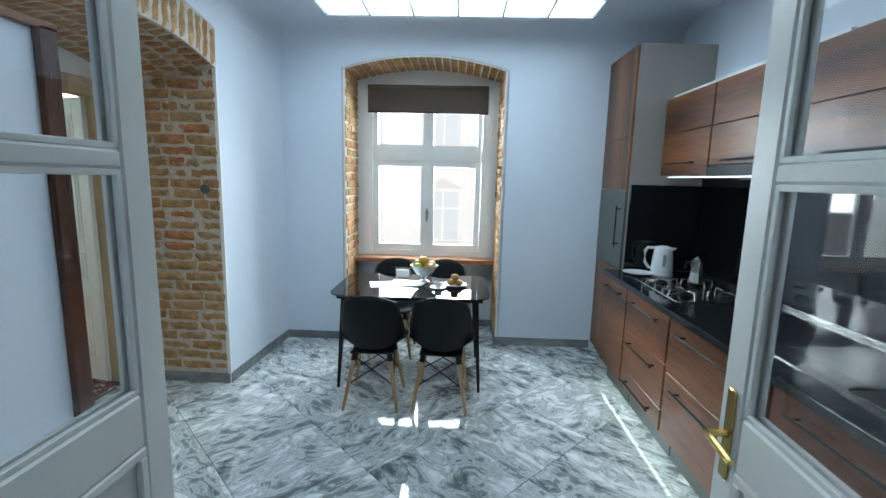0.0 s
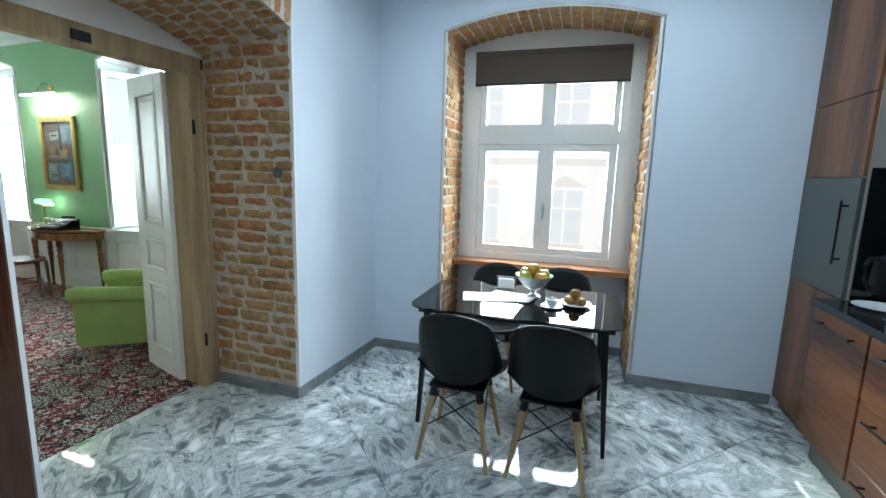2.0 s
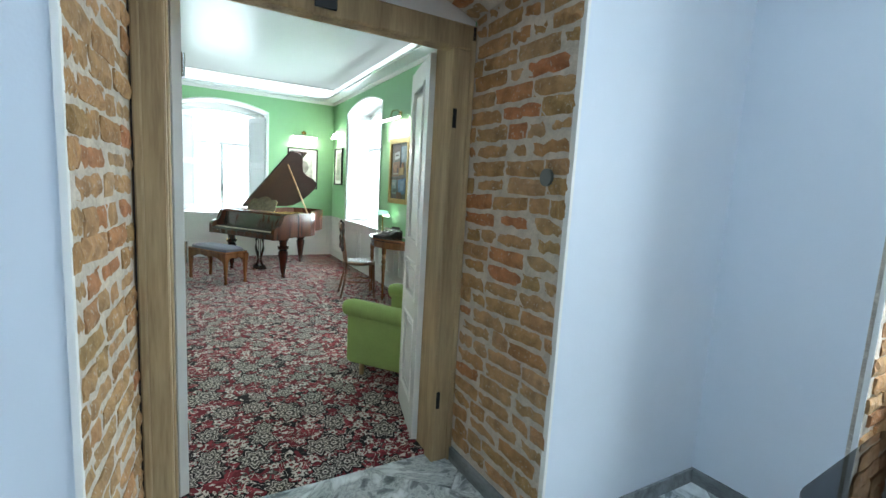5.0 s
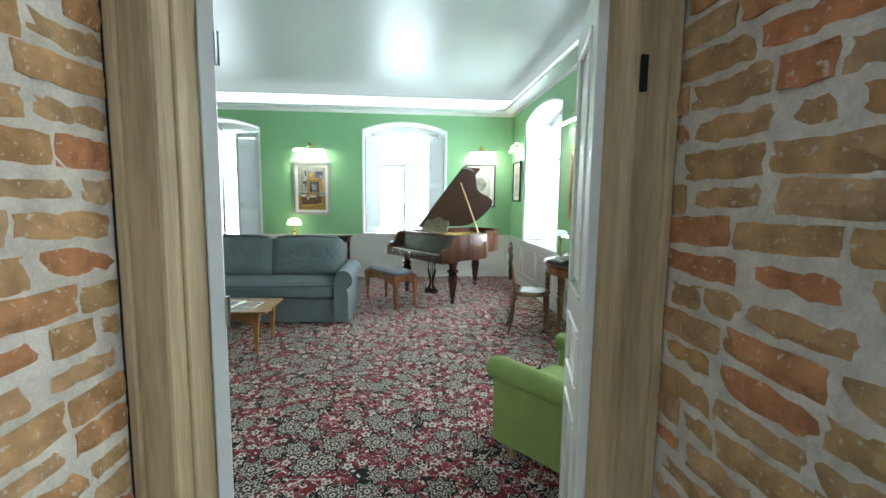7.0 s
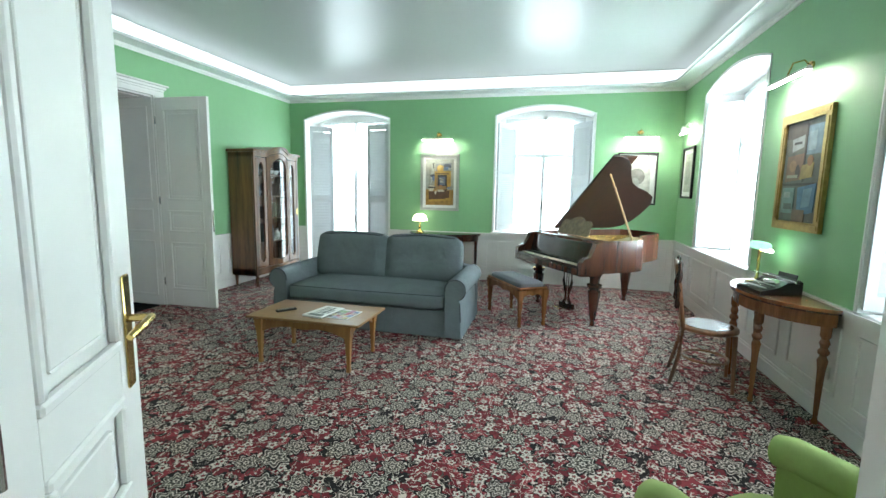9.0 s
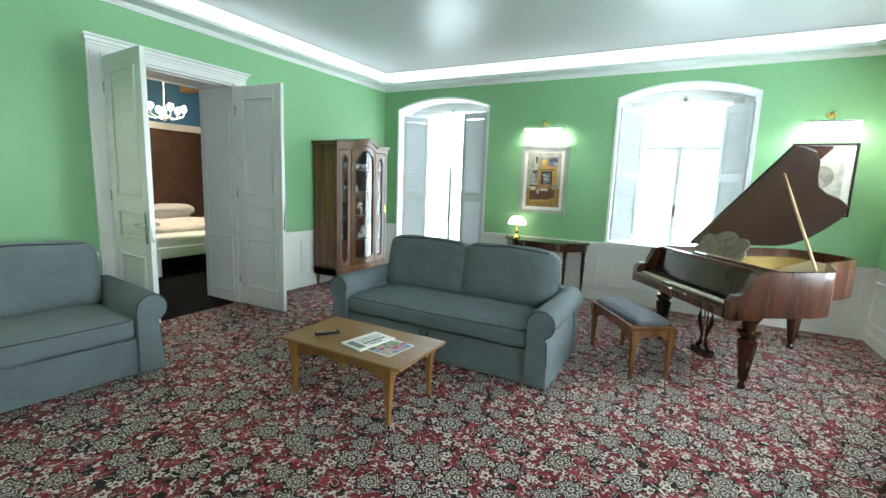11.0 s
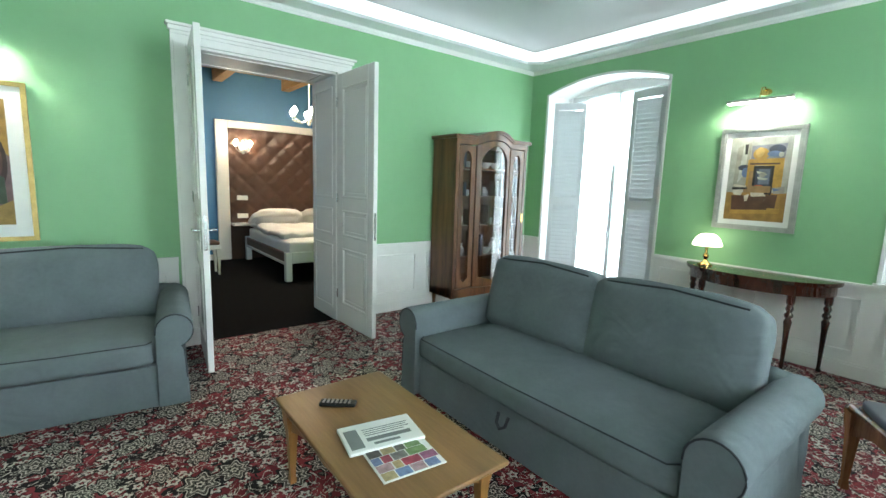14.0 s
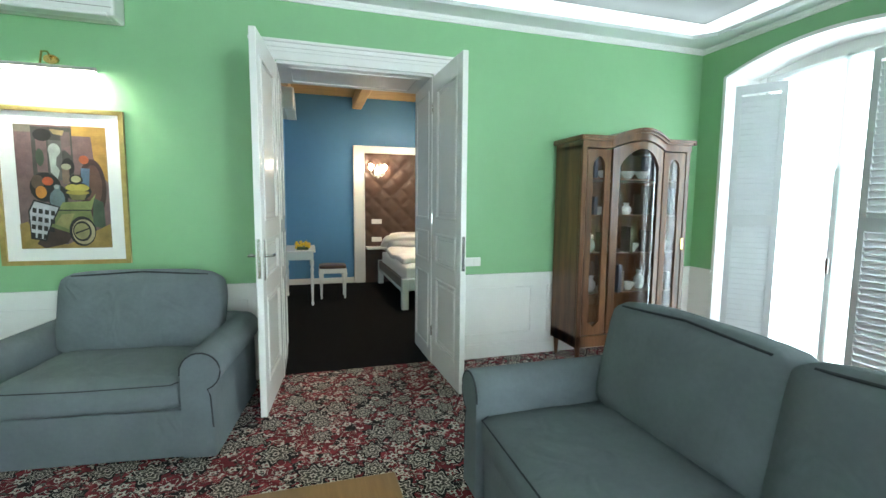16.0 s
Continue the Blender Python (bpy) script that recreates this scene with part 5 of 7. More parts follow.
# what stands on the shelves
rs = random.Random(4)
PORC = material("white_porcelain", (0.72, 0.72, 0.70), 0.15)
for z in (0.635, 0.995, 1.335, 1.655):
    x = -0.46
    while x < 0.46:
        k = rs.random()
        h = 0.10 + 0.14 * rs.random()
        mm = pose(-6.965 + x, 0.07 + 0.08 * rs.random(), z)
        if k < 0.2:
            g = thing("vase", mm, "white porcelain vase on a cabinet shelf", "vase")
            part("body", lathe([(0.03, 0), (0.05, h * 0.3), (0.045, h * 0.6), (0.02, h * 0.8), (0.03, h)], 14), PORC, g, smooth=True)
        elif k < 0.8:
            g = thing("book", mm, "old bound book standing on a cabinet shelf", "book")
            part("cover", box(-0.018, 0.018, 0, 0.13, 0, h + 0.05, 0.003), material("book_cloth", rs.choice(((0.30, 0.03, 0.03), (0.10, 0.07, 0.05), (0.05, 0.06, 0.09), (0.40, 0.36, 0.28), (0.06, 0.08, 0.05))), 0.7), g)
        else:
            g = thing("bowl", mm, "white porcelain bowl on a cabinet shelf", "bowl")
            part("body", lathe([(0.025, 0), (0.03, 0.01), (0.06, 0.05), (0.07, 0.07), (0.064, 0.07), (0.05, 0.04)], 16), PORC, g, smooth=True)
        x += (0.05 if 0.2 <= k < 0.8 else 0.12) + 0.05 * rs.random()


# ---- pictures and their lamps ----
PAINTS = {}


def flatcol(c):
    if c not in PAINTS:
        PAINTS[c] = material("picture_paint", c, 0.6, vary=0.4, scale=14)
    return PAINTS[c]


def picture(fn, a0, a1, z0, z1, frame_mat, w, mat_w, shapes, label, ground):
    p = thing("framed_picture", Matrix(), label, "picture")
    bm = bmesh.new()
    for r in ((a0, a1, z0, z0 + w), (a0, a1, z1 - w, z1), (a0, a0 + w, z0 + w, z1 - w), (a1 - w, a1, z0 + w, z1 - w)):
        prism([(r[0], r[2]), (r[1], r[2]), (r[1], r[3]), (r[0], r[3])], fn, -0.002, -0.030, bm)
        if w > 0.03:
            prism([(r[0] + w * 0.25, r[2] + w * 0.25), (r[1] - w * 0.25, r[2] + w * 0.25), (r[1] - w * 0.25, r[3] - w * 0.25), (r[0] + w * 0.25, r[3] - w * 0.25)], fn, -0.030, -0.036, bm)
    part("frame", bm, frame_mat, p)
    part("mount", prism([(a0 + w, z0 + w), (a1 - w, z0 + w), (a1 - w, z1 - w), (a0 + w, z1 - w)], fn, -0.002, -0.012), PAPER, p)
    b0, b1, c0, c1 = a0 + w + mat_w, a1 - w - mat_w, z0 + w + mat_w, z1 - w - mat_w
    part("canvas", prism([(b0, c0), (b1, c0), (b1, c1), (b0, c1)], fn, -0.012, -0.014), ground, p)
    for k, (c, pts) in enumerate(shapes):
        dd = -0.0142 - 0.00022 * (k + 1)
        part("painted_shape", prism([(b0 + u * (b1 - b0), c0 + v * (c1 - c0)) for u, v in pts], fn, -0.0138, dd), flatcol(c), p)
    return p


def disc(u, v, r, s=1.0, n=14): return [(u + r * math.cos(2 * math.pi * i / n), v + r * s * math.sin(2 * math.pi * i / n)) for i in range(n)]
def rect(u0, v0, u1, v1): return [(u0, v0), (u1, v0), (u1, v1), (u0, v1)]


OCH, BRN, BLK, BLU, GRY, CRM, RED, OLV = (0.45, 0.26, 0.05), (0.09, 0.045, 0.025), (0.015, 0.013, 0.012), (0.10, 0.16, 0.30), (0.28, 0.28, 0.25), (0.55, 0.50, 0.38), (0.42, 0.10, 0.03), (0.22, 0.22, 0.07)
def seen(pts, mirror=False): return [(1 - x if mirror else x, 1 - y) for x, y in pts]
def oval(x, y, rx, ry, n=18): return [(x + rx * math.cos(2 * math.pi * i / n), y + ry * math.sin(2 * math.pi * i / n)) for i in range(n)]


NAVY, PALE, TAN = (0.035, 0.045, 0.075), (0.42, 0.44, 0.38), (0.34, 0.20, 0.08)
CUBIST = [
    ((0.34, 0.19, 0.045), rect(0, 0.66, 1, 1)), ((0.10, 0.045, 0.022), [(0.1, 0.70), (0.86, 0.68), (0.84, 0.86), (0.12, 0.88)]), (OCH, [(0.10, 0.88), (0.72, 0.86), (0.72, 0.84), (0.92, 0.84), (0.92, 0.90), (0.1, 0.93)]),
    ((0.30, 0.30, 0.24), [(0.12, 0.12), (0.34, 0.06), (0.36, 0.62), (0.10, 0.62)]), (PALE, [(0.22, 0.08), (0.31, 0.07), (0.28, 0.44), (0.17, 0.55)]), (BLK, [(0.24, 0.08), (0.30, 0.08), (0.29, 0.20), (0.25, 0.20)]), (NAVY, oval(0.26, 0.36, 0.10, 0.035)), (BLU, oval(0.30, 0.42, 0.07, 0.06)),
    (OCH, rect(0.32, 0.27, 0.44, 0.62)), (TAN, rect(0.36, 0.40, 0.44, 0.60)), (OCH, [(0.34, 0.26), (0.90, 0.25), (0.90, 0.60), (0.76, 0.62), (0.74, 0.34), (0.34, 0.33)]), (BRN, rect(0.36, 0.305, 0.84, 0.325)),
    ((0.20, 0.21, 0.24), [(0.36, 0.10), (0.92, 0.08), (0.90, 0.25), (0.36, 0.26)]), (OCH, oval(0.52, 0.20, 0.13, 0.075)), ((0.55, 0.36, 0.10), oval(0.50, 0.18, 0.07, 0.06)), (NAVY, oval(0.77, 0.15, 0.13, 0.055)), (BLU, oval(0.74, 0.20, 0.12, 0.035)), (PALE, oval(0.84, 0.21, 0.04, 0.03)),
    (BLK, rect(0.43, 0.34, 0.76, 0.68)), (NAVY, rect(0.47, 0.37, 0.72, 0.60)), ((0.13, 0.16, 0.23), rect(0.52, 0.38, 0.70, 0.56)), (PALE, [(0.48, 0.40), (0.62, 0.42), (0.66, 0.45), (0.50, 0.43)]), (PALE, [(0.50, 0.47), (0.68, 0.49), (0.64, 0.51), (0.52, 0.50)]), (GRY, oval(0.58, 0.45, 0.05, 0.03)),
    (RED, oval(0.54, 0.60, 0.10, 0.035)), (TAN, rect(0.30, 0.58, 0.74, 0.66)), (CRM, [(0.12, 0.56), (0.34, 0.58), (0.34, 0.60), (0.12, 0.59)]), (BLK, [(0.10, 0.60), (0.36, 0.60), (0.36, 0.62), (0.10, 0.63)]), (CRM, [(0.10, 0.63), (0.30, 0.63), (0.26, 0.70), (0.14, 0.69)]), (CRM, [(0.42, 0.66), (0.64, 0.66), (0.68, 0.70), (0.44, 0.71)]), (BRN, [(0.46, 0.71), (0.70, 0.71), (0.66, 0.76), (0.44, 0.76)]), (CRM, [(0.32, 0.70), (0.40, 0.68), (0.38, 0.76), (0.34, 0.77)]), (GRY, [(0.78, 0.60), (0.96, 0.58), (0.96, 0.66), (0.80, 0.67)]), (BLU, [(0.76, 0.60), (0.90, 0.62), (0.80, 0.64)])]
picture(far_fn, 2.28, 2.935, 1.13, 2.06, SILVER, 0.045, 0.045, [(c, seen(p)) for c, p in CUBIST], "abstract cubist picture in a silver frame", flatcol((0.38, 0.39, 0.33)))
picture(far_fn, 5.36, 5.92, 1.30, 2.07, BLACKPL, 0.022, 0.07, ((GRY, disc(0.5, 0.55, 0.30, 0.7)), ((0.40, 0.42, 0.38), disc(0.45, 0.4, 0.16, 0.8))), "pale print in a thin black frame", flatcol((0.60, 0.62, 0.56)))
picture(side_fn, -7.86, -7.36, 1.41, 2.10, BLACKPL, 0.028, 0.06, (((0.38, 0.40, 0.34), rect(0.2, 0.2, 0.8, 0.8)),), "pale print in a dark narrow frame", flatcol((0.55, 0.57, 0.50)))
BLUES = [
    ((0.075, 0.07, 0.062), rect(0.0, 0.0, 0.55, 0.16)), ((0.26, 0.30, 0.31), [(0.18, 0.17), (0.50, 0.14), (0.50, 0.26), (0.20, 0.30)]), ((0.03, 0.035, 0.04), rect(0.24, 0.20, 0.44, 0.225)), ((0.13, 0.20, 0.26), rect(0.58, 0.06, 0.94, 0.34)), ((0.20, 0.28, 0.33), rect(0.62, 0.12, 0.80, 0.30)), ((0.03, 0.03, 0.03), rect(0.54, 0.04, 0.575, 0.60)),
    ((0.19, 0.11, 0.075), [(0.10, 0.34), (0.54, 0.32), (0.50, 0.58), (0.08, 0.60)]), ((0.28, 0.16, 0.09), oval(0.26, 0.44, 0.10, 0.06)), ((0.06, 0.05, 0.045), oval(0.40, 0.50, 0.06, 0.07)), ((0.30, 0.22, 0.08), [(0.50, 0.44), (0.80, 0.42), (0.78, 0.56), (0.48, 0.58)]), ((0.24, 0.12, 0.06), oval(0.70, 0.40, 0.07, 0.05)), ((0.28, 0.27, 0.22), rect(0.12, 0.53, 0.42, 0.56)),
    ((0.045, 0.045, 0.042), rect(0.02, 0.615, 0.98, 0.64)), ((0.16, 0.25, 0.24), rect(0.05, 0.66, 0.38, 0.92)), ((0.30, 0.36, 0.34), rect(0.10, 0.70, 0.28, 0.76)), ((0.07, 0.10, 0.09), rect(0.12, 0.82, 0.34, 0.88)), ((0.07, 0.16, 0.27), [(0.46, 0.66), (0.92, 0.62), (0.90, 0.90), (0.50, 0.94)]), ((0.15, 0.25, 0.34), [(0.62, 0.68), (0.84, 0.66), (0.80, 0.84), (0.60, 0.86)]), ((0.15, 0.09, 0.06), rect(0.38, 0.88, 0.70, 1.0)), ((0.10, 0.11, 0.10), rect(0.84, 0.36, 1.0, 0.60))]
picture(side_fn, -5.02, -4.36, 1.21, 2.08, GOLD, 0.065, 0.0, [(c, seen(p)) for c, p in BLUES], "blue and brown abstract painting in a wide gilt frame", flatcol((0.10, 0.108, 0.098)))
MAUVE, SLATE, LEAF = (0.17, 0.105, 0.10), (0.13, 0.18, 0.20), (0.055, 0.085, 0.05)
STILL = [
    (OCH, [(0.62, 0.0), (1.0, 0.0), (1.0, 0.45), (0.86, 0.36), (0.83, 0.08), (0.62, 0.08)]), ((0.20, 0.17, 0.13), rect(0.0, 0.0, 0.18, 0.06)), ((0.06, 0.055, 0.05), rect(0.18, 0.015, 0.62, 0.44)), (MAUVE, rect(0.225, 0.10, 0.34, 0.38)), ((0.13, 0.09, 0.085), rect(0.50, 0.05, 0.60, 0.20)), (BLK, oval(0.30, 0.08, 0.10, 0.05)), ((0.33, 0.25, 0.11), [(0.38, 0.03), (0.54, 0.04), (0.52, 0.08), (0.42, 0.07)]),
    (LEAF, oval(0.26, 0.26, 0.045, 0.07)), ((0.10, 0.10, 0.09), [(0.36, 0.12), (0.50, 0.12), (0.50, 0.44), (0.36, 0.44)]), ((0.36, 0.40, 0.36), oval(0.42, 0.20, 0.068, 0.055)), ((0.36, 0.40, 0.36), [(0.36, 0.20), (0.45, 0.22), (0.43, 0.32), (0.47, 0.36), (0.44, 0.43), (0.37, 0.38)]), (MAUVE, [(0.52, 0.18), (0.60, 0.16), (0.60, 0.24)]),
    (BLK, oval(0.56, 0.33, 0.07, 0.07)), ((0.20, 0.13, 0.09), rect(0.49, 0.34, 0.57, 0.47)), ((0.36, 0.36, 0.24), oval(0.54, 0.33, 0.055, 0.025)), ((0.055, 0.025, 0.018), oval(0.82, 0.50, 0.155, 0.24)), ((0.12, 0.055, 0.04), oval(0.83, 0.48, 0.10, 0.17)), (RED, oval(0.74, 0.27, 0.055, 0.035)), ((0.09, 0.17, 0.27), [(0.70, 0.34), (0.80, 0.34), (0.78, 0.51), (0.69, 0.50)]),
    (BLK, oval(0.30, 0.50, 0.17, 0.12)), ((0.09, 0.06, 0.045), oval(0.22, 0.46, 0.07, 0.06)), ((0.50, 0.20, 0.03), oval(0.25, 0.54, 0.06, 0.05)), ((0.52, 0.09, 0.025), oval(0.33, 0.45, 0.06, 0.035)), (BLK, oval(0.43, 0.59, 0.105, 0.115)), (SLATE, oval(0.42, 0.60, 0.085, 0.085)), (SLATE, [(0.40, 0.48), (0.46, 0.48), (0.46, 0.56), (0.39, 0.56)]), ((0.34, 0.38, 0.38), oval(0.42, 0.495, 0.03, 0.018)),
    (BLK, oval(0.65, 0.53, 0.155, 0.075)), ((0.16, 0.14, 0.05), [(0.54, 0.54), (0.76, 0.54), (0.72, 0.60), (0.58, 0.60)]), ((0.46, 0.38, 0.07), oval(0.65, 0.50, 0.135, 0.032)), ((0.34, 0.27, 0.05), oval(0.65, 0.54, 0.13, 0.018)), (BLK, oval(0.64, 0.435, 0.075, 0.042)), ((0.40, 0.38, 0.20), oval(0.64, 0.43, 0.055, 0.028)),
    (LEAF, [(0.82, 0.58), (0.93, 0.62), (0.94, 0.84), (0.80, 0.82)]), ((0.23, 0.26, 0.085), [(0.42, 0.68), (0.48, 0.62), (0.78, 0.61), (0.85, 0.55), (0.79, 0.68)]), (BLK, [(0.42, 0.68), (0.79, 0.68), (0.79, 0.69), (0.42, 0.69)]), ((0.16, 0.18, 0.06), [(0.40, 0.69), (0.78, 0.69), (0.81, 0.80), (0.54, 0.88), (0.32, 0.82)]), ((0.28, 0.25, 0.09), [(0.46, 0.72), (0.60, 0.71), (0.52, 0.84), (0.38, 0.80)]),
    ((0.33, 0.22, 0.06), [(0.0, 0.80), (0.08, 0.78), (0.20, 0.94), (0.50, 0.97), (1.0, 0.80), (1.0, 1.0), (0.0, 1.0)]), ((0.055, 0.03, 0.022), [(0.17, 0.96), (0.32, 0.82), (0.56, 0.88), (0.50, 0.96), (0.26, 1.0)]), (BLK, oval(0.68, 0.86, 0.15, 0.125)), ((0.40, 0.33, 0.20), oval(0.69, 0.865, 0.13, 0.105)), (BLK, oval(0.675, 0.86, 0.105, 0.085)), ((0.30, 0.27, 0.12), oval(0.67, 0.86, 0.088, 0.068)), (BLK, [(0.60, 0.87), (0.76, 0.83), (0.76, 0.84), (0.60, 0.885)]),
    (BLK, [(0.10, 0.69), (0.17, 0.60), (0.45, 0.66), (0.34, 0.81), (0.27, 0.94), (0.11, 0.92)]), ((0.44, 0.44, 0.47), [(0.115, 0.70), (0.175, 0.615), (0.43, 0.665), (0.33, 0.80), (0.26, 0.925), (0.12, 0.905)])]
for r in range(4):
    for q in range(4 - r // 3):
        x, y = 0.15 + 0.066 * q - 0.010 * r, 0.665 + 0.067 * r + 0.008 * q
        STILL.append((BLK, [(x, y), (x + 0.042, y + 0.006), (x + 0.036, y + 0.044), (x - 0.006, y + 0.038)]))
picture(door_fn, -2.955, -2.20, 0.97, 2.04, GOLD, 0.030, 0.085, [(c, seen(p, True)) for c, p in STILL], "cubist still life with a white mount in a gilt frame", flatcol(MAUVE))


def picture_lamp(fn, a0, a1, z, off=0.15, mat=None):
    p = thing("picture_lamp", Matrix(), "slim lit picture lamp on a curved wall arm", "picture lamp", "picture lamps")
    c = (a0 + a1) / 2
    part("wall_rose", prism([(c + 0.045 * math.cos(t), z + 0.09 + 0.03 * math.sin(t)) for t in (2 * math.pi * i / 14 for i in range(14))], fn, 0, -0.014), BRASS, p)
    part("arm", tube([fn(c, -0.01, z + 0.09), fn(c, -0.05, z + 0.13), fn(c, -off + 0.03, z + 0.11), fn(c, -off, z + 0.02)], 0.006), BRASS, p, smooth=True)
    part("housing", prism([(-off - 0.022, z - 0.006), (-off - 0.016, z + 0.016), (-off, z + 0.024), (-off + 0.016, z + 0.016), (-off + 0.022, z - 0.006)], lambda q, d, h: fn(d, q, h), a0, a1), mat or SILVER, p)
    part("tube", prism([(-off - 0.014, z - 0.012), (-off + 0.014, z - 0.012), (-off + 0.014, z - 0.0065), (-off - 0.014, z - 0.0065)], lambda q, d, h: fn(d, q, h), a0 + 0.01, a1 - 0.01), TUBE, p)


picture_lamp(far_fn, 2.34, 2.84, 2.27)
picture_lamp(far_fn, 5.42, 5.88, 2.27)
picture_lamp(side_fn, -5.05, -4.45, 2.32)
picture_lamp(door_fn, -2.86, -2.25, 2.27)
sp = thing("wall_spot", Matrix(), "small white adjustable spotlight lit over a print", "spotlight")
part("bracket", tube([side_fn(-7.60, 0, 2.40), side_fn(-7.60, -0.06, 2.42), side_fn(-7.60, -0.10, 2.36)], 0.008), WHITEM, sp)
part("head", rod(side_fn(-7.60, -0.14, 2.34), side_fn(-7.60, -0.04, 2.31), 0.04, 0.035), WHITEM, sp, smooth=True)
part("tube", rod(side_fn(-7.75, -0.11, 2.285), side_fn(-7.45, -0.11, 2.285), 0.01), TUBE, sp)

# ---- air conditioner, switches ----
ac = thing("air_conditioner", pose(-2.60, -0.15, 2.62), "white wall-mounted air conditioner", "air conditioner")
part("casing", box(-0.40, 0.40, 0, 0.20, 0.0, 0.28, 0.02, seg=2), WHITE, ac)
part("flap", box(-0.36, 0.36, 0.10, 0.205, -0.004, 0.02, 0.006), WHITEM, ac)
part("seam", box(-0.385, 0.385, 0.198, 0.2025, 0.05, 0.054), TAUPE, ac)
for x, z in ((-5.60, 0.90),):
    sw = thing("light_switch", pose(x, -0.15, z), "white double light switch on the green wall", "light switch")
    part("plate", box(-0.075, 0.075, 0, 0.012, -0.04, 0.04, 0.004), WHITE, sw)
    for k in (-1, 1):
        part("rocker", box(k * 0.036 - 0.03, k * 0.036 + 0.03, 0.012, 0.017, -0.03, 0.03, 0.003), WHITE, sw)
so = thing("wall_socket", pose(-4.10, 6.22, 0.34), "white wall socket on the wainscot", "socket")
part("plate", box(-0.04, 0.04, -0.014, 0.0, -0.04, 0.04, 0.004), WHITE, so)
part("insert", lathe([(0.02, 0), (0.02, 0.004)], 14, pose(0, -0.014, 0, 90, 0, 0)), TAUPE, so)


# ---- kitchen: window ----
kw = tagged(new("window_kitchen"), "white double window in an arched brick niche", "window", kind="structure")
FZ = 2.52
bm = bmesh.new()
for r in ((0.66, 0.76, 0.79, FZ), (1.90, 2.00, 0.79, FZ), (0.76, 1.90, FZ - 0.06, FZ)):
    krect(*r, 0.44, 0.56, bm)
part("outer_frame", bm, WHITEM, kw)
part("window_head", prism([(0.585, FZ)] + arch(0.585, 2.075, 2.60, 2.715) + [(2.075, FZ)], kwin_fn, 0.46, 0.55), WHITEM, kw)
bm = bmesh.new()
for r in ((0.585, 0.665, 0.79, FZ + 0.02), (1.995, 2.075, 0.79, FZ + 0.02)):
    krect(*r, 0.47, 0.55, bm)
part("side_filler", bm, WHITEM, kw)
for name, a0, a1, z0, z1 in (("sash", 0.765, 1.335, 0.85, 1.79), ("sash", 1.345, 1.895, 0.85, 1.79), ("fanlight", 0.765, 1.335, 1.90, 2.46), ("fanlight", 1.345, 1.895, 1.90, 2.46)):
    bm = bmesh.new()
    w = 0.062 if name == "sash" else 0.05
    for r in ((a0, a1, z0, z0 + w), (a0, a1, z1 - w, z1), (a0, a0 + w, z0 + w, z1 - w), (a1 - w, a1, z0 + w, z1 - w)):
        krect(*r, 0.47, 0.53, bm)
    s = part(name, bm, WHITE, kw)
    g = part("pane", krect(a0 + w, a1 - w, z0 + w, z1 - w, 0.498, 0.502), GLASS, s)
    g.visible_shadow = False
part("transom", krect(0.76, 1.90, 1.79, 1.90, 0.455, 0.55), WHITE, kw)
part("bottom_rail", krect(0.76, 1.90, 0.79, 0.85, 0.45, 0.55), WHITE, kw)
part("mullion_cover", krect(1.325, 1.355, 0.85, 1.79, 0.455, 0.47), WHITE, kw)
part("mullion_cover", krect(1.325, 1.355, 1.90, 2.46, 0.455, 0.47), WHITE, kw)
part("window_handle", krect(1.333, 1.347, 1.16, 1.30, 0.41, 0.43, krect(1.328, 1.352, 1.20, 1.27, 0.43, 0.455)), CHROME, kw)
part("blind_chain", rod(kwin_fn(1.955, 0.42, 1.20), kwin_fn(1.955, 0.42, 2.5), 0.003, seg=5), WHITE, kw)
rb = thing("roller_blind", Matrix(), "brown fabric roller blind half rolled up", "blind")
part("fabric", krect(0.72, 1.945, 2.27, 2.52, 0.415, 0.42), BLIND, rb)
part("roller", rod(kwin_fn(0.72, 0.425, 2.515), kwin_fn(1.945, 0.425, 2.515), 0.024), BLIND, rb, smooth=True)
part("bottom_bar", krect(0.72, 1.945, 2.262, 2.278, 0.410, 0.425), BLACKPL, rb)
tagged(part("window_sill_kitchen", krect(0.595, 2.065, 0.745, 0.785, 0.27, 0.56), TEAK), "polished reddish-brown wooden window sill", "window sill", kind="structure")
ws = thing("wall_socket", KITCHEN @ pose(1.0, 0.535, 0.50), "white socket below the window", "socket")
part("plate", box(-0.04, 0.04, -0.01, 0.004, -0.04, 0.04, 0.004), WHITE, ws)

# ---- kitchen: skirting ----
sk = bmesh.new()
for a0, a1 in ((-0.05, 0.595), (2.065, 2.99)):
    krect(a0, a1, 0, 0.075, -0.012, 0.0, sk)
prism([(-0.012, 0), (0.5, 0), (0.5, 0.075), (-0.012, 0.075)], lambda p, d, z: KITCHEN @ Vector((d, p, z)), 0.585, 0.602, sk)
prism([(-0.012, 0), (0.5, 0), (0.5, 0.075), (-0.012, 0.075)], lambda p, d, z: KITCHEN @ Vector((d, p, z)), 2.058, 2.075, sk)
krect(0.59, 2.07, 0, 0.075, 0.525, 0.542, sk)
prism([(5.0, 0), (6.03, 0), (6.03, 0.075), (5.0, 0.075)], left_fn, 0, -0.012, sk)
prism([(2.1, 0), (3.56, 0), (3.56, 0.075), (2.1, 0.075)], left_fn, 0, -0.012, sk)
tagged(part("baseboard_kitchen", sk, SKIRT), "grey marble skirting", "skirting", kind="structure")

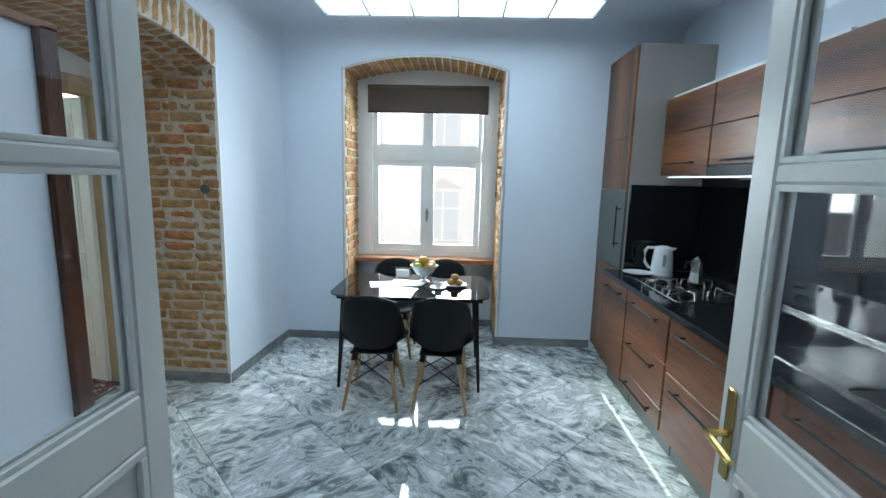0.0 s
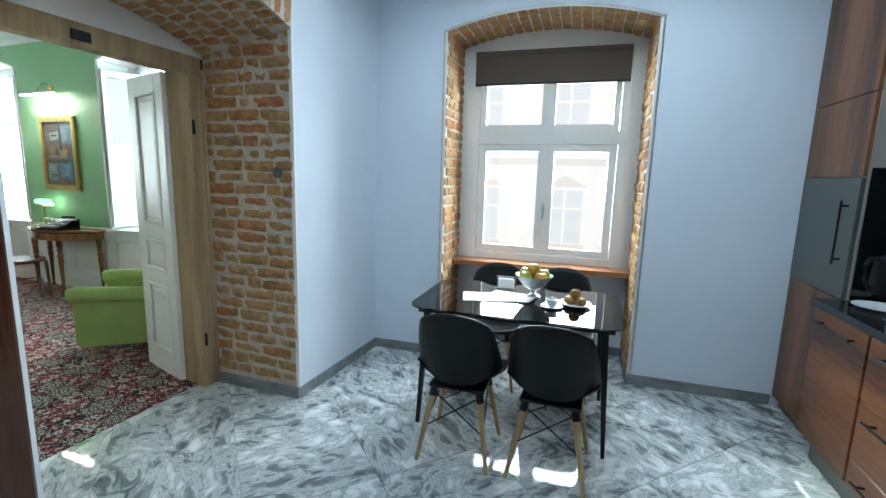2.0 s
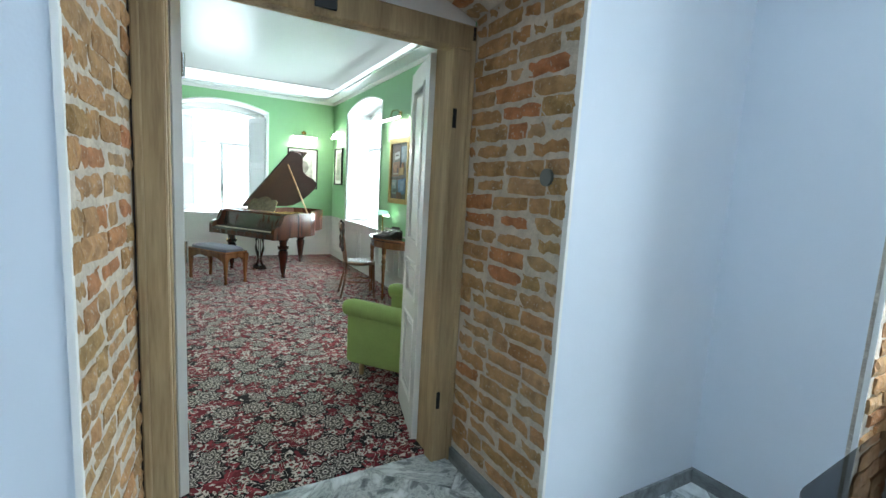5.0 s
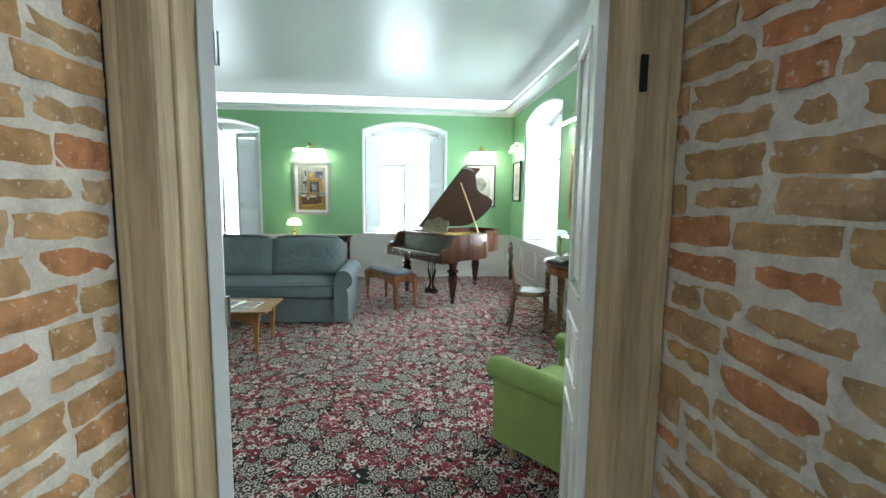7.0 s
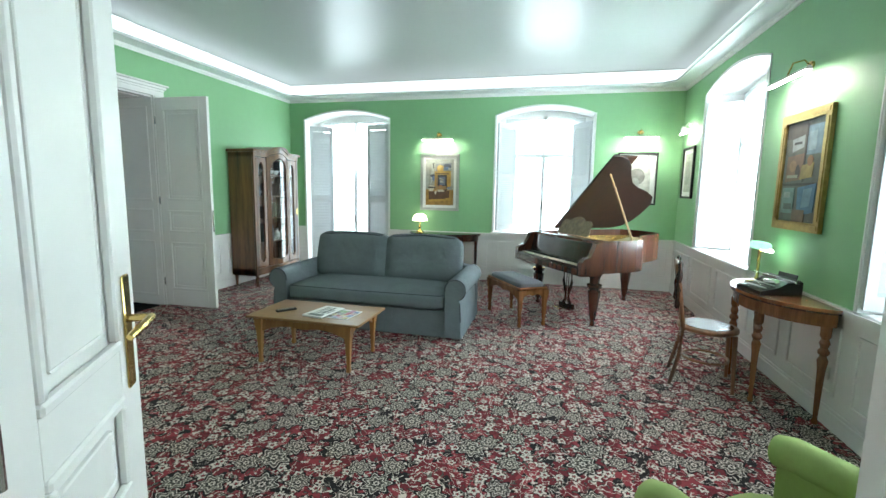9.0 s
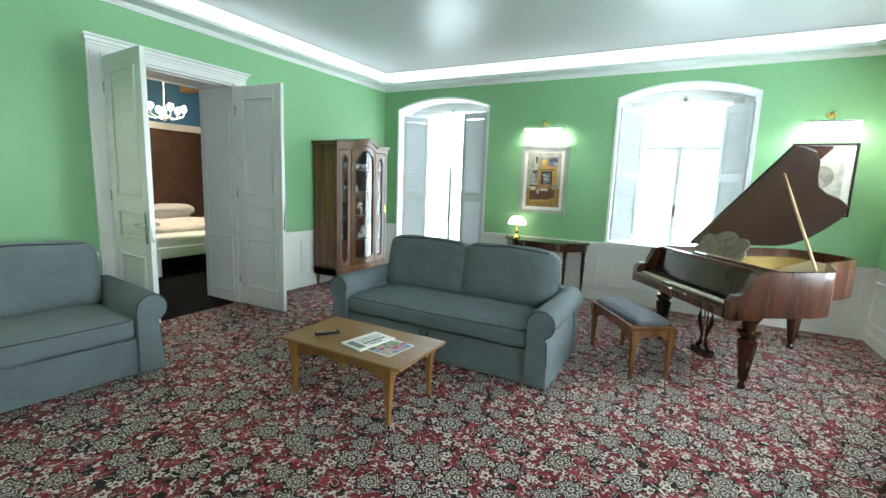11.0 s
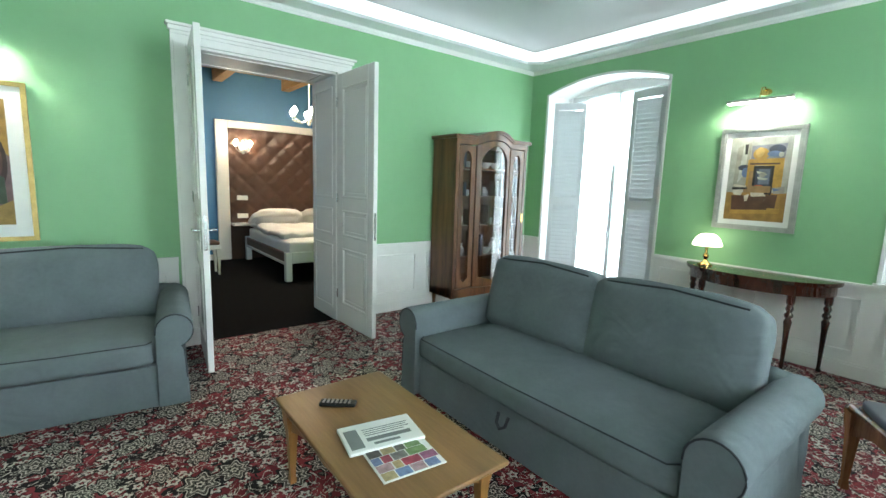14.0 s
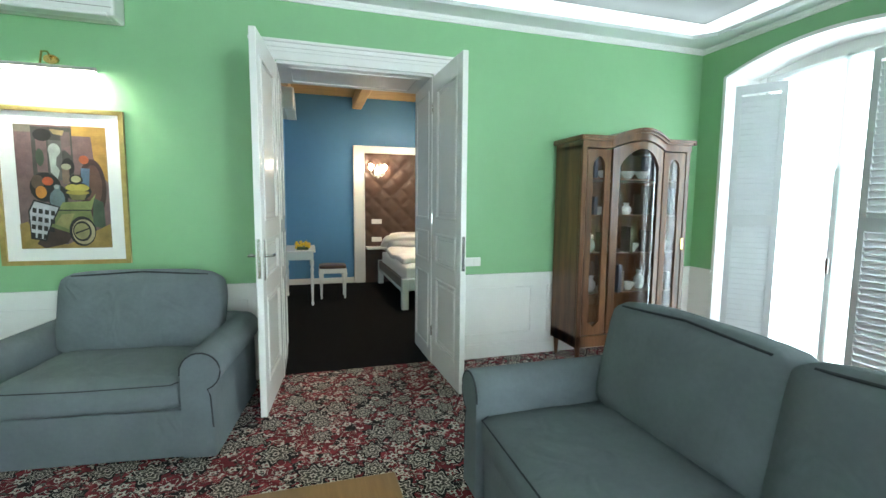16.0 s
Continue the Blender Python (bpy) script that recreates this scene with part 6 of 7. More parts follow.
# ---- kitchen: ceiling light panel ----
CP = thing("ceiling_light_panel", KITCHEN @ pose(0.55, -2.55, 2.905), "large luminous ceiling panel divided into squares", "ceiling light")
part("diffuser", box(0.02, 2.13, 0.02, 2.12, 0.012, 0.02), PANEL, CP)
bm = bmesh.new()
for i in range(7):
    x = i * 2.15 / 6
    box(x - 0.008, x + 0.008, 0, 2.14, 0, 0.02, bm=bm)
    y = i * 2.14 / 6
    box(0, 2.15, y - 0.008, y + 0.008, 0, 0.0195, bm=bm)
part("grid", bm, CHROME, CP)
part("surround", frame_band(-0.03, 2.18, -0.03, 2.17, 0.03, -0.004, 0.07), KWALL, CP)

# ---- kitchen: cabinets ----
KC = KITCHEN
def kbox(u0, u1, v0, v1, z0, z1, bev=0.002, bm=None): return box(u0, u1, min(v0, v1), max(v0, v1), z0, z1, bev, bm)


def bar_handle(p, q, parent, out=(-1, 0, 0)):
    p, q, o = Vector(p), Vector(q), Vector(out)
    bm = tube([p + o * 0.034, q + o * 0.034], 0.006, 8)
    rod(p + (q - p) * 0.08, p + (q - p) * 0.08 + o * 0.034, 0.006, bm=bm)
    rod(p + (q - p) * 0.92, p + (q - p) * 0.92 + o * 0.034, 0.006, bm=bm)
    return part("handle", bm, BLACKMT, parent, "black bar handle", True)


tc = thing("tall_cabinet", KC, "tall walnut and taupe cabinet with a built-in dark oven front", "cabinet")
part("body", kbox(3.02, 3.595, -0.63, -0.004, 0.09, 2.66), TAUPE, tc, "taupe laminate side")
part("plinth", kbox(3.05, 3.59, -0.62, -0.004, 0.0, 0.09), ANTHR, tc)
part("top_door", kbox(3.0, 3.02, -0.628, -0.006, 1.975, 2.655), WALNUTV, tc)
part("middle_door", kbox(3.0, 3.02, -0.628, -0.006, 1.555, 1.970), WALNUTV, tc)
g = part("oven_front", kbox(2.998, 3.02, -0.628, -0.006, 0.915, 1.550), ANTHR, tc, "anthracite appliance front")
bar_handle((2.998, -0.55, 1.09), (2.998, -0.55, 1.43), g)
part("side_panel", kbox(3.03, 3.58, -0.640, -0.632, 0.916, 1.60), BLACKGL, tc, "black glass splash panel")
part("bottom_door", kbox(3.0, 3.02, -0.628, -0.006, 0.075, 0.910), WALNUTV, tc)

units = (("door", -0.635, -1.115), ("three", -1.125, -1.765), ("two", -1.775, -2.60), ("two", -2.61, -3.30), ("door", -3.31, -3.93))
for kind, v0, v1 in units:
    bc = thing("base_cabinet", KC, "walnut base cabinet with black bar handles", "cabinet", "kitchen base cabinets")
    part("body", kbox(2.915, 3.59, v0, v1, 0.16, 0.875), TAUPE, bc)
    part("plinth", kbox(2.97, 3.58, v0, v1, 0.0, 0.16), ANTHR, bc)
    rows = {"door": ((0.165, 0.865),), "three": ((0.165, 0.295), (0.30, 0.575), (0.58, 0.865)), "two": ((0.165, 0.545), (0.55, 0.865))}[kind]
    for z0, z1 in rows:
        f = part("door" if kind == "door" else "drawer_front", kbox(2.89, 2.913, v0 - 0.003, v1 + 0.003, z0, z1, 0.003), WALNUT, bc)
        m, w = (v0 + v1) / 2, abs(v1 - v0) * 0.34
        bar_handle((2.89, m + w, z1 - 0.06), (2.89, m - w, z1 - 0.06), f)
pl = thing("plinth_light", KC, "cool light strip under the base cabinets", "light strip")
part("strip", kbox(2.925, 2.94, -0.65, -3.9, 0.150, 0.158, 0), glow("plinth_led", (0.8, 1.0, 0.9), 9), pl)
ctop = thing("worktop", KC, "black polished granite worktop", "worktop")
part("slab", kbox(2.865, 3.595, -0.635, -3.94, 0.876, 0.915, 0.004), GRANITE, ctop)
part("upstand", kbox(3.575, 3.59, -0.635, -3.94, 0.915, 0.935), CHROME, ctop)
tagged(part("splashback", box(3.582, 3.598, -3.94, -0.635, 0.936, 1.66), BLACKGL), "glossy black glass splashback", "splashback", kind="structure").matrix_world = KC
for k, (v0, v1) in enumerate(((-0.64, -1.30), (-1.31, -2.05), (-2.06, -2.80), (-2.81, -3.9))):
    uc = thing("wall_cabinet", KC, "walnut wall cabinet with black handles", "cabinet", "kitchen wall cabinets")
    part("body", kbox(3.27, 3.595, v0, v1, 1.675, 2.245), TAUPE, uc)
    part("upper_flap", kbox(3.25, 3.269, v0 - 0.002, v1 + 0.002, 1.985, 2.245, 0.002), WALNUT, uc)
    f = part("lower_flap", kbox(3.25, 3.269, v0 - 0.002, v1 + 0.002, 1.675 + (0.06 if k == 1 else 0), 1.98, 0.002), WALNUT, uc)
    m = (v0 + v1) / 2
    bar_handle((3.25, m + 0.18, 1.76), (3.25, m - 0.18, 1.76), f)
    if k == 1:
        part("extractor_hood", kbox(3.245, 3.58, v0, v1, 1.668, 1.73), BLACKMT, uc, "black extractor hood")
ul = thing("worktop_light", KC, "cool light strip under the wall cabinets", "light strip")
part("strip", kbox(3.30, 3.32, -0.66, -3.88, 1.660, 1.667, 0), LED, ul)
bx = thing("white_duct_cover", KC, "white boxed duct above the wall cabinets", "duct")
part("cover", kbox(3.30, 3.595, -0.635, -2.2, 2.25, 2.28), WHITEM, bx)

# hob
hb = thing("gas_hob", KC @ pose(3.23, -1.32, 0.915), "steel gas hob with four burners set in the worktop", "hob")
part("tray", box(-0.25, 0.25, -0.32, 0.32, 0, 0.008, 0.003), CHROME, hb)
for x, y, r in ((-0.12, -0.17, 0.045), (-0.12, 0.17, 0.04), (0.12, -0.17, 0.04), (0.12, 0.17, 0.05)):
    b = part("burner", lathe([(r, 0.008), (r, 0.02), (r * 0.75, 0.021), (r * 0.75, 0.03), (r * 0.6, 0.033)], 18, Matrix.Translation((x, y, 0))), BLACKMT, hb, smooth=True)
    gr = bmesh.new()
    for a in range(4):
        c, s = math.cos(a * math.pi / 2), math.sin(a * math.pi / 2)
        tube([(x + c * 0.03, y + s * 0.03, 0.042), (x + c * 0.10, y + s * 0.10, 0.042), (x + c * 0.11, y + s * 0.11, 0.008)], 0.005, 6, gr)
    part("pan_support", gr, CHROME, b)
for i in range(5):
    part("knob", lathe([(0.018, 0.008), (0.016, 0.03)], 14, Matrix.Translation((-0.215, -0.22 + i * 0.11, 0))), BLACKMT, hb, smooth=True)
sn = thing("sink", KC @ pose(3.24, -2.75, 0.915), "steel sink with a drainer set in the worktop", "sink")
part("rim", frame_band(-0.24, 0.24, -0.42, 0.42, 0.03, 0, 0.006), CHROME, sn)
part("bowl", box(-0.20, 0.20, -0.38, 0.0, 0.001, 0.004), material("sink_steel", (0.25, 0.25, 0.25), 0.3, 1.0), sn)
part("drainer", box(-0.20, 0.20, 0.02, 0.38, 0.001, 0.004), CHROME, sn)
tp = tube([(0.20, 0.0, 0.0), (0.20, 0.0, 0.22), (0.17, 0.0, 0.28), (0.10, 0.0, 0.29), (0.05, 0.0, 0.25)], 0.013, 10)
part("tap", tp, CHROME, sn, smooth=True)

# kettle, moka pot, plate
WHPL = material("white_plastic", (0.74, 0.76, 0.78), 0.25, vary=0.03)
kt = thing("electric_kettle", KC @ pose(3.26, -0.80, 0.916, 0, 0, -15) @ Matrix.Scale(0.92, 4), "white electric kettle on the worktop", "kettle")
part("base", lathe([(0.088, 0), (0.088, 0.018), (0.07, 0.022)], 24), WHPL, kt)
part("jug", lathe([(0.082, 0.022), (0.086, 0.05), (0.078, 0.16), (0.068, 0.225), (0.064, 0.232), (0.03, 0.245)], 28), WHPL, kt, smooth=True)
part("handle", tube([(-0.055, 0, 0.225), (-0.12, 0, 0.225), (-0.14, 0, 0.19), (-0.135, 0, 0.10), (-0.10, 0, 0.055), (-0.075, 0, 0.055)], 0.013, 10), WHPL, kt, smooth=True)
part("spout", prism([(0.05, 0.20), (0.10, 0.232), (0.05, 0.232)], lambda p, d, z: Vector((p, d, z)), -0.025, 0.025), WHPL, kt)
part("water_window", box(-0.012, 0.012, -0.089, -0.078, 0.08, 0.18, 0.004), material("grey_window", (0.3, 0.35, 0.42), 0.2), kt)
mk = thing("moka_pot", KC @ pose(3.30, -1.22, 0.957), "small steel moka pot on the hob", "coffee pot")
part("pot", lathe([(0.042, 0), (0.034, 0.065), (0.036, 0.07), (0.036, 0.078), (0.032, 0.08), (0.044, 0.14), (0.02, 0.155), (0.008, 0.17)], 8), CHROME, mk)
part("handle", tube([(-0.035, 0, 0.135), (-0.07, 0, 0.135), (-0.075, 0, 0.09)], 0.007), BLACKPL, mk)
pt = thing("plate_with_cutlery", KC @ pose(3.08, -0.80, 0.916), "white patterned tray with cutlery on the worktop", "tray")
part("plate", lathe([(0.05, 0), (0.07, 0.004), (0.11, 0.014), (0.112, 0.016), (0.07, 0.008)], 24), WHPL, pt, smooth=True)

# ---- kitchen: table and chairs ----
SMOKE = glass_mat("smoked_black_glass", (0.16, 0.17, 0.18), 0.03, 0.10)
dt = thing("dining_table", KC @ pose(1.325, -0.70, 0), "dining table with a smoked black glass top", "table")
def rounded(hx, hy, r, n=6):
    pts = []
    for cx, cy, a in ((hx - r, hy - r, 0), (-hx + r, hy - r, 90), (-hx + r, -hy + r, 180), (hx - r, -hy + r, 270)):
        pts += [(cx + r * math.cos(radians(a + 90 * i / n)), cy + r * math.sin(radians(a + 90 * i / n))) for i in range(n + 1)]
    return pts
part("tabletop", prism(rounded(0.605, 0.40, 0.12), flat_fn, 0.738, 0.748), SMOKE, dt, "smoked glass top with rounded corners")
bm = frame_band(-0.55, 0.55, -0.33, 0.33, 0.03, 0.70, 0.736)
part("apron_frame", bm, BLACKPL, dt)
for x in (-1, 1):
    for y in (-1, 1):
        part("leg", rod((x * 0.54, y * 0.34, 0), (x * 0.50, y * 0.30, 0.70), 0.014, 0.028, 4), BLACKPL, dt)


def shell_chair(m):
    """Moulded shell on four dowel legs; faces +y."""
    c = thing("shell_chair", m, "black moulded shell chair on beech dowel legs", "chair", "chairs round the table")
    bm = bmesh.new()
    nu, nv = 14, 20
    grid = []
    for j in range(nv + 1):
        t = j / nv
        row = []
        if t < 0.5:
            f = t / 0.5
            yc, zc, w = 0.22 - 0.38 * f, 0.455 - 0.035 * math.sin(f * math.pi * 0.9) + 0.0, 0.215 + 0.018 * math.sin(f * math.pi)
            curl = 0.030 + 0.075 * f
        else:
            f = (t - 0.5) / 0.5
            yc, zc, w = -0.16 - 0.055 * math.sin(f * 1.35) - 0.045 * f, 0.445 + 0.40 * f, 0.225 - 0.055 * f ** 1.5
            curl = 0.105 * (1 - f) ** 0.8
        for i in range(nu + 1):
            u = 2 * i / nu - 1
            e = abs(u) ** 2.4
            if t < 0.5:
                row.append((u * w, yc + 0.0, zc + curl * e - (0.02 * (1 - t / 0.12) if t < 0.12 else 0)))
            else:
                row.append((u * w, yc + (0.05 + 0.06 * (1 - f)) * e, zc + curl * e * 0.75 - 0.05 * e * f ** 4))
        grid.append([bm.verts.new(p) for p in row])
    for a, b in zip(grid, grid[1:]):
        for i in range(nu):
            bm.faces.new((a[i], a[i + 1], b[i + 1], b[i]))
    s = part("shell", bm, BLACKPL, c, "glossy black moulded shell", True)
    so = s.modifiers.new("thick", "SOLIDIFY")
    so.thickness, so.offset = 0.007, 0
    part("seat_mount", box(-0.15, 0.15, -0.13, 0.13, 0.395, 0.410, 0.004), BLACKMT, c)
    tops = {}
    for x in (-1, 1):
        for y in (-1, 1):
            p, q = Vector((x * 0.19, y * 0.19, 0)), Vector((x * 0.12, y * 0.105, 0.40))
            tops[x, y] = (p, q)
            lg = part("leg", rod(p, q, 0.011, 0.018), BEECH, c, smooth=True)
            part("leg_bracket", rod(p.lerp(q, 0.86), q, 0.021, 0.02), BLACKMT, lg)
    for a, b in (((-1, -1), (1, -1)), ((-1, 1), (1, 1)), ((-1, -1), (-1, 1)), ((1, -1), (1, 1))):
        for f, g in ((0.45, 0.92), (0.92, 0.45)):
            part("wire_brace", rod(tops[a][0].lerp(tops[a][1], f), tops[b][0].lerp(tops[b][1], g), 0.004, seg=6), BLACKMT, c)
    return c


ch = shell_chair(KC @ pose(1.10, -1.20, 0, 0, 0, 0))
copy_thing(ch, KC @ pose(1.585, -1.20, 0, 0, 0, -3))
copy_thing(ch, KC @ pose(1.09, -0.27, 0, 0, 0, 180))
copy_thing(ch, KC @ pose(1.575, -0.27, 0, 0, 0, 183))

# on the table
TZ = 0.749
bw = thing("fruit_bowl", KC @ pose(1.40, -0.60, TZ), "cut-glass fruit bowl on a foot", "bowl")
part("bowl", lathe([(0.05, 0), (0.045, 0.01), (0.015, 0.025), (0.02, 0.05), (0.07, 0.075), (0.105, 0.125), (0.12, 0.145), (0.112, 0.143), (0.065, 0.085), (0.02, 0.06)], 22), material("cut_glass", (0.60, 0.62, 0.62), 0.12, 0.3, vary=0.4, scale=30), bw)
FR = [material("fruit_skin", c, 0.4, vary=0.3, scale=12) for c in ((0.42, 0.40, 0.06), (0.60, 0.30, 0.04), (0.35, 0.42, 0.08))]
for k, (x, y, z) in enumerate(((-0.05, -0.03, 0.135), (0.045, -0.04, 0.135), (0.0, 0.05, 0.135), (0.055, 0.03, 0.145), (-0.005, -0.005, 0.185), (-0.055, 0.035, 0.15))):
    fr = thing("apple" if k % 3 != 1 else "orange", KC @ pose(1.40 + x, -0.60 + y, TZ + z), "yellow-green apple in the fruit bowl" if k % 3 != 1 else "ripe orange in the fruit bowl", "fruit")
    part("flesh", lathe([(0.012, -0.033), (0.03, -0.026), (0.04, -0.005), (0.039, 0.012), (0.028, 0.03), (0.01, 0.033), (0.004, 0.026)], 14), FR[k % 3], fr, smooth=True)
pl2 = thing("pastry_plate", KC @ pose(1.66, -0.70, TZ), "white plate with golden pastries", "plate")
part("plate", lathe([(0.05, 0), (0.06, 0.004), (0.075, 0.015), (0.097, 0.017), (0.06, 0.007)], 26), WHPL, pl2, smooth=True)
CRUST = material("golden_crust", (0.40, 0.20, 0.05), 0.6, vary=0.5, scale=20, bump=0.5, bump_scale=60)
for x, y, z, r in ((-0.03, 0.0, 0.03, 0.036), (0.035, -0.015, 0.028, 0.034), (0.0, 0.035, 0.03, 0.034), (0.0, 0.0, 0.072, 0.034)):
    b = thing("pastry", KC @ pose(1.66 + x, -0.70 + y, TZ + z), "golden bread roll on the plate", "pastry")
    part("crust", lathe([(r * 0.5, -0.022), (r * 0.95, -0.01), (r, 0.005), (r * 0.7, 0.022), (r * 0.2, 0.028)], 14), CRUST, b, smooth=True)
cp = thing("coffee_cup", KC @ pose(1.53, -0.80, TZ), "white cup of black coffee on a saucer", "cup")
part("saucer", lathe([(0.03, 0), (0.04, 0.003), (0.065, 0.012), (0.04, 0.006)], 22), WHPL, cp, smooth=True)
part("cup", lathe([(0.02, 0.006), (0.03, 0.03), (0.035, 0.052), (0.032, 0.052), (0.026, 0.03)], 20), WHPL, cp, smooth=True)
part("coffee", lathe([(0.031, 0.044), (0.031, 0.046)], 18), BLACKPL, cp)
for k, (x, y, r) in enumerate(((1.12, -0.72, 14), (1.27, -0.66, -12))):
    pp = thing("paper_sheet", KC @ pose(x, y, TZ + 0.0005 + 0.001 * k, 0, 0, r), "white sheet of paper on the glass table", "paper")
    bm = bmesh.new()
    bmesh.ops.create_grid(bm, x_segments=8, y_segments=8, size=0.5)
    for v in bm.verts:
        v.co = Vector((v.co.x * 0.30, v.co.y * 0.21, 0.002 + 0.010 * (v.co.x + 0.5) ** 4 * (1 if k else 0.4)))
    bmesh.ops.solidify(bm, geom=bm.faces[:], thickness=0.001)
    part("sheet", bm, PAPER, pp, smooth=True)
nh = thing("napkin_holder", KC @ pose(1.20, -0.45, TZ), "small clear napkin holder", "napkin holder")
part("holder", box(-0.07, 0.07, -0.025, 0.025, 0, 0.085, 0.006), GLASS, nh, "clear moulded glass")
part("napkins", box(-0.055, 0.055, -0.012, 0.012, 0.006, 0.07, 0.004), PAPER, nh)

# ---- kitchen: glazed doors ----
def glazed_leaf(name, hinge, angle, flip):
    d = tagged(new(name), "open white door glazed above a panelled base", "door", kind="structure")
    d.matrix_world = KC @ pose(hinge[0], hinge[1], 0.012, 0, 0, angle)
    W, H, t = 0.72, 2.42, 0.021
    bm = bmesh.new()
    for a, b in ((0, 0.085), (W - 0.085, W)):
        box(a, b, -t, t, 0, H, 0.006, bm)
    for a, b in ((0, 0.22), (0.96, 1.09), (1.60, 1.64), (2.28, H)):
        box(0.085, W - 0.085, -t, t, a, b, 0.006, bm)
    part("door_frame", bm, WHITE, d)
    part("panel", box(0.085, W - 0.085, -0.008, 0.008, 0.22, 0.96), WHITE, d)
    mo = bmesh.new()
    for s in (-1, 1):
        y0, y1 = sorted((s * 0.008, s * 0.024))
        for r in ((0.085, W - 0.085, 0.22, 0.245), (0.085, W - 0.085, 0.935, 0.96), (0.085, 0.11, 0.245, 0.935), (W - 0.11, W - 0.085, 0.245, 0.935)):
            box(r[0], r[1], y0, y1, r[2], r[3], 0.004, mo)
        for z0, z1 in ((1.09, 1.60), (1.64, 2.28)):
            for r in ((0.085, W - 0.085, z0, z0 + 0.014), (0.085, W - 0.085, z1 - 0.014, z1), (0.085, 0.10, z0, z1), (W - 0.10, W - 0.085, z0, z1)):
                y0, y1 = sorted((s * 0.006, s * 0.018))
                box(r[0], r[1], y0, y1, r[2], r[3], 0.002, mo)
    part("moulding", mo, WHITE, d)
    for z0, z1 in ((1.09, 1.60), (1.64, 2.28)):
        part("pane", box(0.087, W - 0.087, -0.002, 0.002, z0, z1), GLASS, d)
    if flip:
        for s in (-1, 1):
            h = bmesh.new()
            y0, y1 = sorted((s * t, s * (t + 0.006)))
            box(W - 0.065, W - 0.03, y0, y1, 0.92, 1.14, 0.004, h)
            tube([(W - 0.047, s * t, 1.03), (W - 0.047, s * (t + 0.05), 1.03), (W - 0.10, s * (t + 0.055), 1.032), (W - 0.15, s * (t + 0.05), 1.02)], 0.009, bm=h)
            part("door_handle", h, BRASS, d, "brass lever handle", True)
    return d


glazed_leaf("door_glazed_left", (0.915, -3.95), 88, False)
glazed_leaf("door_glazed_right", (2.305, -3.95), 87.5, True)
gc = bmesh.new()
for r in ((0.82, 0.885, 0, 2.52), (2.335, 2.40, 0, 2.52), (0.885, 2.335, 2.445, 2.52)):
    prism([(r[0], r[2]), (r[1], r[2]), (r[1], r[3]), (r[0], r[3])], lambda a, d, z: KC @ Vector((a, -3.98 + d, z)), 0, 0.02, gc)
tagged(part("trim_glazed_door", gc, WHITE), "white casing round the glazed doors", "trim", kind="structure")

# wardrobe beside the doorway
wd = thing("wardrobe_panel", pose(0, 0, 0), "tall dark glossy wooden wardrobe beside the doorway", "wardrobe")
part("body", box(-0.275, 0.17, 2.42, 3.30, 0.0, 2.05, 0.004), KWALL, wd, "pale side and doors")
part("corner_post", box(0.13, 0.19, 3.26, 3.335, 0.0, 2.07, 0.008), MAHOG, wd, "dark brown wooden corner post")
part("top", box(-0.28, 0.19, 2.40, 3.335, 2.05, 2.08, 0.004), CHERRY, wd)

# ---- bedroom ----
qp = thing("quilted_headboard", pose(0, 0, 0), "dark brown diamond-quilted wall panel behind the bed", "headboard")
part("frame", box(-5.15, -4.95, -4.48, -4.42, 0, 2.43, 0.01), WHITE, qp, "white moulded frame")
part("frame_head", box(-8.0, -5.15, -4.48, -4.42, 2.30, 2.43, 0.01), WHITE, qp, "white moulded frame")
QUILT = material("brown_leather", (0.075, 0.035, 0.022), 0.4, vary=0.2, scale=8)
qb = bmesh.new()
nx, nz, x0q, x1q, z0q, z1q = 96, 72, -8.0, -5.15, 0.62, 2.30
gq = []
for i in range(nx + 1):
    col = []
    for j in range(nz + 1):
        x, z = x0q + (x1q - x0q) * i / nx, z0q + (z1q - z0q) * j / nz
        p, q = (x + z) / 0.34, (x - z) / 0.34
        d = min(abs(p - round(p)), abs(q - round(q)))
        col.append(qb.verts.new((x, -4.44 + 0.034 * min(1, d / 0.30) ** 0.45, z)))
    gq.append(col)
for i in range(nx):
    for j in range(nz):
        qb.faces.new((gq[i][j], gq[i + 1][j], gq[i + 1][j + 1], gq[i][j + 1]))
part("quilting", qb, QUILT, qp, smooth=True)
part("lower_panel", box(-8.0, -5.15, -4.47, -4.42, 0.0, 0.62), QUILT, qp)
bd = thing("double_bed", pose(-6.28, -2.15, 0), "white framed double bed with rumpled white bedding", "bed")
BEDW = material("white_linen", (0.74, 0.72, 0.70), 0.85, vary=0.05, scale=4)
for s in (-1, 1):
    part("side_rail", box(min(s * 0.92, s * 0.87), max(s * 0.92, s * 0.87), -2.2, 0, 0.235, 0.275, 0.006), WHITE, bd)
    part("side_panel", box(min(s * 0.912, s * 0.87), max(s * 0.912, s * 0.87), -2.12, -0.09, 0.276, 0.41, 0.008), QUILT, bd, "dark brown upholstered side")
    for y in (-0.045, -2.15):
        part("leg", box(min(s * 0.92, s * 0.83), max(s * 0.92, s * 0.83), y - 0.045, y + 0.045, 0, 0.42, 0.006), WHITE, bd)
part("foot_rail", box(-0.83, 0.83, -0.06, 0.0, 0.26, 0.42, 0.006), WHITE, bd)
part("mattress", cushion(-0.86, 0.86, -2.2, -0.05, 0.34, 0.58, 0.06, 0.01), BEDW, bd, smooth=True)
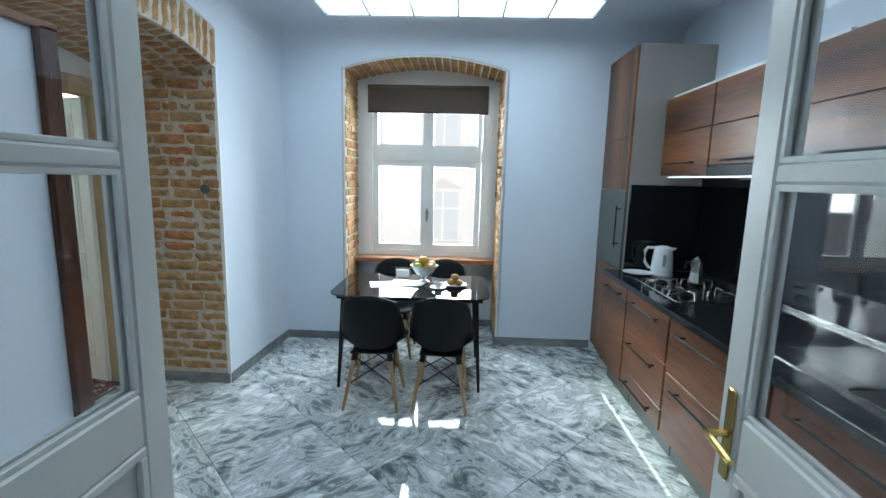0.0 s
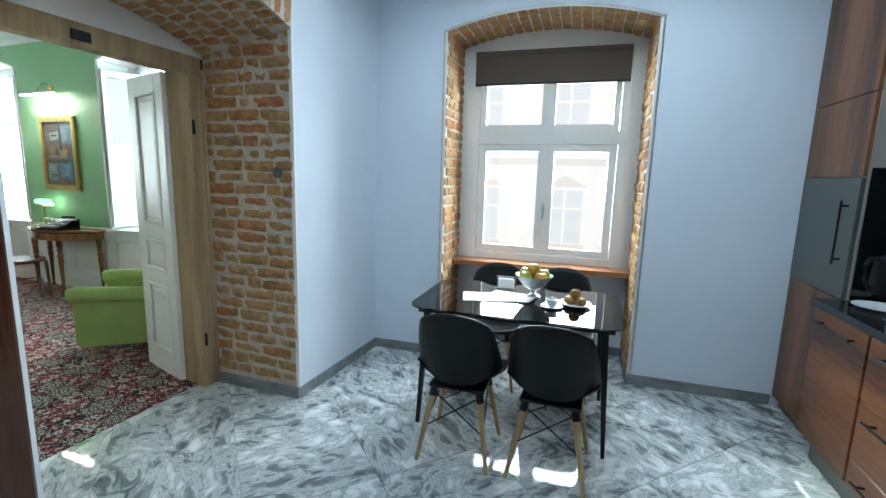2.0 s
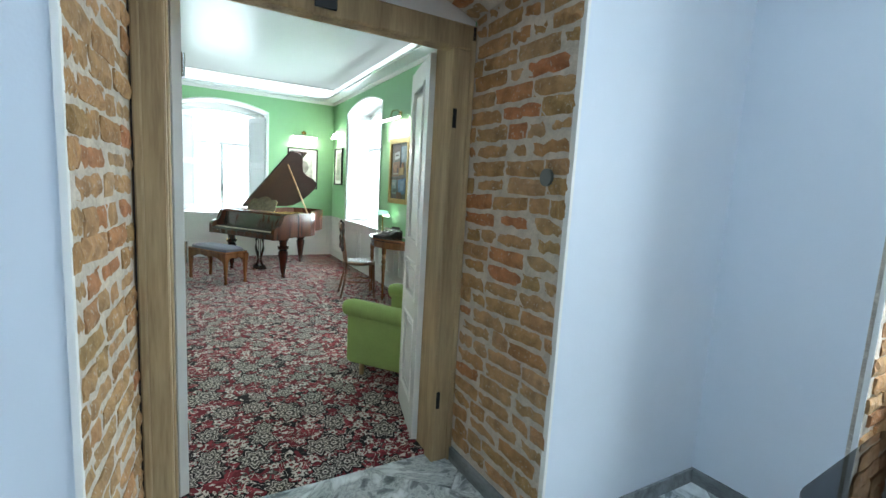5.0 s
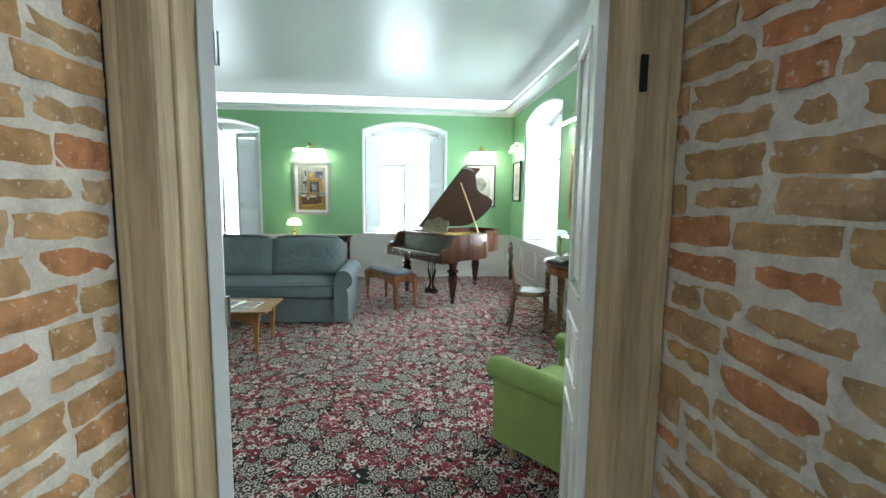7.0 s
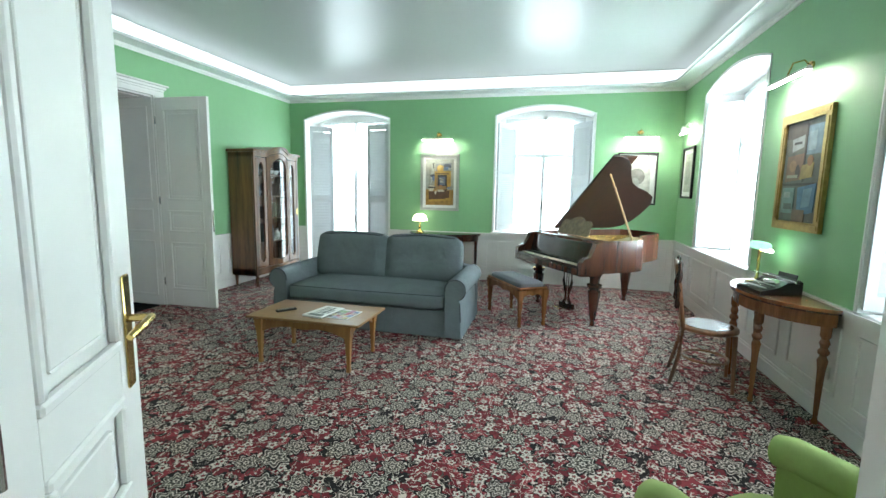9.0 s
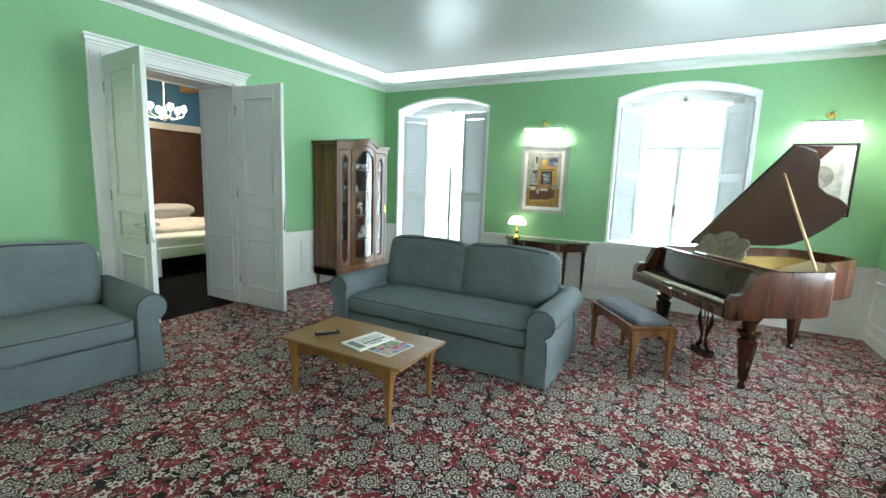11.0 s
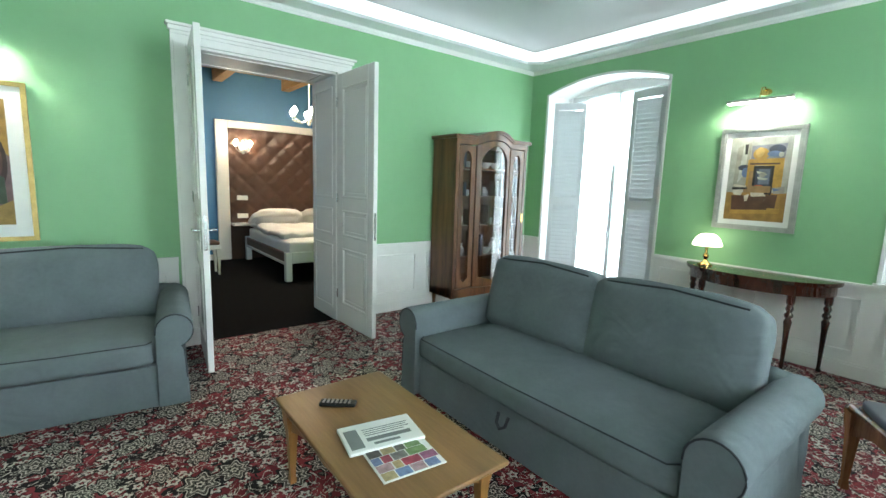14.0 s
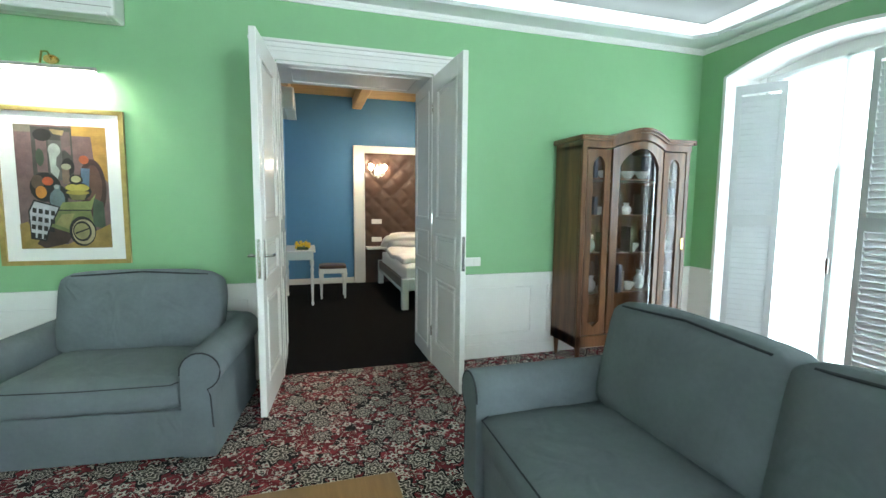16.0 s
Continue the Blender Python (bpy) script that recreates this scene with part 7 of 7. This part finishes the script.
dv = cushion(-0.84, 0.84, -1.75, -0.35, 0.555, 0.67, 0.05, 0.02, None, 24)
for v in dv.verts:
    v.co.z += 0.045 * noise.noise(v.co * 3.2) + 0.02 * noise.noise(v.co * 8)
part("duvet", dv, BEDW, bd, smooth=True)
for x in (-0.42, 0.42):
    pw = thing("pillow", pose(-6.28 + x, -4.17, 0.73, 28, 0, 6 * x), "plump white pillow at the head of the bed", "pillow", "bed pillows")
    part("cover", cushion(-0.39, 0.39, -0.25, 0.25, -0.08, 0.08, 0.07, 0.07), BEDW, pw, smooth=True)
ns = thing("bedside_shelf", pose(-5.35, -4.40, 0.62), "white bedside shelf below wall switches", "shelf")
part("board", box(-0.20, 0.20, -0.01, 0.25, 0, 0.04, 0.005), WHITE, ns)
for z in (0.12, 0.44):
    s2 = thing("wall_switch", pose(-5.35, -4.40, 0.62 + z), "white switch plate on the quilted panel", "switch")
    part("plate", box(-0.09, 0.09, -0.02, 0.02, 0, 0.08, 0.004), WHITE, s2)


def bulb_cluster(name, m, arms, r, label, cat):
    c = thing(name, m, label, cat)
    part("stem", lathe([(0.02, -0.12), (0.035, -0.08), (0.02, -0.02), (0.03, 0.05), (0.012, 0.12)], 14), PORC, c, smooth=True)
    for k in range(arms):
        a = 2 * math.pi * k / arms + 0.3
        ca, sa = math.cos(a), math.sin(a)
        ar = part("arm", tube([(0.02 * ca, 0.02 * sa, -0.03), (0.5 * r * ca, 0.5 * r * sa, -0.09), (r * ca, r * sa, -0.04), (r * ca, r * sa, 0.02)], 0.010), PORC, c, smooth=True)
        part("bulb", lathe([(0.012, 0.02), (0.035, 0.055), (0.04, 0.08), (0.025, 0.11), (0.008, 0.12)], 12, Matrix.Translation((r * ca, r * sa, 0))), BULB, ar, smooth=True)
    return c


bulb_cluster("wall_sconce", pose(-5.36, -4.28, 1.98), 2, 0.13, "white glass wall sconce with two lit bulbs", "sconce")
part("wall_plate", box(-0.05, 0.05, -0.15, -0.02, -0.07, 0.07, 0.02, seg=2), PORC, bpy.data.objects["wall_sconce"])
bulb_cluster("chandelier", pose(-5.95, -2.75, 2.40), 6, 0.26, "white glass chandelier with lit bulbs", "chandelier")
part("rod", rod((0, 0, 0.12), (0, 0, 0.85), 0.008), PORC, bpy.data.objects["chandelier"])
for k in range(5):
    tagged(part("ceiling_beam", box(-3.96 - 1.15 * k, -3.80 - 1.15 * k, -4.48, -0.75, 3.05, 3.25, 0.012), BEAMWOOD), "golden pine ceiling beam", "beam", kind="structure")
vt = thing("vanity_table", pose(-4.02, -3.15, 0), "white vanity table with turned legs against the blue wall", "table")
part("tabletop", box(-0.25, 0.195, -0.45, 0.45, 0.74, 0.77, 0.006), WHITE, vt)
part("apron", box(-0.22, 0.18, -0.42, 0.42, 0.64, 0.74, 0.004), WHITE, vt)
for x in (-0.20, 0.16):
    for y in (-0.39, 0.39):
        part("leg", lathe([(0.014, 0), (0.022, 0.03), (0.014, 0.06), (0.024, 0.40), (0.016, 0.46), (0.028, 0.50), (0.016, 0.54), (0.028, 0.57), (0.028, 0.64)], 12, Matrix.Translation((x, y, 0))), WHITE, vt, smooth=True)
st = thing("stool", pose(-4.52, -3.28, 0), "small white stool with a dark padded seat", "stool")
part("pad", cushion(-0.19, 0.19, -0.15, 0.15, 0.45, 0.50, 0.02, 0.01), QUILT, st, smooth=True)
part("frame", box(-0.20, 0.20, -0.16, 0.16, 0.38, 0.45, 0.006), WHITE, st)
for x in (-0.17, 0.17):
    for y in (-0.13, 0.13):
        part("leg", cabriole((x, y), 0.38, (1, 1)), WHITE, st, smooth=True)
ff = thing("yellow_flowers", pose(-4.10, -2.95, 0.77), "bunch of yellow flowers on the vanity table", "flowers")
fb = bmesh.new()
rf = random.Random(2)
for i in range(40):
    p = Vector((rf.uniform(-0.09, 0.09), rf.uniform(-0.13, 0.13), rf.uniform(0.03, 0.10)))
    lathe([(0.004, 0), (0.022, 0.008), (0.014, 0.018)], 7, Matrix.Translation(p) @ Euler((rf.uniform(-1, 1), rf.uniform(-1, 1), 0)).to_matrix().to_4x4(), fb)
part("blooms", fb, material("yellow_petal", (0.75, 0.50, 0.02), 0.6), ff)
part("leaves", box(-0.08, 0.08, -0.12, 0.12, 0.0, 0.04, 0.01), material("dark_leaf", (0.04, 0.08, 0.02), 0.6), ff)
ba = thing("air_conditioner", pose(-3.82, -3.0, 2.62), "white air conditioner on the blue wall", "air conditioner")
part("casing", box(-0.22, 0, -0.42, 0.42, 0, 0.28, 0.03, seg=3), WHITE, ba)
part("flap", box(-0.23, -0.10, -0.38, 0.38, -0.006, 0.02, 0.005), WHITEM, ba)
bs = bmesh.new()
box(-4.95, -3.82, -4.48, -4.462, 0, 0.10, bm=bs)
box(-3.838, -3.82, -4.46, -0.75, 0, 0.10, bm=bs)
tagged(part("baseboard_bedroom", bs, WHITE), "white skirting", "skirting", kind="structure")

# ---- brick and tile pieces ----
rb2 = random.Random(7)
def brick_mesh(seed, L=0.232, D=0.03, H=0.067):
    """A worn brick: uneven front towards +y with broken edges, plain sides, open back."""
    r = random.Random(seed)
    bm = bmesh.new()
    nx, nz = (6 if L > 0.2 else 4), 3
    g = []
    for i in range(nx + 1):
        col = []
        for k in range(nz + 1):
            edge = i in (0, nx) or k in (0, nz)
            x = -L / 2 + L * i / nx + r.uniform(-0.004, 0.004)
            z = -H / 2 + H * k / nz + r.uniform(-0.0035, 0.0035)
            if i in (0, nx) and k in (0, nz):
                x, z = x * 0.985, z * 0.94
            col.append(bm.verts.new((x, r.uniform(-0.010, -0.003) if edge else r.uniform(-0.003, 0.004), z)))
        g.append(col)
    for i in range(nx):
        for k in range(nz):
            bm.faces.new((g[i][k], g[i][k + 1], g[i + 1][k + 1], g[i + 1][k]))
    rim = [g[i][0] for i in range(nx + 1)] + [g[nx][k] for k in range(1, nz + 1)] + [g[i][nz] for i in range(nx - 1, -1, -1)] + [g[0][k] for k in range(nz - 1, 0, -1)]
    back = [bm.verts.new((v.co.x, -D, v.co.z)) for v in rim]
    for i in range(len(rim)):
        k = (i + 1) % len(rim)
        bm.faces.new((rim[i], rim[k], back[k], back[i]))
    bmesh.ops.recalc_face_normals(bm, faces=bm.faces)
    me = bpy.data.meshes.new("brick")
    bm.to_mesh(me)
    bm.free()
    me.materials.append(BRICK)
    return me


STRETCH = [brick_mesh(i) for i in range(9)]
HEADER = [brick_mesh(20 + i, 0.112) for i in range(9)]


def lay(parent, m, width, height, base=0.0, course=0.0775):
    """Courses of brick on the plane x (0 to width), z, proud towards +y."""
    row, z = 0, base + course / 2
    while z < base + height:
        x = rb2.uniform(-0.16, -0.02)
        while x < width:
            kind = STRETCH if rb2.random() < 0.62 else HEADER
            L = 0.235 if kind is STRETCH else 0.112
            a, b = max(x, 0.0), min(x + L, width)
            if b - a > 0.045:
                ob = new("brick", rb2.choice(kind))
                ob.parent = parent
                ob.matrix_local = m @ pose((a + b) / 2, rb2.uniform(-0.004, 0.005), z + rb2.uniform(-0.005, 0.005), 0, rb2.uniform(-2.4, 2.4), 0) @ Matrix.Diagonal(((b - a) / L, 1, rb2.uniform(0.86, 1.08), 1))
            x += L + rb2.uniform(0.006, 0.015)
        row += 1
        z += course


# brick reveals of the kitchen doorway
def reveal(name, p, q, height, label):
    """Brick face from plan point p to plan point q, facing the opening to the left of p-q."""
    p, q = Vector((*p, 0)), Vector((*q, 0))
    d = (q - p).normalized()
    nrm = Vector((-d.y, d.x, 0))
    w = (q - p).length
    m = Matrix((( d.x, nrm.x, 0, p.x), (d.y, nrm.y, 0, p.y), (0, 0, 1, 0), (0, 0, 0, 1)))
    bm = box(0, w, -0.10, -0.006, 0, height + 0.03)
    bm.transform(m)
    ob = tagged(part(name, bm, MORTAR), label, "brick wall", kind="structure")
    lay(ob, m, w, height - 0.10, 0.10)
    sk2 = box(-0.01, w, -0.02, 0.012, 0, 0.075)
    sk2.transform(m)
    tagged(part("baseboard_reveal", sk2, SKIRT), "grey marble skirting", "skirting", kind="structure")
    return ob


R1 = reveal("brick_reveal_right", (-0.30, 4.995), (-0.975, 4.975), 2.36, "bare old brick side of the doorway")
R2 = reveal("brick_reveal_left", (-0.975, 3.615), (-0.30, 3.57), 2.36, "bare old brick side of the doorway")
ho = thing("pipe_hole", pose(-0.40, 4.975, 1.494), "dark round hole in the brick reveal", "hole")
part("ring", lathe([(0.034, 0), (0.034, 0.012)], 18, pose(0, 0.012, 0, 90, 0, -2)), ANTHR, ho)

# brick soffit and face ring of the doorway arch
AP0, AP1 = arch(3.57, 4.995, 2.335, 2.455, 24), arch(3.615, 4.975, 2.22, 2.36, 24)
sf = bmesh.new()
for i in range(24):
    vs = [sf.verts.new(v) for v in ((-0.292, *AP0[i]), (-0.292, *AP0[i + 1]), (-0.98, *AP1[i + 1]), (-0.98, *AP1[i]))]
    sf.faces.new(vs)
    vt2 = [sf.verts.new(v.co + Vector((0, 0, 0.06))) for v in vs]
    sf.faces.new(vt2[::-1])
    for j in range(4):
        sf.faces.new((vs[j], vt2[j], vt2[(j + 1) % 4], vs[(j + 1) % 4]))
SOF = tagged(part("brick_soffit", sf, MORTAR), "bare old brick arch over the doorway", "brick arch", kind="structure")
for row in range(6):
    for k in range(18):
        f = (k + 0.5 + (0.5 if row % 2 else 0)) / 18.5
        if f > 0.985:
            continue
        t = f * 24
        i = min(23, int(t))
        g = (row + 0.5) / 6
        a0, a1 = Vector(AP0[i]).lerp(Vector(AP0[i + 1]), t - i), Vector(AP1[i]).lerp(Vector(AP1[i + 1]), t - i)
        p = a0.lerp(a1, g)
        ang = math.atan2(AP0[i + 1][1] - AP0[i][1], AP0[i + 1][0] - AP0[i][0])
        ob = new("brick", rb2.choice(HEADER))
        ob.parent = SOF
        tilt = math.degrees(math.atan2(0.105, 0.69))
        ob.matrix_local = Matrix.Translation((-0.292 - 0.688 * g, p.x, p.y - 0.006)) @ Matrix.Rotation(ang, 4, "X") @ Matrix.Rotation(radians(-tilt), 4, "Y") @ Matrix.Rotation(radians(-90), 4, "X") @ Matrix.Diagonal((0.96, 1, 1.0, 1))
fr2 = bmesh.new()
top_arc = arch(3.555, 5.01, 2.60, 2.70, 24)
ring(top_arc, AP0, left_fn, -0.002, -0.010, fr2)
FRI = tagged(part("brick_arch_face", fr2, MORTAR), "ring of bare bricks above the doorway", "brick arch", kind="structure")
for k in range(19):
    t = (k + 0.5) / 19 * 24
    i = int(t)
    a, b = Vector(AP0[i]).lerp(Vector(AP0[min(i + 1, 24)]), t - i), Vector(top_arc[i]).lerp(Vector(top_arc[min(i + 1, 24)]), t - i)
    c, d = (a + b) / 2, (b - a)
    ob = new("brick", rb2.choice(STRETCH))
    ob.parent = FRI
    ob.matrix_local = Matrix.Translation((-0.276, c.x, c.y)) @ Matrix.Rotation(math.atan2(d.y, d.x), 4, "X") @ Matrix.Rotation(radians(-90), 4, "Z") @ Matrix.Diagonal((d.length / 0.245, 1, 1.02, 1))
tagged(part("tympanum", prism(AP1 + [(4.975, 2.19), (3.615, 2.19)], lambda a, d, z: Vector((-0.98 - d, a, z)), -0.004, 0.14), WHITEM), "white plaster above the doorframe", "wall", kind="structure")
co = bmesh.new()
prism([(4.998, 0.0), (5.012, 0.0), (5.012, 2.6), (4.998, 2.6)], left_fn, -0.006, 0.02, co)
prism([(3.552, 0.0), (3.566, 0.0), (3.566, 2.6), (3.552, 2.6)], left_fn, -0.006, 0.02, co)
tagged(part("trim_corner", co, WHITEM), "thin white corner bead", "trim", kind="structure")

# brick niche of the kitchen window
NI = []
for s, u, lbl in ((1, 0.59, "left"), (-1, 2.07, "right")):
    m = KITCHEN @ (Matrix(((0, 1, 0, u), (-1, 0, 0, 0.50), (0, 0, 1, 0), (0, 0, 0, 1))) if s > 0 else Matrix(((0, -1, 0, u), (1, 0, 0, 0.0), (0, 0, 1, 0), (0, 0, 0, 1))))
    bm = box(0, 0.5, -0.03, 0.003, 0, 2.60)
    bm.transform(m)
    ob = tagged(part("brick_niche_side", bm, MORTAR), "bare old brick side of the window niche", "brick wall", kind="structure")
    lay(ob, m @ Matrix.Translation((0, 0.016, 0)), 0.5, 2.46, 0.10)
A2 = arch(0.59, 2.07, 2.585, 2.70, 24)
so2 = bmesh.new()
ring([(a, z + 0.02) for a, z in A2], [(a, z + 0.002) for a, z in A2], kwin_fn, 0.0, 0.5, so2)
NS = tagged(part("brick_niche_arch", so2, MORTAR), "bare brick arch of the window niche", "brick arch", kind="structure")
for row in range(4):
    for k in range(20):
        t = (k + 0.5) / 20 * 24
        i = int(t)
        p = Vector(A2[i]).lerp(Vector(A2[min(i + 1, 24)]), t - i)
        ang = math.atan2(A2[min(i + 1, 24)][1] - A2[i][1], A2[min(i + 1, 24)][0] - A2[i][0]) if i < 24 else 0
        ob = new("brick", rb2.choice(HEADER))
        ob.parent = NS
        ob.matrix_local = KITCHEN @ Matrix.Translation((p.x, 0.062 + 0.125 * row, p.y - 0.012)) @ Matrix.Rotation(-ang, 4, "Y") @ Matrix.Rotation(radians(90), 4, "Z") @ Matrix.Rotation(radians(-90), 4, "X")
nt = bmesh.new()
krect(0.575, 0.592, 0.0, 2.58, -0.006, 0.015, nt), krect(2.068, 2.085, 0.0, 2.58, -0.006, 0.015, nt)
ring(arch(0.575, 2.085, 2.58, 2.712, 24), A2, kwin_fn, -0.006, 0.015, nt)
tagged(part("trim_niche", nt, WHITEM), "thin white plaster bead round the niche", "trim", kind="structure")

# floor tiles, laid diagonally
TS = 0.62
tm = bpy.data.meshes.new("tile")
b = box(-TS / 2 + 0.0015, TS / 2 - 0.0015, -TS / 2 + 0.0015, TS / 2 - 0.0015, -0.006, 0.0, 0.001)
b.to_mesh(tm)
b.free()
tm.materials.append(MARBLE)
for i in range(-9, 10):
    for j in range(-9, 10):
        c = Matrix.Rotation(radians(-42), 2) @ Vector((i * TS + 0.2, j * TS + 0.05)) + Vector((1.3, 4.2))
        L3 = KITCHEN.inverted() @ Vector((c.x, c.y, 0))
        if -1.25 < L3.x < 4.0 and -4.6 < L3.y < 0.85:
            t = new("tile", tm)
            t.parent = FLOOR
            t.matrix_local = pose(c.x, c.y, 0, 0, 0, -42 + 180 * rb2.randint(0, 1) + (90 if rb2.random() < 0.18 else 0))
